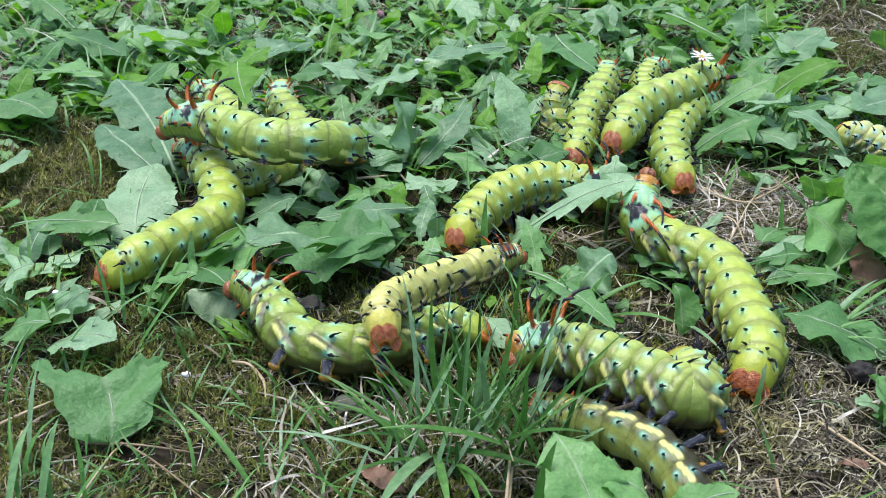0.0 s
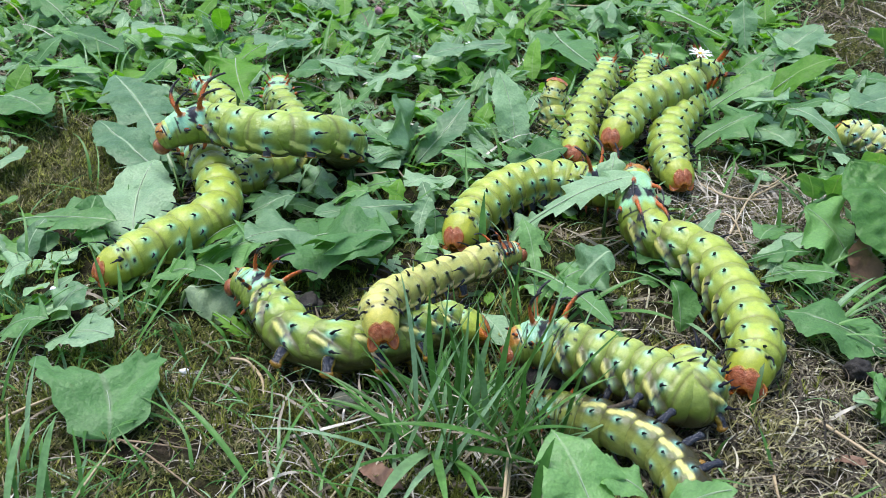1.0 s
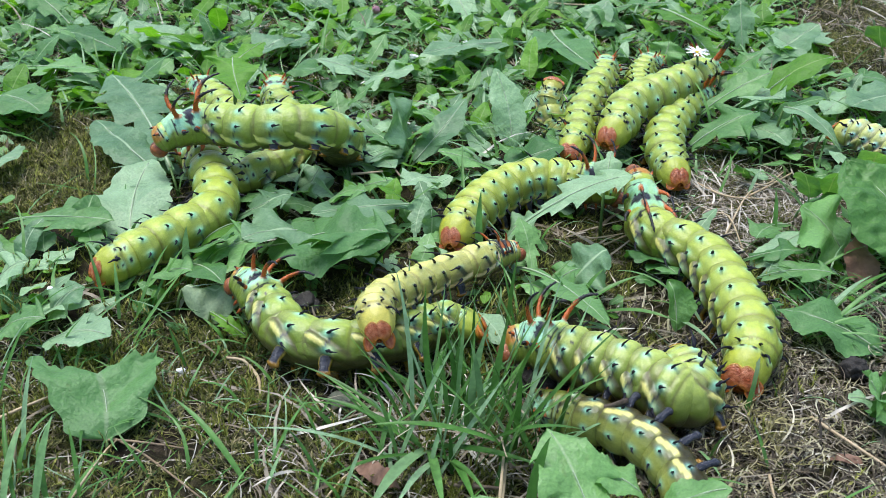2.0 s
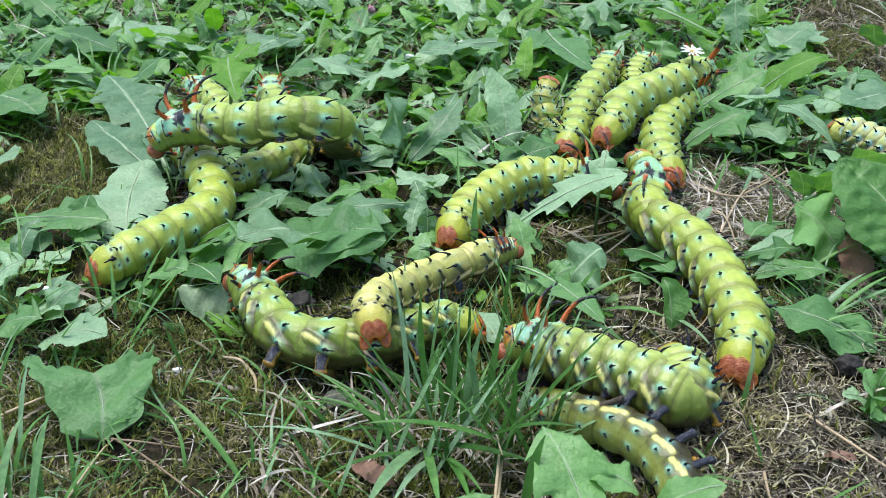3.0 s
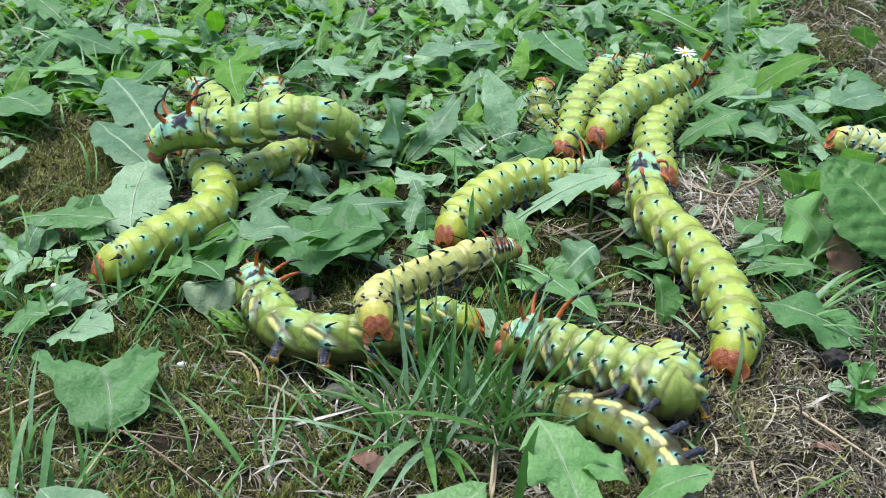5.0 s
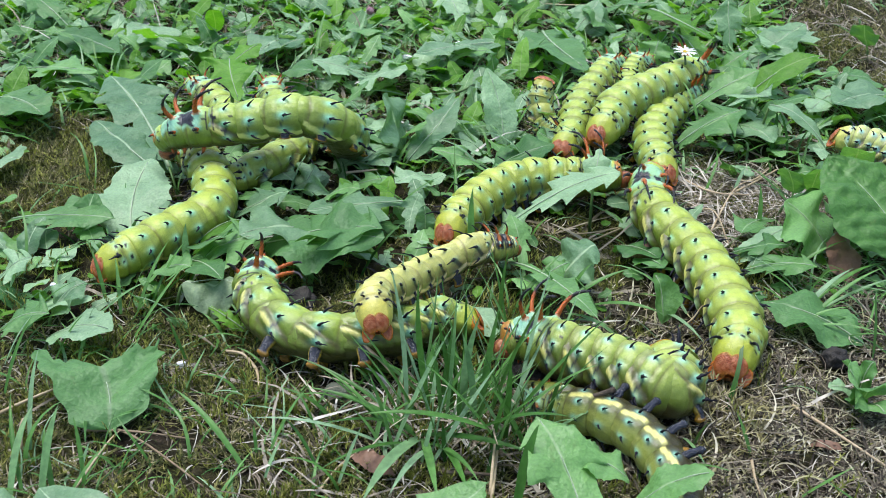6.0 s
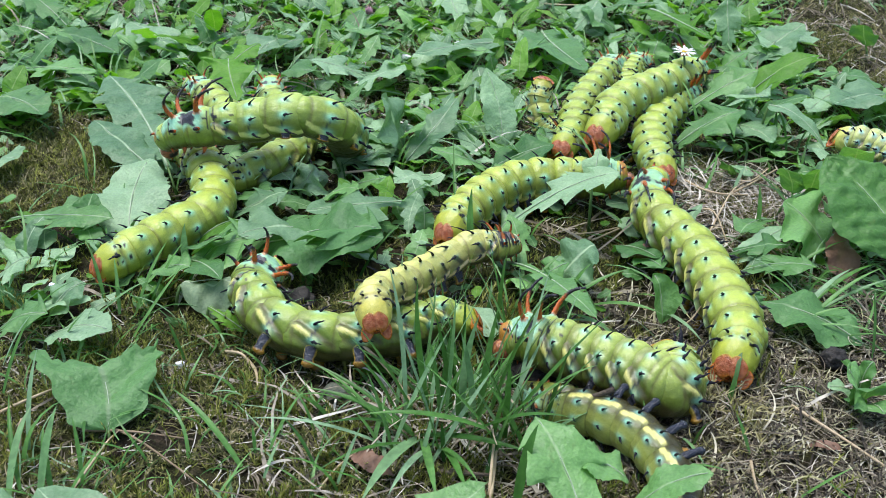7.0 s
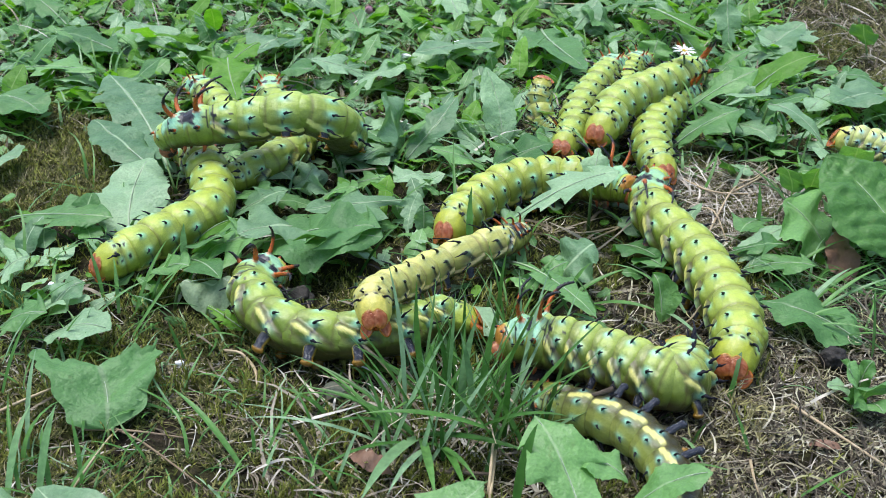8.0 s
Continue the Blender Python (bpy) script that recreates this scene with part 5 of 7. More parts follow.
# end of the leaves


def undergrowth(name, label, kind, tone, count, seed, size, keep, rise=0.5, box=(-260, 260, -140, 350)):
    """Many small leaves close to the ground in one mesh."""
    rng = random.Random(seed)
    verts, faces, cols = [], [], []
    for n in range(count):
        x, y = rng.uniform(*box[:2]), rng.uniform(*box[2:])
        if rng.random() > keep(x, y):
            continue
        a, long = rng.uniform(0, 2 * math.pi), rng.uniform(*size)
        z = lie(x * MM, y * MM) * 1000 + rng.uniform(0.5, 4)
        tip = (x + long * math.cos(a), y + long * math.sin(a), z + long * rng.uniform(-0.05, rise))
        v, f, c, _ = leaf_shape(kind, (x, y, z), tip, long * rng.uniform(0.35, 0.8), long * 0.12, rng.uniform(-30, 30), seed * 999 + n, 12 if kind != "toothed" else 22, 2)
        k = len(verts)
        verts += [(q + Vector((x, y, z))) * MM for q in v]
        faces += [tuple(i + k for i in q) for q in f]
        cols += c
    me = mesh_of(name, verts, faces, LEAVES[tone], cols, "leaf")
    return tagged(new(name, me), label, "undergrowth", kind="stuff")


def outskirts(x, y):
    """Where the lawn goes on, thinning out, round the weedy patch."""
    near = abs(x) < 250 and -140 < y < 345
    return 0.0 if near else max(0.0, 1.0 - math.hypot(x, y - 100) / 1000)


def cover(x, y):
    return (1.0 if y > 50 else 0.5 if y > -32 else 0.12) * (1 - bare(x, y))


undergrowth("small_weed_leaves", "small green weed leaves between the dandelions", "oval", "mid", 1700, 31, (4, 10), cover)
undergrowth("young_dandelions", "young jagged dandelion leaves in the lawn", "toothed", "mid", 900, 37, (8, 20), cover, 0.9)
undergrowth("jagged_weeds", "small jagged blue-green weed leaves", "toothed", "blue", 700, 38, (7, 18), cover, 0.8)
undergrowth("small_blue_leaves", "small blue-green weed leaves near the ground", "oval", "blue", 1000, 32, (5, 16), cover)
undergrowth("clover_leaflets", "tiny round clover leaflets near the ground", "round", "bright", 1500, 33, (3, 7), cover)
undergrowth("upright_weed_leaves", "small upright weed leaves in the far lawn", "oval", "bright", 1700, 36, (6, 15), lambda x, y: cover(x, y) * (1 if y > 90 else 0.15), 1.0)


undergrowth("outlying_weeds", "jagged weed leaves scattered over the lawn around", "toothed", "mid", 1900, 34, (14, 40), outskirts, 0.7, (-950, 950, -850, 1050))
undergrowth("outlying_leaves", "broad weed leaves scattered over the lawn around", "oval", "blue", 2200, 35, (12, 32), outskirts, 0.6, (-950, 950, -850, 1050))


def dandelion_plant(x, y, leaves, size, rng):
    """A rosette of toothed leaves round one root."""
    z = lie(x * MM, y * MM)
    plant = tagged(new("dandelion_plant"), "leafy dandelion rosette growing in the lawn", "plant", "dandelion plants")
    plant.location = (x * MM, y * MM, z)
    turn = rng.uniform(0, 6)
    for i in range(leaves):
        a = turn + 2 * math.pi * i / leaves + rng.uniform(-0.3, 0.3)
        long = size * rng.uniform(0.7, 1.15)
        lift = rng.uniform(0.15, 1.1)
        tip = (long * math.cos(a), long * math.sin(a), long * lift * 0.6 + 2)
        leaf_seed[0] += 1
        v, f, c, _ = leaf_shape(rng.choice(("toothed", "toothed", "oval")), (0, 0, 0.5), tip, long * rng.uniform(0.34, 0.55), long * 0.16 * rng.uniform(0.5, 1.6), rng.uniform(-35, 35), leaf_seed[0], 24, 3)
        part("leaf", mesh_of("leaf", [q * MM for q in v], f, LEAVES[rng.choice(("blue", "blue", "mid", "mid", "bright", "bright", "dark"))], c, "leaf"), plant)
    return plant


rng = random.Random(77)
planted = 0
while planted < 145:
    px, py = rng.uniform(-260, 260), rng.uniform(120, 350)
    crowd = (abs(px - 75) < 60 and py < 180) or (abs(px + 75) < 50 and py < 150)
    if bare(px, py) < 0.3 and not crowd:
        dandelion_plant(px, py, rng.randint(4, 7), rng.uniform(12, 27), rng)
        planted += 1
for px, py in ((-8, 66), (8, 87), (-22, 77), (-60, 6), (-20, 15), (-135, -10), (-124, -38), (138, 3), (129, 77), (121, 100), (-10, 109), (-129, 113), (30, 57)):
    dandelion_plant(px, py, 4, rng.uniform(15, 24), rng)


# ---- grass ----
def blade_mesh(base, tip, width, rise, seed):
    """A grass blade with a fold along its middle, tapering to a point; relative to base."""
    base, tip = Vector(base), Vector(tip)
    span = tip - base
    flat = Vector((span.x, span.y, 0))
    flat = flat.normalized() if flat.length > 1e-6 else Vector((1, 0, 0))
    side = Vector((-flat.y, flat.x, 0))
    wob = random.Random(seed).uniform(-0.06, 0.06) * span.length
    verts = []
    for i in range(13):
        s = i / 12
        p = 2 * s * (1 - s) * (span * 0.5 + Vector((0, 0, rise)) + side * wob) + s * s * span
        w = width / 2 * (0.75 + 0.5 * math.sin(math.pi * min(1, s * 1.2)) * 0.5) * max(0.02, (1 - s ** 4))
        for k, drop in ((-1, 0.25), (-0.5, 0.05), (0, -0.18), (0.5, 0.05), (1, 0.25)):
            verts.append((p + side * w * k + Vector((0, 0, drop * w))) * MM)
    return mesh_of("blade", verts, grid_faces(13, 5), GRASS)


tuft = tagged(new("grass_tuft"), "dense tuft of fresh green grass growing from moss", "grass")
tuft.location = (-6 * MM, -98 * MM, 0)
blade_seed = [500]


def placed_blade(group, base, tip, width, rise):
    blade_seed[0] += 1
    me = blade_mesh(base, tip, width, rise, blade_seed[0])
    if group == 1:
        part("blade", me, tuft, "", Matrix.Translation(Vector(base) * MM - tuft.location))
    else:
        ob = tagged(new("grass_sprout", me), "single long green grass sprout rising from the moss", "grass", "grass blades")
        ob.location = Vector(base) * MM


# blades placed one by one
placed_blade(1, (10.1, -113.7, 14.0), (-18.9, -116.3, 20.0), 1.98, 5)
placed_blade(1, (6.3, -108.8, 8.0), (28.8, -122.4, 24.0), 1.98, 6)
placed_blade(1, (-5.5, -103.6, 3.0), (-18.4, -130.8, 6.0), 3.22, 5)
placed_blade(1, (-4.8, -103.6, 3.0), (-1.1, -132.1, 8.0), 2.27, 4)
placed_blade(1, (-5.5, -102.5, 3.0), (23.0, -121.6, 12.0), 2.31, 5)
placed_blade(1, (16.7, -131.7, 6.0), (21.3, -127.6, 26.0), 3.03, 4)
placed_blade(1, (-6.9, -102.5, 3.0), (-34.7, -94.7, 12.0), 1.98, 6)
placed_blade(1, (-7.7, -100.3, 3.0), (-39.5, -83.1, 14.0), 1.30, 6)
placed_blade(1, (-6.3, -95.6, 3.0), (-20.6, -93.8, 30.0), 1.70, 4)
placed_blade(1, (-11.4, -93.3, 3.0), (-20.5, -90.9, 18.0), 1.58, 4)
placed_blade(1, (-3.5, -92.1, 3.0), (-5.4, -105.8, 50.0), 1.65, 3)
placed_blade(1, (-9.2, -94.5, 3.0), (-13.3, -80.6, 40.0), 1.29, 4)
placed_blade(1, (5.2, -93.3, 3.0), (8.9, -104.4, 40.0), 2.22, 3)
placed_blade(1, (9.5, -95.8, 4.0), (13.4, -100.7, 40.0), 2.50, 3)
placed_blade(1, (12.4, -94.6, 4.0), (24.6, -106.2, 48.0), 2.19, 4)
placed_blade(1, (8.1, -95.6, 3.0), (4.5, -102.4, 34.0), 1.95, 3)
placed_blade(1, (2.3, -92.1, 3.0), (-1.6, -98.1, 36.0), 1.69, 3)
placed_blade(1, (-0.6, -94.5, 3.0), (-3.3, -98.8, 30.0), 1.40, 3)
placed_blade(1, (17.2, -84.8, 3.0), (28.2, -88.6, 30.0), 1.74, 4)
placed_blade(1, (14.9, -102.7, 4.0), (36.2, -110.6, 30.0), 2.18, 5)
placed_blade(1, (13.7, -98.1, 4.0), (19.2, -98.8, 30.0), 1.40, 4)
placed_blade(1, (-3.4, -101.4, 3.0), (8.9, -108.0, 20.0), 1.24, 4)
placed_blade(1, (-9.1, -99.1, 3.0), (-29.1, -109.6, 12.0), 1.39, 5)
placed_blade(1, (-6.8, -105.8, 3.0), (-29.4, -122.4, 8.0), 1.35, 5)
placed_blade(1, (-11.6, -108.0, 3.0), (-48.4, -107.4, 12.0), 1.24, 8)
placed_blade(1, (-3.3, -105.8, 3.0), (8.6, -124.0, 6.0), 1.62, 4)
placed_blade(2, (9.5, -21.3, 4.0), (9.5, -8.4, 26.0), 2.29, 2)
placed_blade(2, (6.5, -12.5, 3.0), (4.1, 31.0, 25.0), 1.30, 3)
placed_blade(2, (-93.2, -124.5, 3.0), (-90.1, -112.4, 20.0), 2.11, 4)
placed_blade(2, (-91.2, -122.5, 3.0), (-94.1, -113.2, 14.0), 1.60, 4)
placed_blade(2, (-98.5, -122.5, 3.0), (-105.3, -102.5, 16.0), 1.21, 3)
placed_blade(2, (-86.8, -126.4, 3.0), (-78.7, -117.1, 12.0), 1.05, 3)
placed_blade(2, (-48.1, -114.4, 3.0), (-67.3, -97.4, 14.0), 1.66, 5)
placed_blade(2, (-42.1, -118.5, 3.0), (-38.8, -109.9, 8.0), 0.95, 2)
placed_blade(2, (-78.6, -23.1, 3.0), (-76.1, -29.1, 24.0), 2.40, 2)
placed_blade(2, (-92.4, -46.0, 3.0), (-84.2, -45.7, 20.0), 1.47, 3)
placed_blade(2, (-89.4, -44.4, 3.0), (-79.9, -35.9, 22.0), 1.66, 3)
placed_blade(2, (-94.0, -46.0, 3.0), (-96.5, -35.4, 16.0), 1.16, 3)
placed_blade(2, (-99.8, -39.7, 3.0), (-105.9, -28.5, 16.0), 1.18, 3)
placed_blade(2, (-86.3, -39.7, 3.0), (-76.8, -28.6, 18.0), 1.18, 3)
placed_blade(2, (-99.8, -46.0, 3.0), (-84.8, -41.7, 12.0), 1.32, 3)
placed_blade(2, (79.3, -26.6, 2.0), (59.4, -28.2, 8.0), 2.07, 4)
placed_blade(2, (79.1, -44.4, 2.0), (66.5, -38.2, 6.0), 2.00, 3)
placed_blade(2, (71.2, -46.0, 3.0), (65.2, -35.0, 8.0), 1.17, 2)
placed_blade(2, (103.6, 36.4, 3.0), (107.6, 40.4, 10.0), 1.41, 2)
placed_blade(2, (103.5, 2.7, 3.0), (104.3, 10.1, 18.0), 1.49, 2)
placed_blade(2, (125.2, 70.6, 3.0), (129.0, 83.3, 14.0), 1.73, 2)
placed_blade(2, (105.1, -46.0, 3.0), (121.8, -35.1, 12.0), 1.67, 3)
placed_blade(2, (99.4, -55.0, 3.0), (122.1, -65.5, 8.0), 1.11, 5)
placed_blade(2, (110.2, -39.7, 3.0), (132.9, -28.3, 10.0), 1.70, 4)
placed_blade(2, (80.0, -70.4, 2.0), (75.8, -89.2, 8.0), 0.75, 2)
placed_blade(2, (62.2, -105.8, 3.0), (64.1, -111.1, 14.0), 1.10, 2)
placed_blade(2, (59.8, -103.6, 3.0), (61.5, -120.4, 8.0), 0.95, 2)
placed_blade(2, (-18.7, 31.9, 3.0), (-24.3, 31.8, 14.0), 1.19, 2)
placed_blade(2, (-38.8, 60.3, 3.0), (-30.0, 61.9, 16.0), 1.47, 2)
placed_blade(2, (-77.5, -33.2, 3.0), (-69.4, -24.9, 14.0), 1.03, 2)
placed_blade(2, (25.5, 81.3, 3.0), (35.5, 90.0, 16.0), 1.32, 2)
placed_blade(2, (-57.3, 163.8, 3.0), (-53.9, 193.4, 20.0), 1.82, 3)
placed_blade(2, (-42.4, 171.3, 3.0), (-35.4, 193.4, 20.0), 1.83, 3)
placed_blade(2, (-0.9, 86.8, 3.0), (-3.1, 89.1, 14.0), 1.33, 2)
placed_blade(2, (41.0, -8.8, 3.0), (31.5, -10.3, 10.0), 1.26, 3)
placed_blade(2, (50.2, -60.8, 3.0), (33.9, -60.2, 12.0), 2.21, 5)
placed_blade(2, (32.4, -46.0, 3.0), (55.7, -38.6, 14.0), 1.99, 5)
placed_blade(2, (-101.0, -108.0, 3.0), (-100.7, -91.8, 22.0), 1.26, 3)
placed_blade(2, (-100.5, -124.5, 3.0), (-98.4, -107.1, 16.0), 1.87, 4)
placed_blade(2, (-115.0, -84.8, 3.0), (-108.4, -72.8, 20.0), 1.19, 3)
placed_blade(2, (-84.4, -120.5, 3.0), (-87.6, -111.5, 16.0), 1.07, 3)
placed_blade(2, (-30.4, -114.4, 3.0), (-39.0, -106.3, 12.0), 0.96, 3)
placed_blade(2, (-42.1, -108.0, 3.0), (-33.6, -97.4, 14.0), 0.98, 3)
placed_blade(2, (-24.5, -120.5, 3.0), (-19.0, -115.8, 16.0), 1.19, 3)
placed_blade(2, (-60.0, -84.8, 3.0), (-53.7, -82.2, 12.0), 0.89, 2)
placed_blade(2, (-70.5, -69.2, 3.0), (-74.5, -66.2, 14.0), 1.08, 2)
placed_blade(1, (-2.0, -99.1, 3.0), (-11.5, -94.9, 34.0), 1.26, 3)
placed_blade(1, (0.9, -96.8, 3.0), (3.5, -94.3, 40.0), 1.40, 3)
placed_blade(1, (6.6, -99.1, 3.0), (16.6, -99.6, 24.0), 1.26, 3)
placed_blade(1, (-8.3, -103.6, 3.0), (-25.1, -105.2, 18.0), 1.38, 4)
placed_blade(1, (-3.3, -108.0, 3.0), (-12.2, -127.9, 6.0), 1.87, 4)
placed_blade(1, (-0.6, -105.8, 3.0), (5.9, -130.2, 8.0), 1.87, 3)
placed_blade(1, (11.9, -108.0, 3.0), (15.2, -113.4, 24.0), 1.62, 3)
placed_blade(1, (8.9, -89.7, 3.0), (-3.3, -94.3, 40.0), 1.27, 3)
placed_blade(1, (17.5, -94.5, 3.0), (24.1, -99.6, 24.0), 1.41, 3)
placed_blade(1, (-13.3, -101.4, 3.0), (-32.4, -87.6, 14.0), 1.14, 4)
placed_blade(2, (84.4, -80.9, 2.0), (80.9, -81.9, 10.0), 0.75, 2)
placed_blade(2, (54.1, -56.4, 2.0), (42.2, -73.5, 6.0), 1.25, 3)
placed_blade(2, (45.6, -46.0, 3.0), (36.7, -45.3, 16.0), 1.64, 3)
placed_blade(2, (26.2, -39.7, 3.0), (19.8, -42.2, 18.0), 1.49, 3)
placed_blade(2, (36.3, -39.7, 3.0), (44.5, -35.3, 14.0), 1.68, 3)
placed_blade(1, (13.4, -105.8, 3.0), (21.5, -107.2, 26.0), 2.05, 3)
placed_blade(1, (16.1, -108.0, 3.0), (23.9, -111.2, 24.0), 2.44, 3)
placed_blade(1, (10.5, -108.0, 3.0), (19.9, -114.6, 20.0), 1.89, 3)
placed_blade(1, (15.6, -103.6, 3.0), (16.0, -108.3, 30.0), 1.64, 3)
placed_blade(1, (20.2, -108.0, 3.0), (28.2, -114.0, 26.0), 1.75, 4)
placed_blade(2, (104.9, -50.5, 2.0), (129.9, -37.9, 14.0), 1.5, 4)
placed_blade(2, (109.0, -44.4, 2.0), (133.5, -40.1, 12.0), 1.3, 4)
placed_blade(2, (109.4, -59.9, 2.0), (123.9, -65.5, 8.0), 1.1, 3)
placed_blade(2, (98.4, -53.5, 2.0), (117.1, -51.8, 9.0), 1.2, 4)
placed_blade(2, (118.8, -67.7, 2.0), (116.7, -64.6, 22.0), 1.3, 2)
placed_blade(2, (103.6, -26.6, 2.0), (125.5, -17.7, 12.0), 1.4, 4)
placed_blade(2, (44.5, -41.3, 3.0), (63.5, -53.2, 7.0), 2.0, 4)
placed_blade(2, (62.6, -43.5, 3.0), (72.5, -64.4, 5.0), 1.5, 3)
placed_blade(2, (37.9, -49.0, 2.0), (27.9, -42.2, 18.0), 1.4, 3)
placed_blade(2, (20.0, -46.0, 3.0), (36.3, -32.0, 16.0), 1.6, 4)
placed_blade(2, (27.8, -63.6, 3.0), (29.1, -67.1, 20.0), 1.8, 3)
placed_blade(2, (14.9, -69.2, 3.0), (32.8, -77.8, 30.0), 2.3, 4)
placed_blade(2, (-13.5, -56.4, 2.0), (-10.9, -51.5, 26.0), 1.5, 3)
placed_blade(2, (2.6, -53.5, 2.0), (9.5, -53.8, 30.0), 1.2, 3)
placed_blade(2, (15.5, -56.4, 2.0), (18.1, -53.4, 28.0), 1.4, 3)
placed_blade(2, (7.0, -74.5, 3.0), (18.1, -79.3, 10.0), 1.3, 3)
placed_blade(2, (12.1, -62.2, 2.0), (23.4, -72.8, 20.0), 1.2, 4)
placed_blade(2, (-121.0, 6.6, 3.0), (-95.2, -36.6, 8.0), 1.3, 3)
placed_blade(2, (-120.3, -44.4, 2.0), (-106.2, -41.7, 12.0), 1.1, 3)
placed_blade(2, (-123.0, -56.4, 2.0), (-105.5, -57.0, 10.0), 1.0, 3)
placed_blade(2, (-102.1, -56.4, 2.0), (-97.6, -55.7, 12.0), 1.2, 2)
placed_blade(2, (-106.8, -67.7, 2.0), (-98.4, -63.3, 14.0), 1.3, 3)
placed_blade(2, (-120.0, -70.4, 2.0), (-111.0, -66.5, 16.0), 1.2, 3)
placed_blade(2, (-87.6, -56.4, 2.0), (-73.2, -45.7, 20.0), 1.4, 3)
# end of the blades
rng = random.Random(91)
for i in range(46):
    bx, by = rng.uniform(-16, 26), rng.uniform(-112, -84)
    tall, turn = rng.uniform(14, 42), rng.uniform(0, 2 * math.pi)
    reach = tall * rng.uniform(0.15, 0.9)
    placed_blade(1, (bx, by, 1.5), (bx + reach * math.cos(turn), by + 0.5 * reach * math.sin(turn), tall * rng.uniform(0.55, 1.0)), rng.uniform(0.7, 1.8), rng.uniform(1, 5))
for i in range(26):
    bx, by = rng.uniform(-135, 130), rng.uniform(-125, -45)
    if -30 < bx < 60:
        continue
    tall, turn = rng.uniform(5, 17), rng.uniform(0, 2 * math.pi)
    placed_blade(2, (bx, by, 1), (bx + 0.7 * tall * math.cos(turn), by + 0.4 * tall * math.sin(turn), tall * rng.uniform(0.5, 1.0)), rng.uniform(0.6, 1.3), 1.5)


for i in range(34):
    bx, by = rng.gauss(4, 13), rng.gauss(-91, 10)
    a, long = rng.uniform(0.2, 2.9), rng.uniform(10, 30)
    placed_blade(1, (bx, by, 0), (bx + 0.7 * long * math.cos(a), by + 0.5 * long * math.sin(a), long * rng.uniform(0.4, 0.9)), rng.uniform(0.6, 1.5), rng.uniform(1, 5))

for i in range(40):
    bx, by = rng.uniform(-22, 26), rng.uniform(-84, -52)
    long = rng.uniform(14, 40)
    placed_blade(1, (bx, by, 0), (bx + rng.uniform(-0.5, 0.5) * long, by + rng.uniform(-0.3, 0.4) * long, long * rng.uniform(0.5, 0.95)), rng.uniform(0.5, 1.3), rng.uniform(0, 3))


# ---- small things ----
def stem(name, label, category, points, radius, material, taper=0.5):
    line = smooth_line(points, 4)
    n = len(line)
    base = line[0].copy()
    v, f = tube([(p - base) * MM for p in line], [radius * (1 - (1 - taper) * i / (n - 1)) * MM for i in range(n)], 7)
    ob = tagged(new(name, mesh_of(name, v, f, material)), label, category)
    ob.location = base * MM
    return ob


def crumb(name, label, category, at, size, material, seed):
    """An uneven lump."""
    bm = bmesh.new()
    bmesh.ops.create_icosphere(bm, subdivisions=4, radius=1)
    for v in bm.verts:
        k = 1 + 0.35 * noise.noise(v.co * 1.6 + Vector((seed, 0, 0))) + 0.16 * noise.noise(v.co * 5 + Vector((0, seed, 0)))
        v.co = Vector((v.co.x * size[0], v.co.y * size[1], v.co.z * size[2])) * k * MM
    me = bpy.data.meshes.new(name)
    bm.to_mesh(me)
    bm.free()
    me.materials.append(material)
    me.polygons.foreach_set("use_smooth", [True] * len(me.polygons))
    ob = tagged(new(name, me), label, category)
    ob.location = Vector(at) * MM
    return ob


def daisy(at, foot, size):
    """White daisy with a yellow disc on a thin stalk."""
    flower = tagged(new("daisy"), "small white daisy with a yellow centre", "flower")
    flower.location = Vector(foot) * MM
    top = Vector(at) - Vector(foot)
    v, f = tube([Vector((0, 0, -1)) * MM, (top * 0.5 + Vector((1.2, 0, 0))) * MM, top * MM], [0.00055, 0.0005, 0.00045], 7)
    part("stalk", mesh_of("stalk", v, f, STALK), flower, "thin green stalk")
    tilt = Matrix.Translation(top * MM) @ pose(0, 0, 0, 2, 6, 0)
    bm = bmesh.new()
    bmesh.ops.create_uvsphere(bm, u_segments=20, v_segments=10, radius=size * 0.30 * MM)
    bmesh.ops.scale(bm, vec=(1, 1, 0.5), verts=bm.verts)
    me = bpy.data.meshes.new("disc")
    bm.to_mesh(me)
    bm.free()
    me.materials.append(YOLK)
    part("disc", me, flower, "yellow disc", tilt)
    pv = []
    for i in range(7):
        s = i / 6
        w = 0.105 * math.sin(math.pi * (0.12 + 0.80 * s)) ** 0.7
        for k in (-1, 0, 1):
            pv.append(((0.2 + 0.8 * s) * size * MM, k * w * size * MM, (0.04 * abs(k) + 0.08 * s - 0.10 * s * s) * size * MM))
    petal = mesh_of("petal", pv, grid_faces(7, 3), PETAL)
    for i in range(22):
        part("petal", petal, flower, "", tilt @ pose(0, 0, 0.0002 * (i % 2), 0, -6 * (i % 3), i * 360 / 22))
    return flower


def withered_leaf(base, tip, width):
    """A crumpled brown leaf."""
    leaf_seed[0] += 1
    v, f, c, _ = leaf_shape("oval", base, tip, width, 3, 50, leaf_seed[0], 26, 5)
    v = [q + Vector((0, 0, 1.6 * noise.noise(q * 0.35 + Vector((3, 1, 0))))) for q in v]
    ob = new("withered_leaf", mesh_of("withered_leaf", [q * MM for q in v], f, BROWN))
    ob.location = Vector(base) * MM
    return tagged(ob, "crumpled brown dry leaf lying among weeds", "leaf")


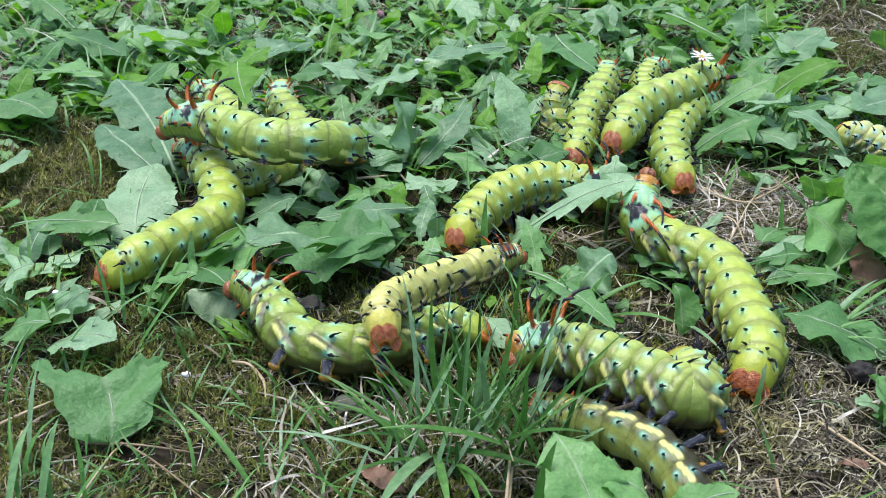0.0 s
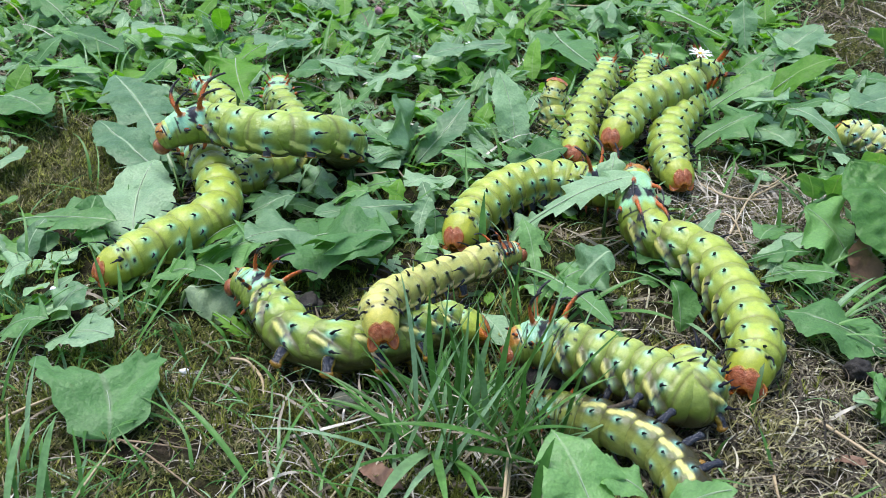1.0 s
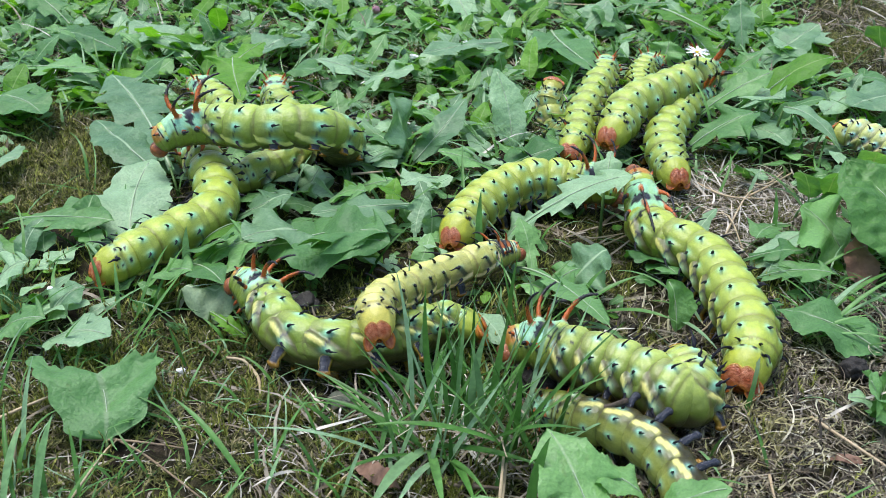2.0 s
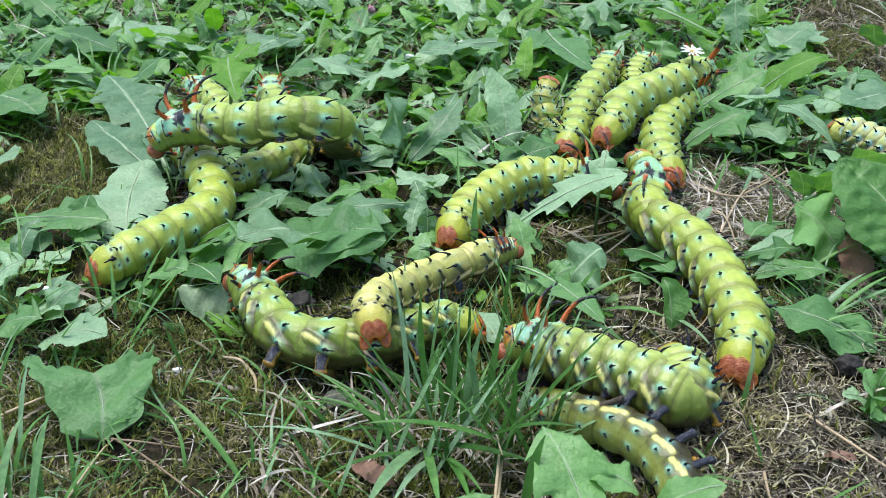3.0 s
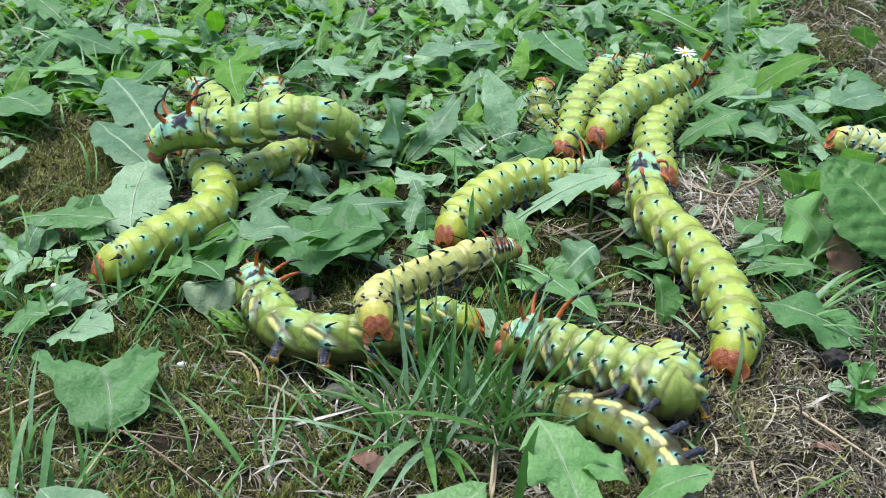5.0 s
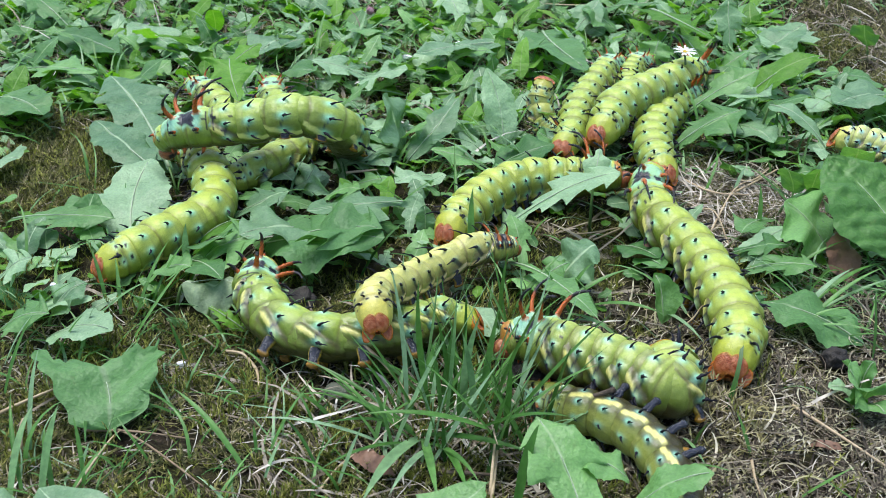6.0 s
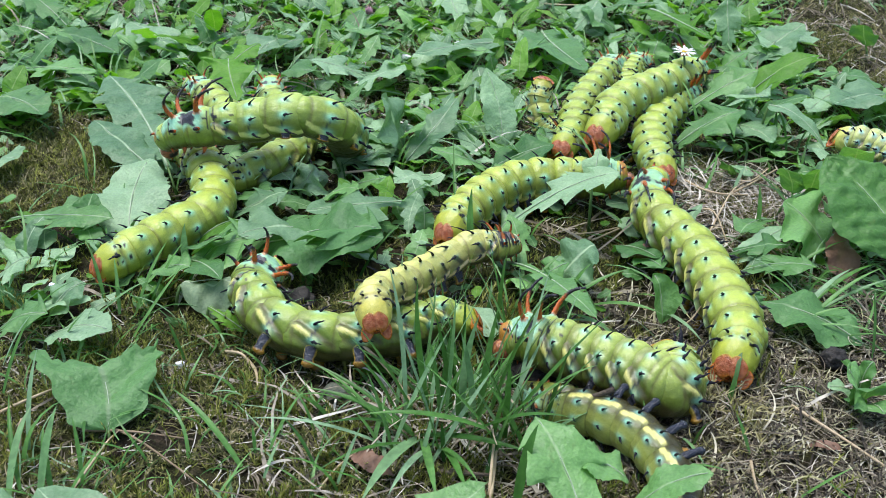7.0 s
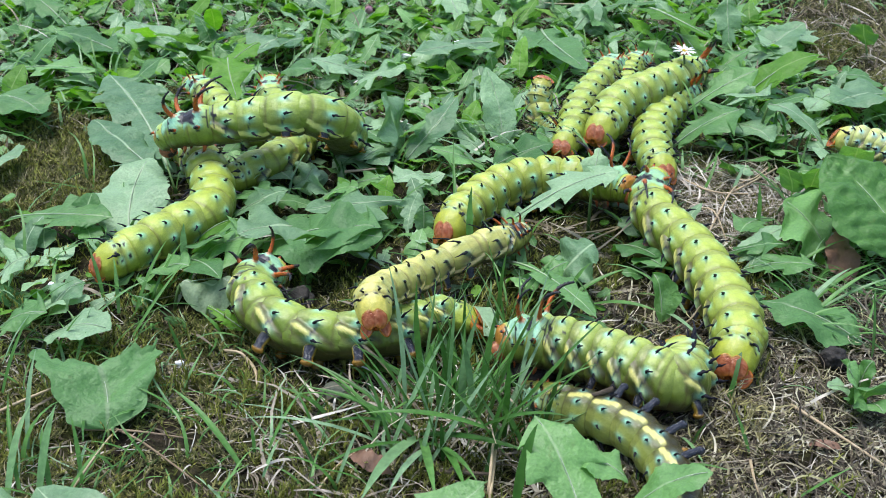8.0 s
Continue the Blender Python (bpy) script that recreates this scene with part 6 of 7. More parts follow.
# extras placed one by one
daisy((98.1, 115.3, 26.0), (98.3, 108.4, 0.0), 4.9)
daisy((8.6, 177.1, 8.0), (9.1, 187.4, 0.0), 3.2)
stem("straw", "long pale straw lying on bare soil", "straw", [(90.9, -88.9, 2.0), (98.6, -101.2, 2.5), (107.7, -114.2, 2.0)], 0.46, TANSTRAW, 0.7)
stem("straw", "broken tan straw lying on moss", "straw", [(-90.5, -99.0, 2.0), (-77.0, -100.9, 3.0), (-61.9, -102.8, 2.0)], 0.40, BROWNSTRAW)
stem("straw", "bent tan straw lying on moss", "straw", [(-85.4, -96.7, 2.0), (-73.1, -105.8, 3.0), (-53.4, -123.3, 2.0)], 0.38, BROWNSTRAW)
stem("straw", "short dry straw on moss", "straw", [(-86.8, -122.4, 2.0), (-82.0, -108.3, 5.0), (-80.8, -100.3, 3.0)], 0.31, TANSTRAW)
stem("twig", "thin grey twig resting against a caterpillar", "twig", [(23.1, -93.5, 8.0), (30.6, -97.2, 10.0), (37.2, -99.8, 13.0), (42.1, -101.1, 16.0)], 0.5, TWIG, 1.5)
stem("straw", "dry stem arching by a dark proleg", "straw", [(-32.7, -65.7, 4.0), (-25.1, -72.8, 7.0), (-16.0, -72.1, 5.0), (-13.0, -71.8, 2.0)], 0.28, TANSTRAW)
stem("straw", "pale dry stem among grass", "straw", [(-21.7, -74.3, 12.0), (-14.0, -81.6, 8.0), (-5.7, -92.0, 2.0)], 0.50, TANSTRAW)
stem("straw", "pale dry stem among grass", "straw", [(11.3, -125.3, 2.0), (13.1, -111.7, 6.0), (12.4, -111.0, 8.0)], 0.50, TANSTRAW)
stem("straw", "dry reddish stem lying on soil", "straw", [(-3.3, -114.9, 2.0), (6.2, -116.3, 2.5), (13.0, -116.3, 2.0)], 0.7, TWIG)
stem("straw", "thin straw leaning over moss", "straw", [(-29.6, -123.3, 2.0), (-25.0, -114.4, 3.0), (-20.1, -106.8, 2.0)], 0.31, TANSTRAW)
stem("straw", "dry stem hooked across soil", "straw", [(66.7, -53.5, 2.0), (71.1, -53.7, 6.0), (74.1, -52.5, 10.0), (76.0, -56.2, 11.0)], 0.31, TANSTRAW)
stem("straw", "dry stem lying in the clearing", "straw", [(88.2, 4.5, 2.0), (103.0, 34.4, 4.0), (115.5, 47.8, 2.0)], 0.37, TANSTRAW)
stem("straw", "pale broken stem in the clearing", "straw", [(85.6, 21.0, 3.0), (92.4, 17.0, 4.0), (93.1, -3.2, 2.0)], 0.37, TANSTRAW)
stem("straw", "thick pale stem in the clearing", "straw", [(103.6, 45.7, 3.0), (110.6, 41.3, 4.0), (121.4, 55.3, 3.0)], 0.43, TANSTRAW)
stem("straw", "thin stem behind the horns", "straw", [(42.3, 4.5, 2.0), (51.3, 2.8, 4.0), (64.0, 11.7, 2.0)], 0.31, TANSTRAW)
stem("straw", "pale straw among far leaves", "straw", [(52.5, 246.0, 6.0), (61.8, 237.6, 8.0), (75.1, 240.9, 7.0)], 0.50, TANSTRAW)
stem("straw", "pale curled root on moss", "straw", [(-61.4, -63.6, 2.0), (-55.1, -67.9, 4.0), (-52.3, -71.9, 3.0), (-52.6, -75.2, 2.0)], 0.43, TANSTRAW)
stem("creeping_stem", "pale green creeping runner between leaves", "stem", [(-2.1, 120.2, 6.0), (6.1, 117.6, 8.0), (13.3, 126.1, 8.0)], 0.6, STALK, 0.9)
crumb("dropping", "dark crumbly caterpillar dropping on soil", "dropping", (22.9, -77.0, 4.0), (6, 5, 4.5), DARKLUMP, 3)
crumb("dropping", "black dropping beside a leaf", "dropping", (107.8, -69.2, 3.0), (3.5, 3.2, 3), DARKLUMP, 7)
crumb("soil_clod", "grey-green soil clod in the moss", "clod", (-27.6, -82.7, 1.5), (4.2, 3.4, 2.4), GREYLUMP, 9)
crumb("soil_clod", "dark soil clod behind horns", "clod", (-43.1, -36.5, 2.0), (5, 5, 3), DARKLUMP, 12)
crumb("pebble", "small white pebble on withered moss", "pebble", (61.4, -114.9, 2.0), (1.6, 1.2, 1.0), PETAL, 15)
withered_leaf((90.7, -103.8, 1.0), (98.3, -108.1, 2.0), 2.2)
withered_leaf((123.8, -28.2, 3.0), (126.4, -12.1, 12.0), 12.0)
withered_leaf((-23.0, -105.6, 1.0), (-11.3, -118.5, 3.0), 5.0)
withered_leaf((62.0, -14.3, 2.0), (72.0, -6.8, 4.0), 8.0)
stem("straw", "long brown stem leaning on a torn leaf", "straw", [(-113.6, -93.3, 3.0), (-107.5, -89.1, 4.0), (-99.6, -85.9, 6.0)], 0.5, TANSTRAW, 0.6)
stem("straw", "pale forked root on moss", "straw", [(-53.7, -67.7, 2.0), (-50.3, -74.5, 3.0), (-48.8, -80.9, 2.0)], 0.55, TANSTRAW, 0.6)
stem("straw", "white papery straw among grass sprouts", "straw", [(-103.8, -108.0, 3.0), (-103.8, -105.2, 6.0), (-102.9, -103.5, 9.0)], 0.9, TANSTRAW, 0.6)
stem("straw", "reddish dead stem lying on soil", "straw", [(-3.2, -116.3, 2.0), (2.2, -114.9, 2.0), (6.3, -114.9, 2.0)], 0.6, TWIG, 0.6)
stem("straw", "pale upright stem in front of grass", "straw", [(11.1, -123.3, 2.0), (11.8, -118.0, 6.0), (12.5, -112.3, 9.0)], 0.5, TANSTRAW, 0.6)
stem("straw", "thin pale stem lying by a tail", "straw", [(63.7, 10.6, 3.0), (49.1, -1.2, 3.0)], 0.4, TANSTRAW, 0.6)
stem("straw", "pale stem in the clearing", "straw", [(86.2, 45.7, 3.0), (94.6, 32.1, 4.0), (107.6, 31.9, 3.0)], 0.45, TANSTRAW, 0.6)
stem("straw", "bent pale stem in the clearing", "straw", [(103.1, 34.1, 3.0), (112.6, 41.3, 4.0), (122.8, 52.9, 3.0)], 0.45, TANSTRAW, 0.6)
stem("straw", "thin straw standing in withered moss", "straw", [(75.1, -111.1, 2.0), (74.0, -118.5, 3.0), (74.2, -123.3, 2.0)], 0.4, TANSTRAW, 0.6)
crumb("clover_flower", "small faded pink clover flower among weeds", "flower", (-36.2, 225.1, 9.0), (1.9, 1.9, 1.7), PINK, 21)
crumb("husk", "tiny white papery husk on moss", "husk", (-71.7, -69.9, 2.0), (1.2, 0.9, 0.7), PETAL, 22)
crumb("husk", "white papery husk among weeds", "husk", (-16.4, 165.9, 6.0), (2.2, 1.4, 1.0), PETAL, 23)
crumb("husk", "small white husk on a leaf", "husk", (-115.5, -37.6, 8.0), (0.8, 0.7, 0.5), PETAL, 24)
crumb("husk", "tiny white husk between leaves", "husk", (77.8, 41.0, 3.0), (0.9, 0.8, 0.6), PETAL, 25)
crumb("dropping", "dark crumbly dropping under a caterpillar", "dropping", (23.6, -77.3, 4.0), (6, 5, 5), DARKLUMP, 26)
stem("straw", "short bleached straw between leaves", "straw", [(-34.6, 42.0, 7.0), (-29.2, 43.0, 7.0), (-23.6, 44.4, 7.0)], 0.55, TANSTRAW, 0.6)
stem("straw", "white straw lying by a tail", "straw", [(-51.1, -3.0, 5.0), (-45.6, -11.6, 5.0), (-40.1, -13.1, 5.0)], 0.5, TANSTRAW, 0.6)
# end of the extras


# ---- the caterpillars and their crawling ----
def motions():
    # spines, head to tail, in millimetres
    crawl(caterpillar(7.6, "olive_green", "plump yellow-green spiny caterpillar with an orange tail plate on dandelion leaves", 1.0, 99, "a5"), 7.6, (6, 6), (0.85, 1.1, 1),
        (4, [(-99.6, 58.1, 12.0), (-88.4, 47.8, 11.0), (-79.1, 26.6, 10.0), (-76.5, 5.3, 10.0), (-86.8, -9.5, 10.0), (-97.6, -24.1, 10.0), (-107.9, -31.6, 8.0)]),
    )
    crawl(caterpillar(7.8, "light", "fat green spiny caterpillar with curved orange horns arching over others", 0.45, 99, "a5"), 7.8, (2, 6), (1, 1.15, 0.9),
        (0, [(-102.9, 50.3, 22.0), (-93.0, 47.4, 26.0), (-79.8, 40.1, 27.0), (-62.7, 28.2, 27.0), (-47.0, 28.3, 26.5), (-39.5, 36.1, 22.5), (-38.3, 47.2, 17.0), (-39.1, 57.9, 9.0), (-42.8, 67.2, 7.0), (-48.6, 74.4, 7.0)]),
        (1.5, [(-99.1, 31.2, 22.0), (-92.6, 33.9, 26.0), (-82.1, 38.9, 27.0), (-65.6, 31.8, 28.0), (-51.3, 29.6, 28.5), (-41.9, 35.7, 24.5), (-37.7, 44.3, 18.0), (-38.7, 57.3, 9.0), (-42.4, 66.5, 7.0), (-48.2, 73.7, 7.0)]),
        (3.5, [(-101.1, 38.1, 18.0), (-94.6, 39.1, 24.0), (-83.1, 37.0, 27.0), (-67.0, 34.8, 28.5), (-51.8, 35.1, 31.3), (-39.6, 37.4, 29.0), (-35.9, 47.9, 19.0), (-37.9, 65.5, 9.0), (-43.9, 75.3, 7.0), (-50.0, 83.0, 7.0)]),
        (4.5, [(-101.9, 34.0, 18.0), (-95.5, 34.9, 24.0), (-84.5, 35.3, 27.0), (-68.9, 35.4, 27.5), (-51.7, 35.9, 31.3), (-39.4, 38.0, 28.0), (-34.4, 46.2, 19.0), (-36.3, 63.7, 9.0), (-42.2, 73.4, 7.0), (-48.2, 81.0, 7.0)]),
        (6.5, [(-96.3, 37.6, 18.0), (-93.3, 36.1, 24.0), (-82.1, 35.0, 27.0), (-66.6, 36.7, 28.5), (-51.2, 35.4, 31.3), (-39.0, 37.6, 28.0), (-34.3, 47.3, 19.0), (-36.2, 64.9, 9.0), (-42.1, 74.6, 7.0), (-48.2, 82.3, 7.0)]),
        (8, [(-96.6, 38.1, 18.0), (-92.9, 36.1, 24.0), (-81.8, 35.5, 27.0), (-66.3, 37.2, 28.5), (-50.9, 36.0, 31.3), (-38.8, 39.2, 28.0), (-34.7, 48.9, 19.0), (-36.6, 66.6, 9.0), (-42.6, 76.4, 7.0), (-48.7, 84.1, 7.0)]),
    )
    crawl(caterpillar(7.0, "green", "green spiny caterpillar lying beneath a larger one", horned=0.62), 7.0, (0, 0), (1, 1, 1),
        (4, [(-105.5, 120.2, 11.0), (-94.4, 106.3, 10.0), (-81.1, 84.0, 9.0), (-69.8, 73.1, 8.0), (-61.4, 74.3, 7.0), (-53.2, 78.6, 7.0), (-46.2, 85.4, 6.0)]),
    )
    crawl(caterpillar(7.0, "green", "green spiny caterpillar squeezed beneath a larger one", horned=0.62), 7.0, (0, 0), (1, 1, 1),
        (4, [(-69.9, 122.8, 11.0), (-69.2, 106.3, 10.0), (-61.7, 86.8, 9.0), (-53.7, 64.9, 9.0), (-57.9, 47.6, 10.0), (-66.1, 40.1, 9.0), (-73.3, 34.3, 8.0), (-80.7, 30.5, 7.0)]),
    )
    crawl(caterpillar(7.1, "light", "light green caterpillar with long red-orange horns and dark prolegs", 1.02), 7.1, (30, 50), (0.9, 1.5, 0.85),
        (0, [(-63.3, -43.4, 14.0), (-58.0, -44.9, 14.0), (-50.8, -52.1, 12.0), (-43.2, -64.6, 10.0), (-30.6, -69.9, 10.0), (-17.4, -67.1, 10.0), (-2.5, -58.7, 10.0), (9.0, -60.4, 9.0)]),
        (1.5, [(-61.8, -44.0, 14.0), (-56.8, -45.5, 14.0), (-50.4, -52.7, 12.0), (-42.8, -64.5, 10.0), (-30.3, -69.8, 10.0), (-16.3, -67.1, 10.0), (-2.1, -59.2, 10.0), (9.0, -60.4, 9.0)]),
        (3.5, [(-60.5, -41.4, 14.0), (-56.6, -43.7, 14.0), (-51.4, -52.3, 12.0), (-43.2, -64.8, 10.0), (-30.0, -69.5, 10.0), (-14.8, -66.8, 10.0), (-0.9, -59.6, 10.0), (10.2, -60.1, 9.0)]),
        (4.5, [(-59.1, -41.7, 14.0), (-55.9, -44.6, 14.0), (-51.2, -52.6, 12.0), (-42.9, -65.0, 10.0), (-29.8, -69.8, 10.0), (-14.6, -67.0, 10.0), (-0.7, -59.8, 10.0), (10.4, -60.3, 9.0)]),
        (6.5, [(-49.4, -35.5, 11.0), (-52.7, -41.3, 14.0), (-53.9, -49.4, 13.0), (-47.0, -61.8, 11.0), (-33.4, -68.8, 10.0), (-14.2, -67.4, 10.0), (-0.4, -60.0, 10.0), (10.6, -61.1, 9.0)]),
        (8, [(-47.1, -35.9, 10.0), (-51.8, -42.1, 14.0), (-54.1, -49.3, 13.0), (-47.4, -61.1, 11.0), (-33.6, -68.3, 10.0), (-14.0, -67.3, 10.0), (-0.1, -59.8, 10.0), (10.9, -61.2, 9.0)]),
    )
    crawl(caterpillar(5.4, "cream", "pale cream-yellow caterpillar with black spines and a brick-red tail", 1.0, 99, "a4", 20, 0.8, 1.15), 5.4, (-24, -8), (0.6, 1.35, 0.85),
        (0, [(20.4, -17.5, 10.0), (15.2, -19.3, 10.0), (5.7, -27.9, 11.0), (-4.2, -36.3, 12.0), (-12.9, -55.9, 19.0), (-18.9, -69.6, 23.0), (-17.4, -81.1, 20.0)]),
        (1.5, [(21.0, -18.2, 10.0), (15.5, -20.0, 10.0), (6.0, -28.0, 11.0), (-3.9, -37.0, 12.0), (-12.8, -56.5, 19.0), (-18.9, -70.2, 23.0), (-17.4, -81.7, 20.0)]),
        (3.5, [(22.8, -17.2, 10.0), (17.5, -17.9, 10.0), (5.9, -27.8, 11.0), (-4.3, -37.0, 12.0), (-12.8, -56.8, 19.0), (-18.6, -70.3, 23.0), (-17.2, -81.8, 20.0)]),
        (4.5, [(23.0, -18.3, 10.0), (17.6, -20.1, 10.0), (7.0, -27.8, 11.0), (-3.7, -37.3, 12.0), (-12.0, -56.5, 19.0), (-18.1, -70.2, 23.0), (-16.7, -81.6, 20.0)]),
        (6.5, [(22.7, -18.2, 10.0), (16.9, -22.2, 12.0), (7.8, -25.4, 13.0), (-2.1, -34.9, 12.0), (-11.0, -56.4, 19.0), (-18.0, -69.4, 23.0), (-16.5, -81.1, 20.0)]),
        (8, [(26.7, -8.0, 10.0), (20.9, -16.2, 11.0), (10.5, -24.1, 12.0), (-1.8, -34.7, 12.0), (-10.8, -55.9, 19.0), (-17.7, -69.3, 23.0), (-16.3, -80.9, 20.0)]),
    )
    crawl(caterpillar(7.8, "yellow_green", "yellow-green spiny caterpillar with its head under a dandelion leaf", 1.0, 99, "a5"), 7.8, (-8, -8), (0.85, 1.1, 1),
        (0, [(56.7, 23.4, 8.0), (50.0, 23.6, 10.0), (40.3, 30.9, 10.0), (26.8, 30.8, 10.0), (15.0, 21.1, 10.0), (5.9, 5.5, 10.0), (-0.6, -7.5, 8.0)]),
        (1.5, [(56.9, 22.5, 8.0), (50.4, 24.8, 10.0), (40.4, 29.4, 10.0), (27.1, 30.2, 10.0), (15.2, 20.2, 10.0), (6.0, 4.7, 10.0), (-0.3, -9.4, 8.0)]),
        (3.5, [(58.5, 27.1, 9.0), (52.2, 28.8, 11.0), (42.2, 30.9, 10.0), (27.5, 30.9, 10.0), (15.7, 19.8, 10.0), (6.4, 3.9, 10.0), (0.1, -9.8, 8.0)]),
        (4.5, [(58.5, 25.8, 10.0), (52.4, 29.1, 11.0), (42.4, 30.3, 10.0), (27.6, 29.4, 10.0), (15.8, 18.4, 10.0), (6.6, 2.7, 10.0), (-0.0, -10.2, 8.0)]),
        (6.5, [(63.7, 28.1, 13.0), (55.0, 28.4, 12.0), (43.6, 29.9, 10.0), (27.8, 28.1, 10.0), (16.1, 18.0, 10.0), (6.5, 2.3, 10.0), (-0.1, -10.1, 8.0)]),
        (8, [(64.0, 12.5, 13.0), (56.1, 19.9, 13.0), (43.8, 30.1, 10.0), (28.1, 28.3, 10.0), (16.4, 18.2, 10.0), (6.4, 2.1, 10.0), (-0.2, -10.3, 8.0)]),
    )
    crawl(caterpillar(7.9, "olive_green", "long yellow-green caterpillar with orange horns crawling over moss", laid=44, horned=0.86, neck=0.92), 7.9, (22, -4), (1.2, 1.05, 1),
        (0, [(61.2, 8.9, 25.0), (59.2, 4.4, 20.0), (57.6, -3.0, 15.0), (62.9, -8.8, 11.0), (77.2, -23.9, 10.0), (79.5, -47.8, 10.0), (79.6, -69.0, 10.0), (72.6, -83.4, 6.5)]),
        (1, [(58.5, 17.3, 22.0), (57.9, 7.6, 19.0), (57.5, -3.0, 15.0), (62.3, -9.3, 11.0), (75.4, -22.9, 10.0), (79.8, -47.8, 10.0), (79.6, -68.9, 10.0), (72.2, -84.1, 6.5)]),
        (1.5, [(58.8, 14.8, 22.0), (58.7, 8.5, 19.0), (59.1, 0.1, 15.0), (62.3, -8.5, 11.0), (75.7, -22.2, 10.0), (79.9, -46.3, 10.0), (79.9, -68.2, 10.0), (72.5, -84.0, 6.5)]),
        (2.8, [(63.6, 32.7, 17.0), (65.6, 25.0, 16.0), (66.4, 17.5, 13.0), (64.2, 1.2, 11.0), (76.0, -18.2, 10.0), (80.0, -42.3, 10.0), (79.9, -66.4, 10.0), (72.4, -82.2, 6.5)]),
        (3.5, [(65.2, 43.4, 16.0), (67.8, 32.8, 16.0), (69.2, 24.6, 13.0), (67.9, 4.8, 11.0), (76.2, -16.1, 10.0), (80.0, -40.2, 10.0), (79.9, -65.4, 10.0), (72.4, -81.3, 6.5)]),
        (4.5, [(67.1, 44.0, 15.0), (68.5, 31.7, 15.0), (68.2, 19.7, 13.0), (69.0, 0.7, 11.0), (76.5, -18.3, 10.0), (81.1, -42.1, 10.0), (80.5, -65.6, 10.0), (73.1, -80.9, 6.5)]),
        (6.5, [(75.2, 29.3, 12.0), (71.4, 21.8, 13.0), (68.0, 13.1, 12.0), (70.1, -4.4, 11.0), (77.2, -21.1, 10.0), (80.6, -46.2, 10.0), (80.8, -68.4, 10.0), (74.2, -84.3, 6.5)]),
        (8, [(76.0, 29.8, 11.0), (72.2, 22.3, 12.0), (68.3, 11.2, 12.0), (70.4, -5.3, 11.0), (77.6, -23.4, 10.0), (81.0, -48.2, 10.0), (80.9, -68.7, 10.0), (74.3, -84.5, 6.5)]),
    )
    crawl(caterpillar(7.5, "green", "yellow-green caterpillar with an orange tail crawling beneath another", 1.0, 99, "a5"), 7.5, (0, 0), (0.9, 1.1, 1),
        (4, [(106.1, 119.6, 8.0), (95.7, 107.0, 8.0), (86.7, 88.5, 9.0), (78.9, 67.9, 10.0), (76.7, 47.6, 10.0), (79.0, 30.9, 9.0)]),
    )
    crawl(caterpillar(8.1, "green", "green caterpillar draped over another, with a brick-red tail plate", 1.0, 99, "a5"), 8.1, (0, 0), (0.8, 1.2, 1),
        (4, [(110.4, 139.0, 10.0), (96.5, 114.9, 14.0), (78.8, 92.2, 17.0), (66.4, 78.8, 17.0), (61.4, 67.0, 15.0), (54.6, 56.4, 13.0)]),
    )
    crawl(caterpillar(6.7, "green", "slender green caterpillar with turquoise and black neck markings", horned=0.62), 6.7, (0, 0), (0.85, 1.1, 1),
        (0, [(65.7, 148.6, 10.0), (63.2, 133.5, 10.0), (55.7, 107.9, 10.0), (49.1, 87.3, 10.0), (46.4, 68.4, 10.0), (40.5, 50.5, 9.0)]),
        (1.5, [(65.9, 148.9, 10.0), (63.7, 133.8, 10.0), (56.2, 108.2, 10.0), (49.3, 86.0, 10.0), (46.4, 67.1, 10.0), (41.0, 50.4, 9.0)]),
        (3.5, [(75.7, 154.6, 10.0), (68.5, 140.3, 10.0), (59.9, 115.5, 10.0), (52.4, 92.3, 10.0), (48.1, 71.5, 10.0), (41.5, 54.0, 9.0)]),
        (4.5, [(77.8, 150.5, 10.0), (69.0, 139.2, 10.0), (60.0, 114.6, 10.0), (52.5, 91.5, 10.0), (48.2, 69.7, 10.0), (41.7, 53.4, 9.0)]),
        (6.5, [(81.0, 146.9, 10.0), (72.9, 141.2, 10.0), (61.4, 114.6, 10.0), (53.1, 90.3, 10.0), (48.3, 68.1, 10.0), (41.6, 51.9, 9.0)]),
        (8, [(81.9, 145.6, 10.0), (73.8, 140.0, 10.0), (62.4, 114.7, 10.0), (53.8, 90.5, 10.0), (48.6, 68.3, 10.0), (41.8, 51.6, 9.0)]),
    )
    crawl(caterpillar(6.4, "green", "green caterpillar half hidden among dandelion leaves", horned=0.62), 6.4, (0, 0), (1, 1, 1),
        (4, [(91.8, 153.1, 9.0), (84.2, 146.5, 8.0), (79.5, 134.6, 6.0), (78.6, 117.6, 5.0), (79.1, 102.3, 5.0)]),
    )
    crawl(caterpillar(5.6, "ochre", "small ochre-green caterpillar with its orange tail raised"), 5.6, (0, 0), (0.5, 0.6, 1.6),
        (4, [(48.5, 70.2, 6.0), (44.7, 75.5, 6.0), (41.2, 80.8, 7.0), (38.8, 86.1, 10.0), (38.1, 90.2, 14.0), (38.9, 92.5, 19.0), (40.7, 96.9, 22.0)]),
    )
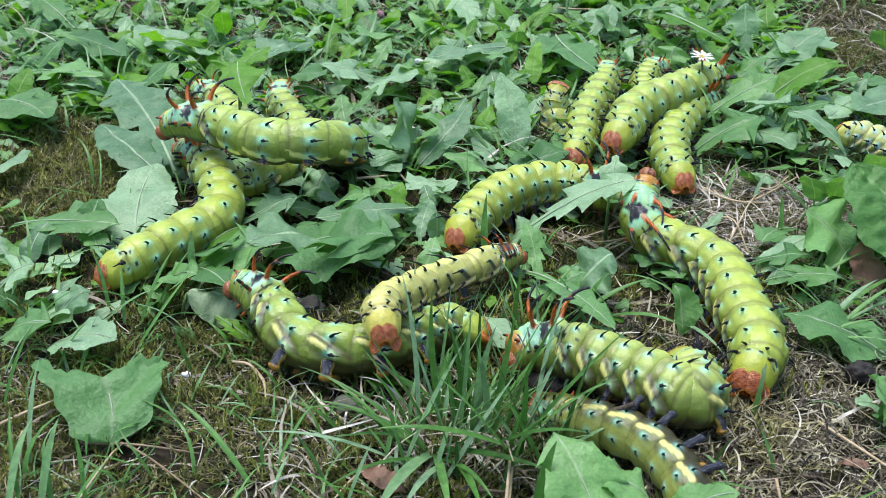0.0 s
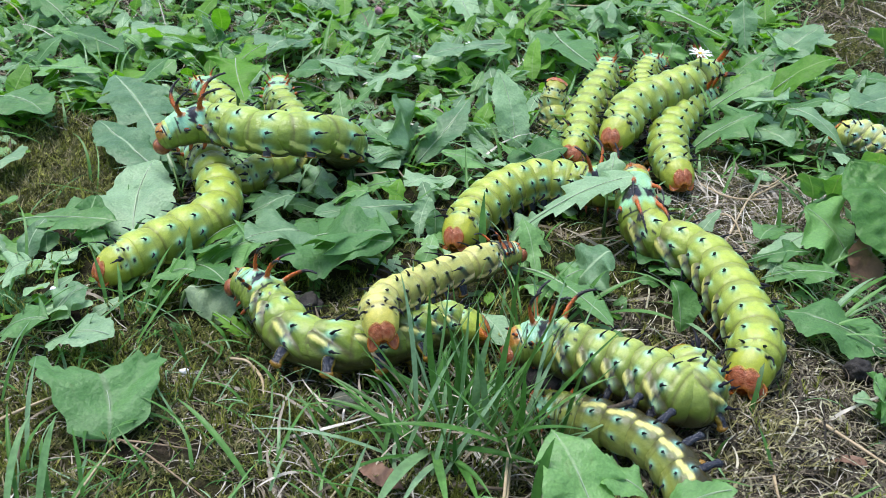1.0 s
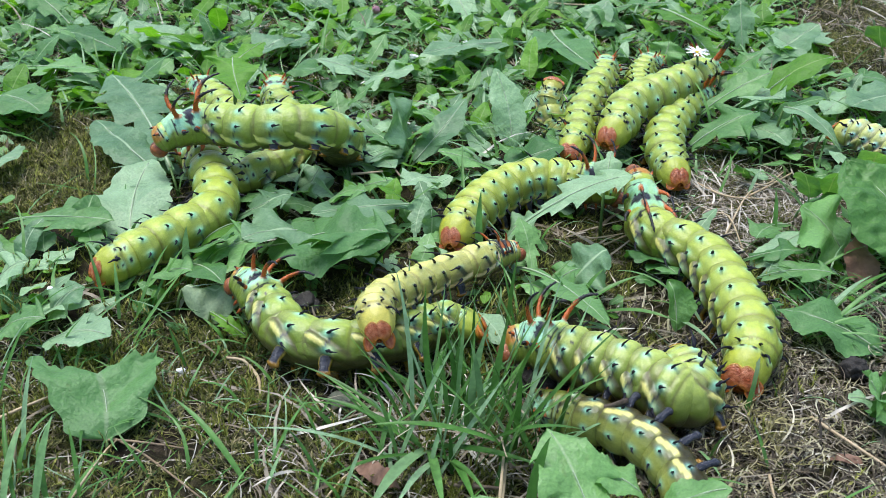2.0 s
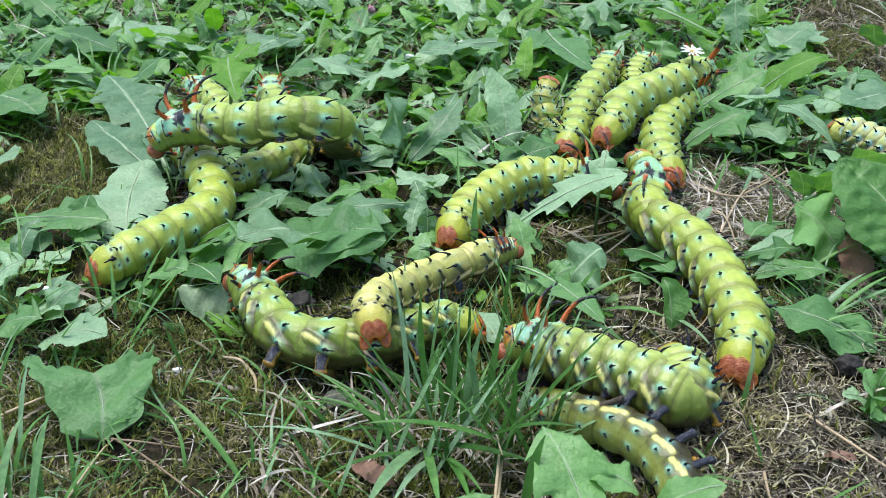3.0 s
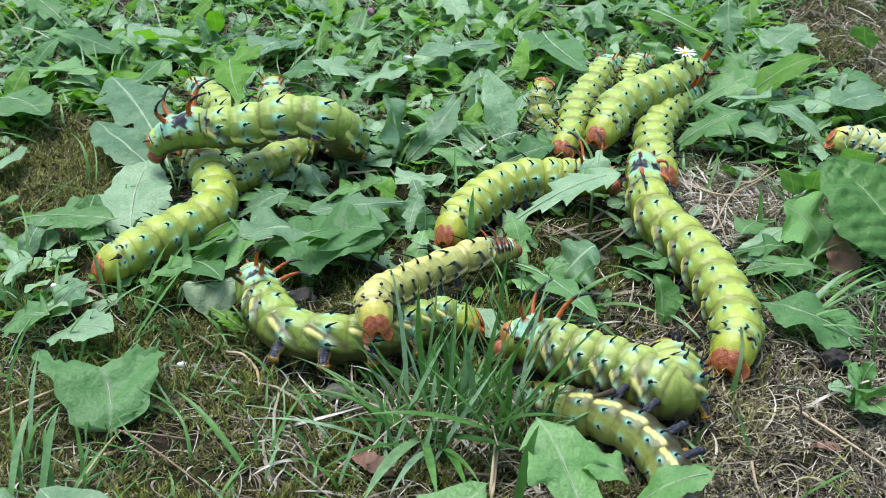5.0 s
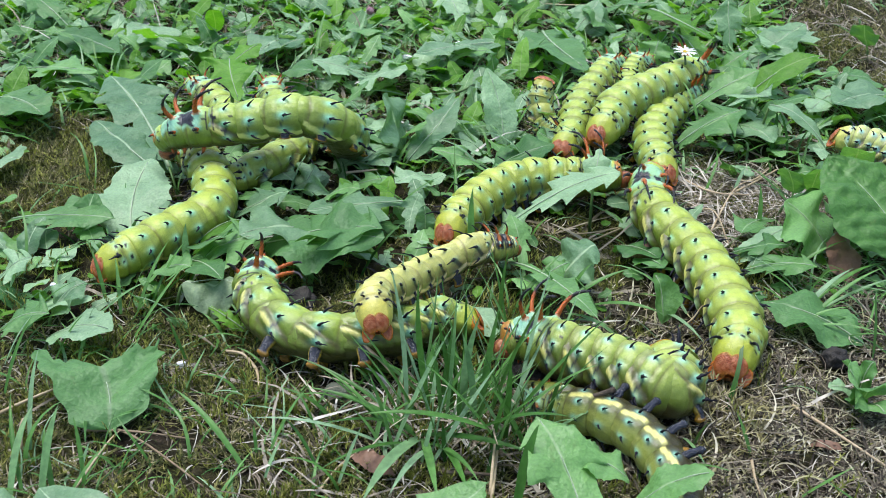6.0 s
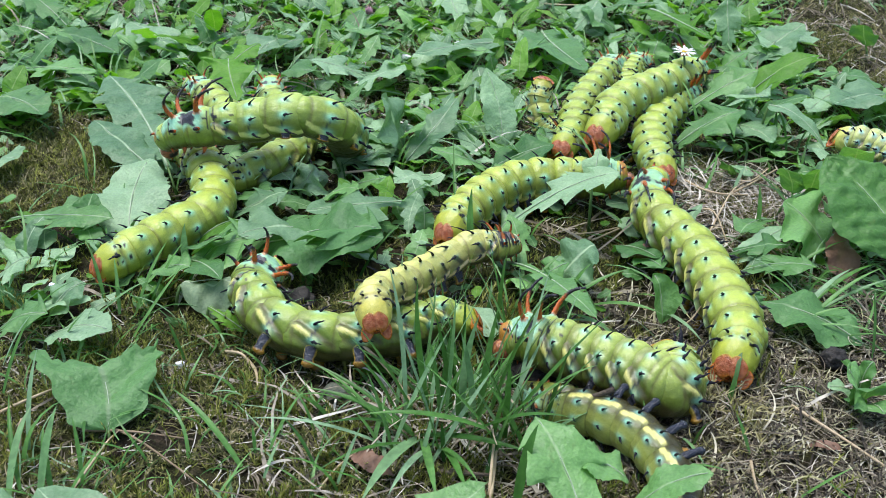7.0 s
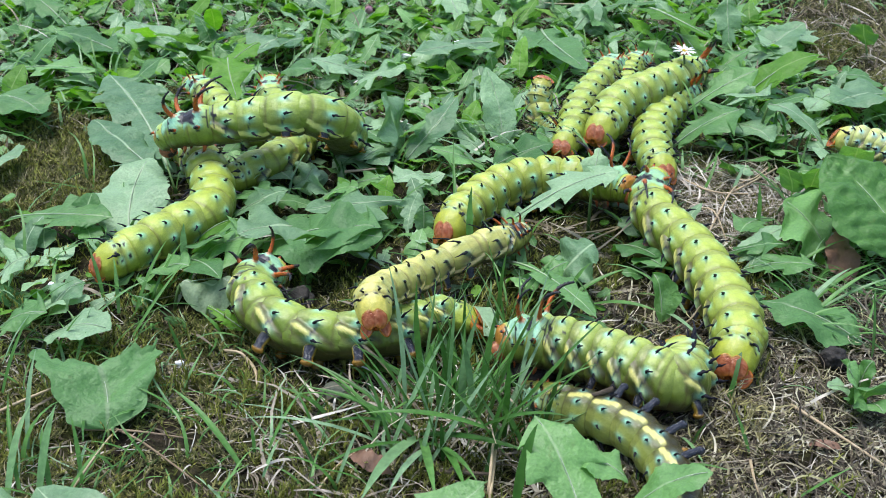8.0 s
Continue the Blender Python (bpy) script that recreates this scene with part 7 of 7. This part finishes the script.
    crawl(caterpillar(6.6, "pale", "pale green caterpillar at the edge of the weeds"), 6.6, (0, 0), (1, 1, 1),
        (0, [(181.9, 37.8, 9.0), (166.8, 44.7, 10.0), (160.2, 54.3, 10.0), (154.8, 62.9, 11.0), (148.3, 68.8, 12.0), (142.4, 74.1, 12.0)]),
        (1.5, [(181.0, 34.5, 9.0), (165.9, 41.4, 10.0), (160.2, 53.1, 10.0), (154.4, 60.7, 11.0), (148.1, 67.1, 12.0), (142.4, 72.3, 12.0)]),
        (3.5, [(181.3, 33.8, 9.0), (167.9, 41.0, 10.0), (161.5, 50.7, 10.0), (155.6, 59.6, 11.0), (149.2, 66.8, 12.0), (142.9, 70.5, 12.0)]),
        (4.5, [(183.0, 30.1, 9.0), (169.0, 37.2, 10.0), (163.0, 46.7, 10.0), (157.1, 55.4, 11.0), (150.3, 60.9, 12.0), (143.6, 63.0, 12.0)]),
        (6.5, [(184.4, 28.6, 9.0), (171.1, 35.6, 10.0), (165.5, 45.1, 10.0), (159.1, 53.8, 11.0), (152.0, 58.1, 12.0), (146.0, 62.3, 12.0)]),
        (8, [(184.3, 28.0, 9.0), (171.1, 35.0, 10.0), (165.5, 44.4, 10.0), (159.0, 53.0, 11.0), (152.0, 57.3, 12.0), (146.0, 61.5, 12.0)]),
    )
    crawl(caterpillar(8.3, "mint", "stout light green caterpillar with cream side stripes, curled tail", 0.75, 7), 8.3, (22, 22), (1.0, 1.0, 0.75),
        (0, [(13.7, -74.1, 11.0), (20.9, -71.1, 12.0), (30.4, -74.4, 12.5), (39.3, -80.0, 12.0), (47.1, -85.3, 12.0), (53.7, -92.0, 12.0), (58.1, -91.9, 11.0), (60.2, -84.4, 10.0), (59.4, -76.8, 9.0), (56.6, -72.8, 8.0)]),
        (1.5, [(14.1, -72.3, 11.0), (21.1, -71.1, 12.0), (29.9, -76.2, 12.5), (39.4, -81.2, 12.0), (47.3, -86.1, 12.0), (53.9, -93.1, 12.0), (58.2, -92.9, 11.0), (60.4, -84.9, 10.0), (59.6, -77.5, 9.0), (56.9, -73.3, 8.0)]),
        (3.5, [(14.9, -73.0, 11.0), (21.9, -72.9, 12.0), (29.8, -79.0, 12.5), (39.2, -83.7, 12.0), (47.4, -88.0, 12.0), (53.6, -94.4, 12.0), (58.0, -94.3, 11.0), (60.0, -86.7, 10.0), (59.7, -78.6, 9.0), (57.3, -73.4, 8.0)]),
        (4.5, [(15.1, -73.7, 11.0), (22.1, -73.1, 12.0), (29.9, -79.2, 12.5), (39.0, -83.9, 12.0), (47.3, -88.2, 12.0), (53.5, -94.6, 12.0), (57.9, -94.4, 11.0), (59.9, -86.9, 10.0), (59.6, -78.8, 9.0), (57.2, -73.6, 8.0)]),
        (6.5, [(15.7, -73.9, 11.0), (22.4, -72.7, 12.0), (30.2, -78.1, 12.5), (39.4, -82.8, 12.0), (47.5, -87.9, 12.0), (53.8, -93.8, 12.0), (57.2, -94.3, 11.0), (59.4, -86.8, 10.0), (59.2, -80.3, 9.0), (57.5, -75.5, 8.0)]),
        (8, [(14.6, -75.6, 11.0), (21.7, -74.1, 12.0), (30.5, -76.8, 12.5), (39.8, -81.0, 12.0), (47.9, -86.2, 12.0), (55.0, -91.9, 12.0), (59.6, -91.2, 11.0), (63.2, -84.9, 10.0), (63.6, -77.7, 9.0), (61.8, -73.6, 8.0)]),
    )
    crawl(caterpillar(5.8, "olive", "olive caterpillar lying on its side with dark prolegs showing", 1.25, 99, "a6", 30, 0.45), 5.8, (-103, -103), (0.8, 1.1, 1),
        (0, [(20.0, -84.3, 4.0), (24.1, -88.9, 5.0), (30.0, -94.9, 7.0), (36.6, -99.3, 8.0), (42.8, -104.7, 9.0), (47.7, -110.6, 9.0), (50.5, -116.7, 8.5), (52.1, -123.4, 8.0), (52.7, -131.3, 7.0), (52.7, -139.3, 6.0), (51.7, -148.7, 6.0)]),
        (3.5, [(20.9, -84.9, 4.0), (25.0, -89.5, 5.0), (30.9, -95.5, 7.0), (37.5, -99.9, 8.0), (43.7, -105.3, 9.0), (48.6, -111.2, 9.0), (51.4, -117.3, 8.5), (53.0, -124.0, 8.0), (53.6, -131.9, 7.0), (53.6, -139.9, 6.0), (52.6, -149.3, 6.0)]),
        (8, [(21.1, -85.6, 4.0), (25.2, -90.2, 5.0), (31.1, -96.2, 7.0), (37.7, -100.6, 8.0), (43.9, -106.0, 9.0), (48.8, -111.9, 9.0), (51.6, -118.0, 8.5), (53.2, -124.7, 8.0), (53.8, -132.6, 7.0), (53.8, -140.6, 6.0), (52.8, -150.0, 6.0)]),
    )


motions()
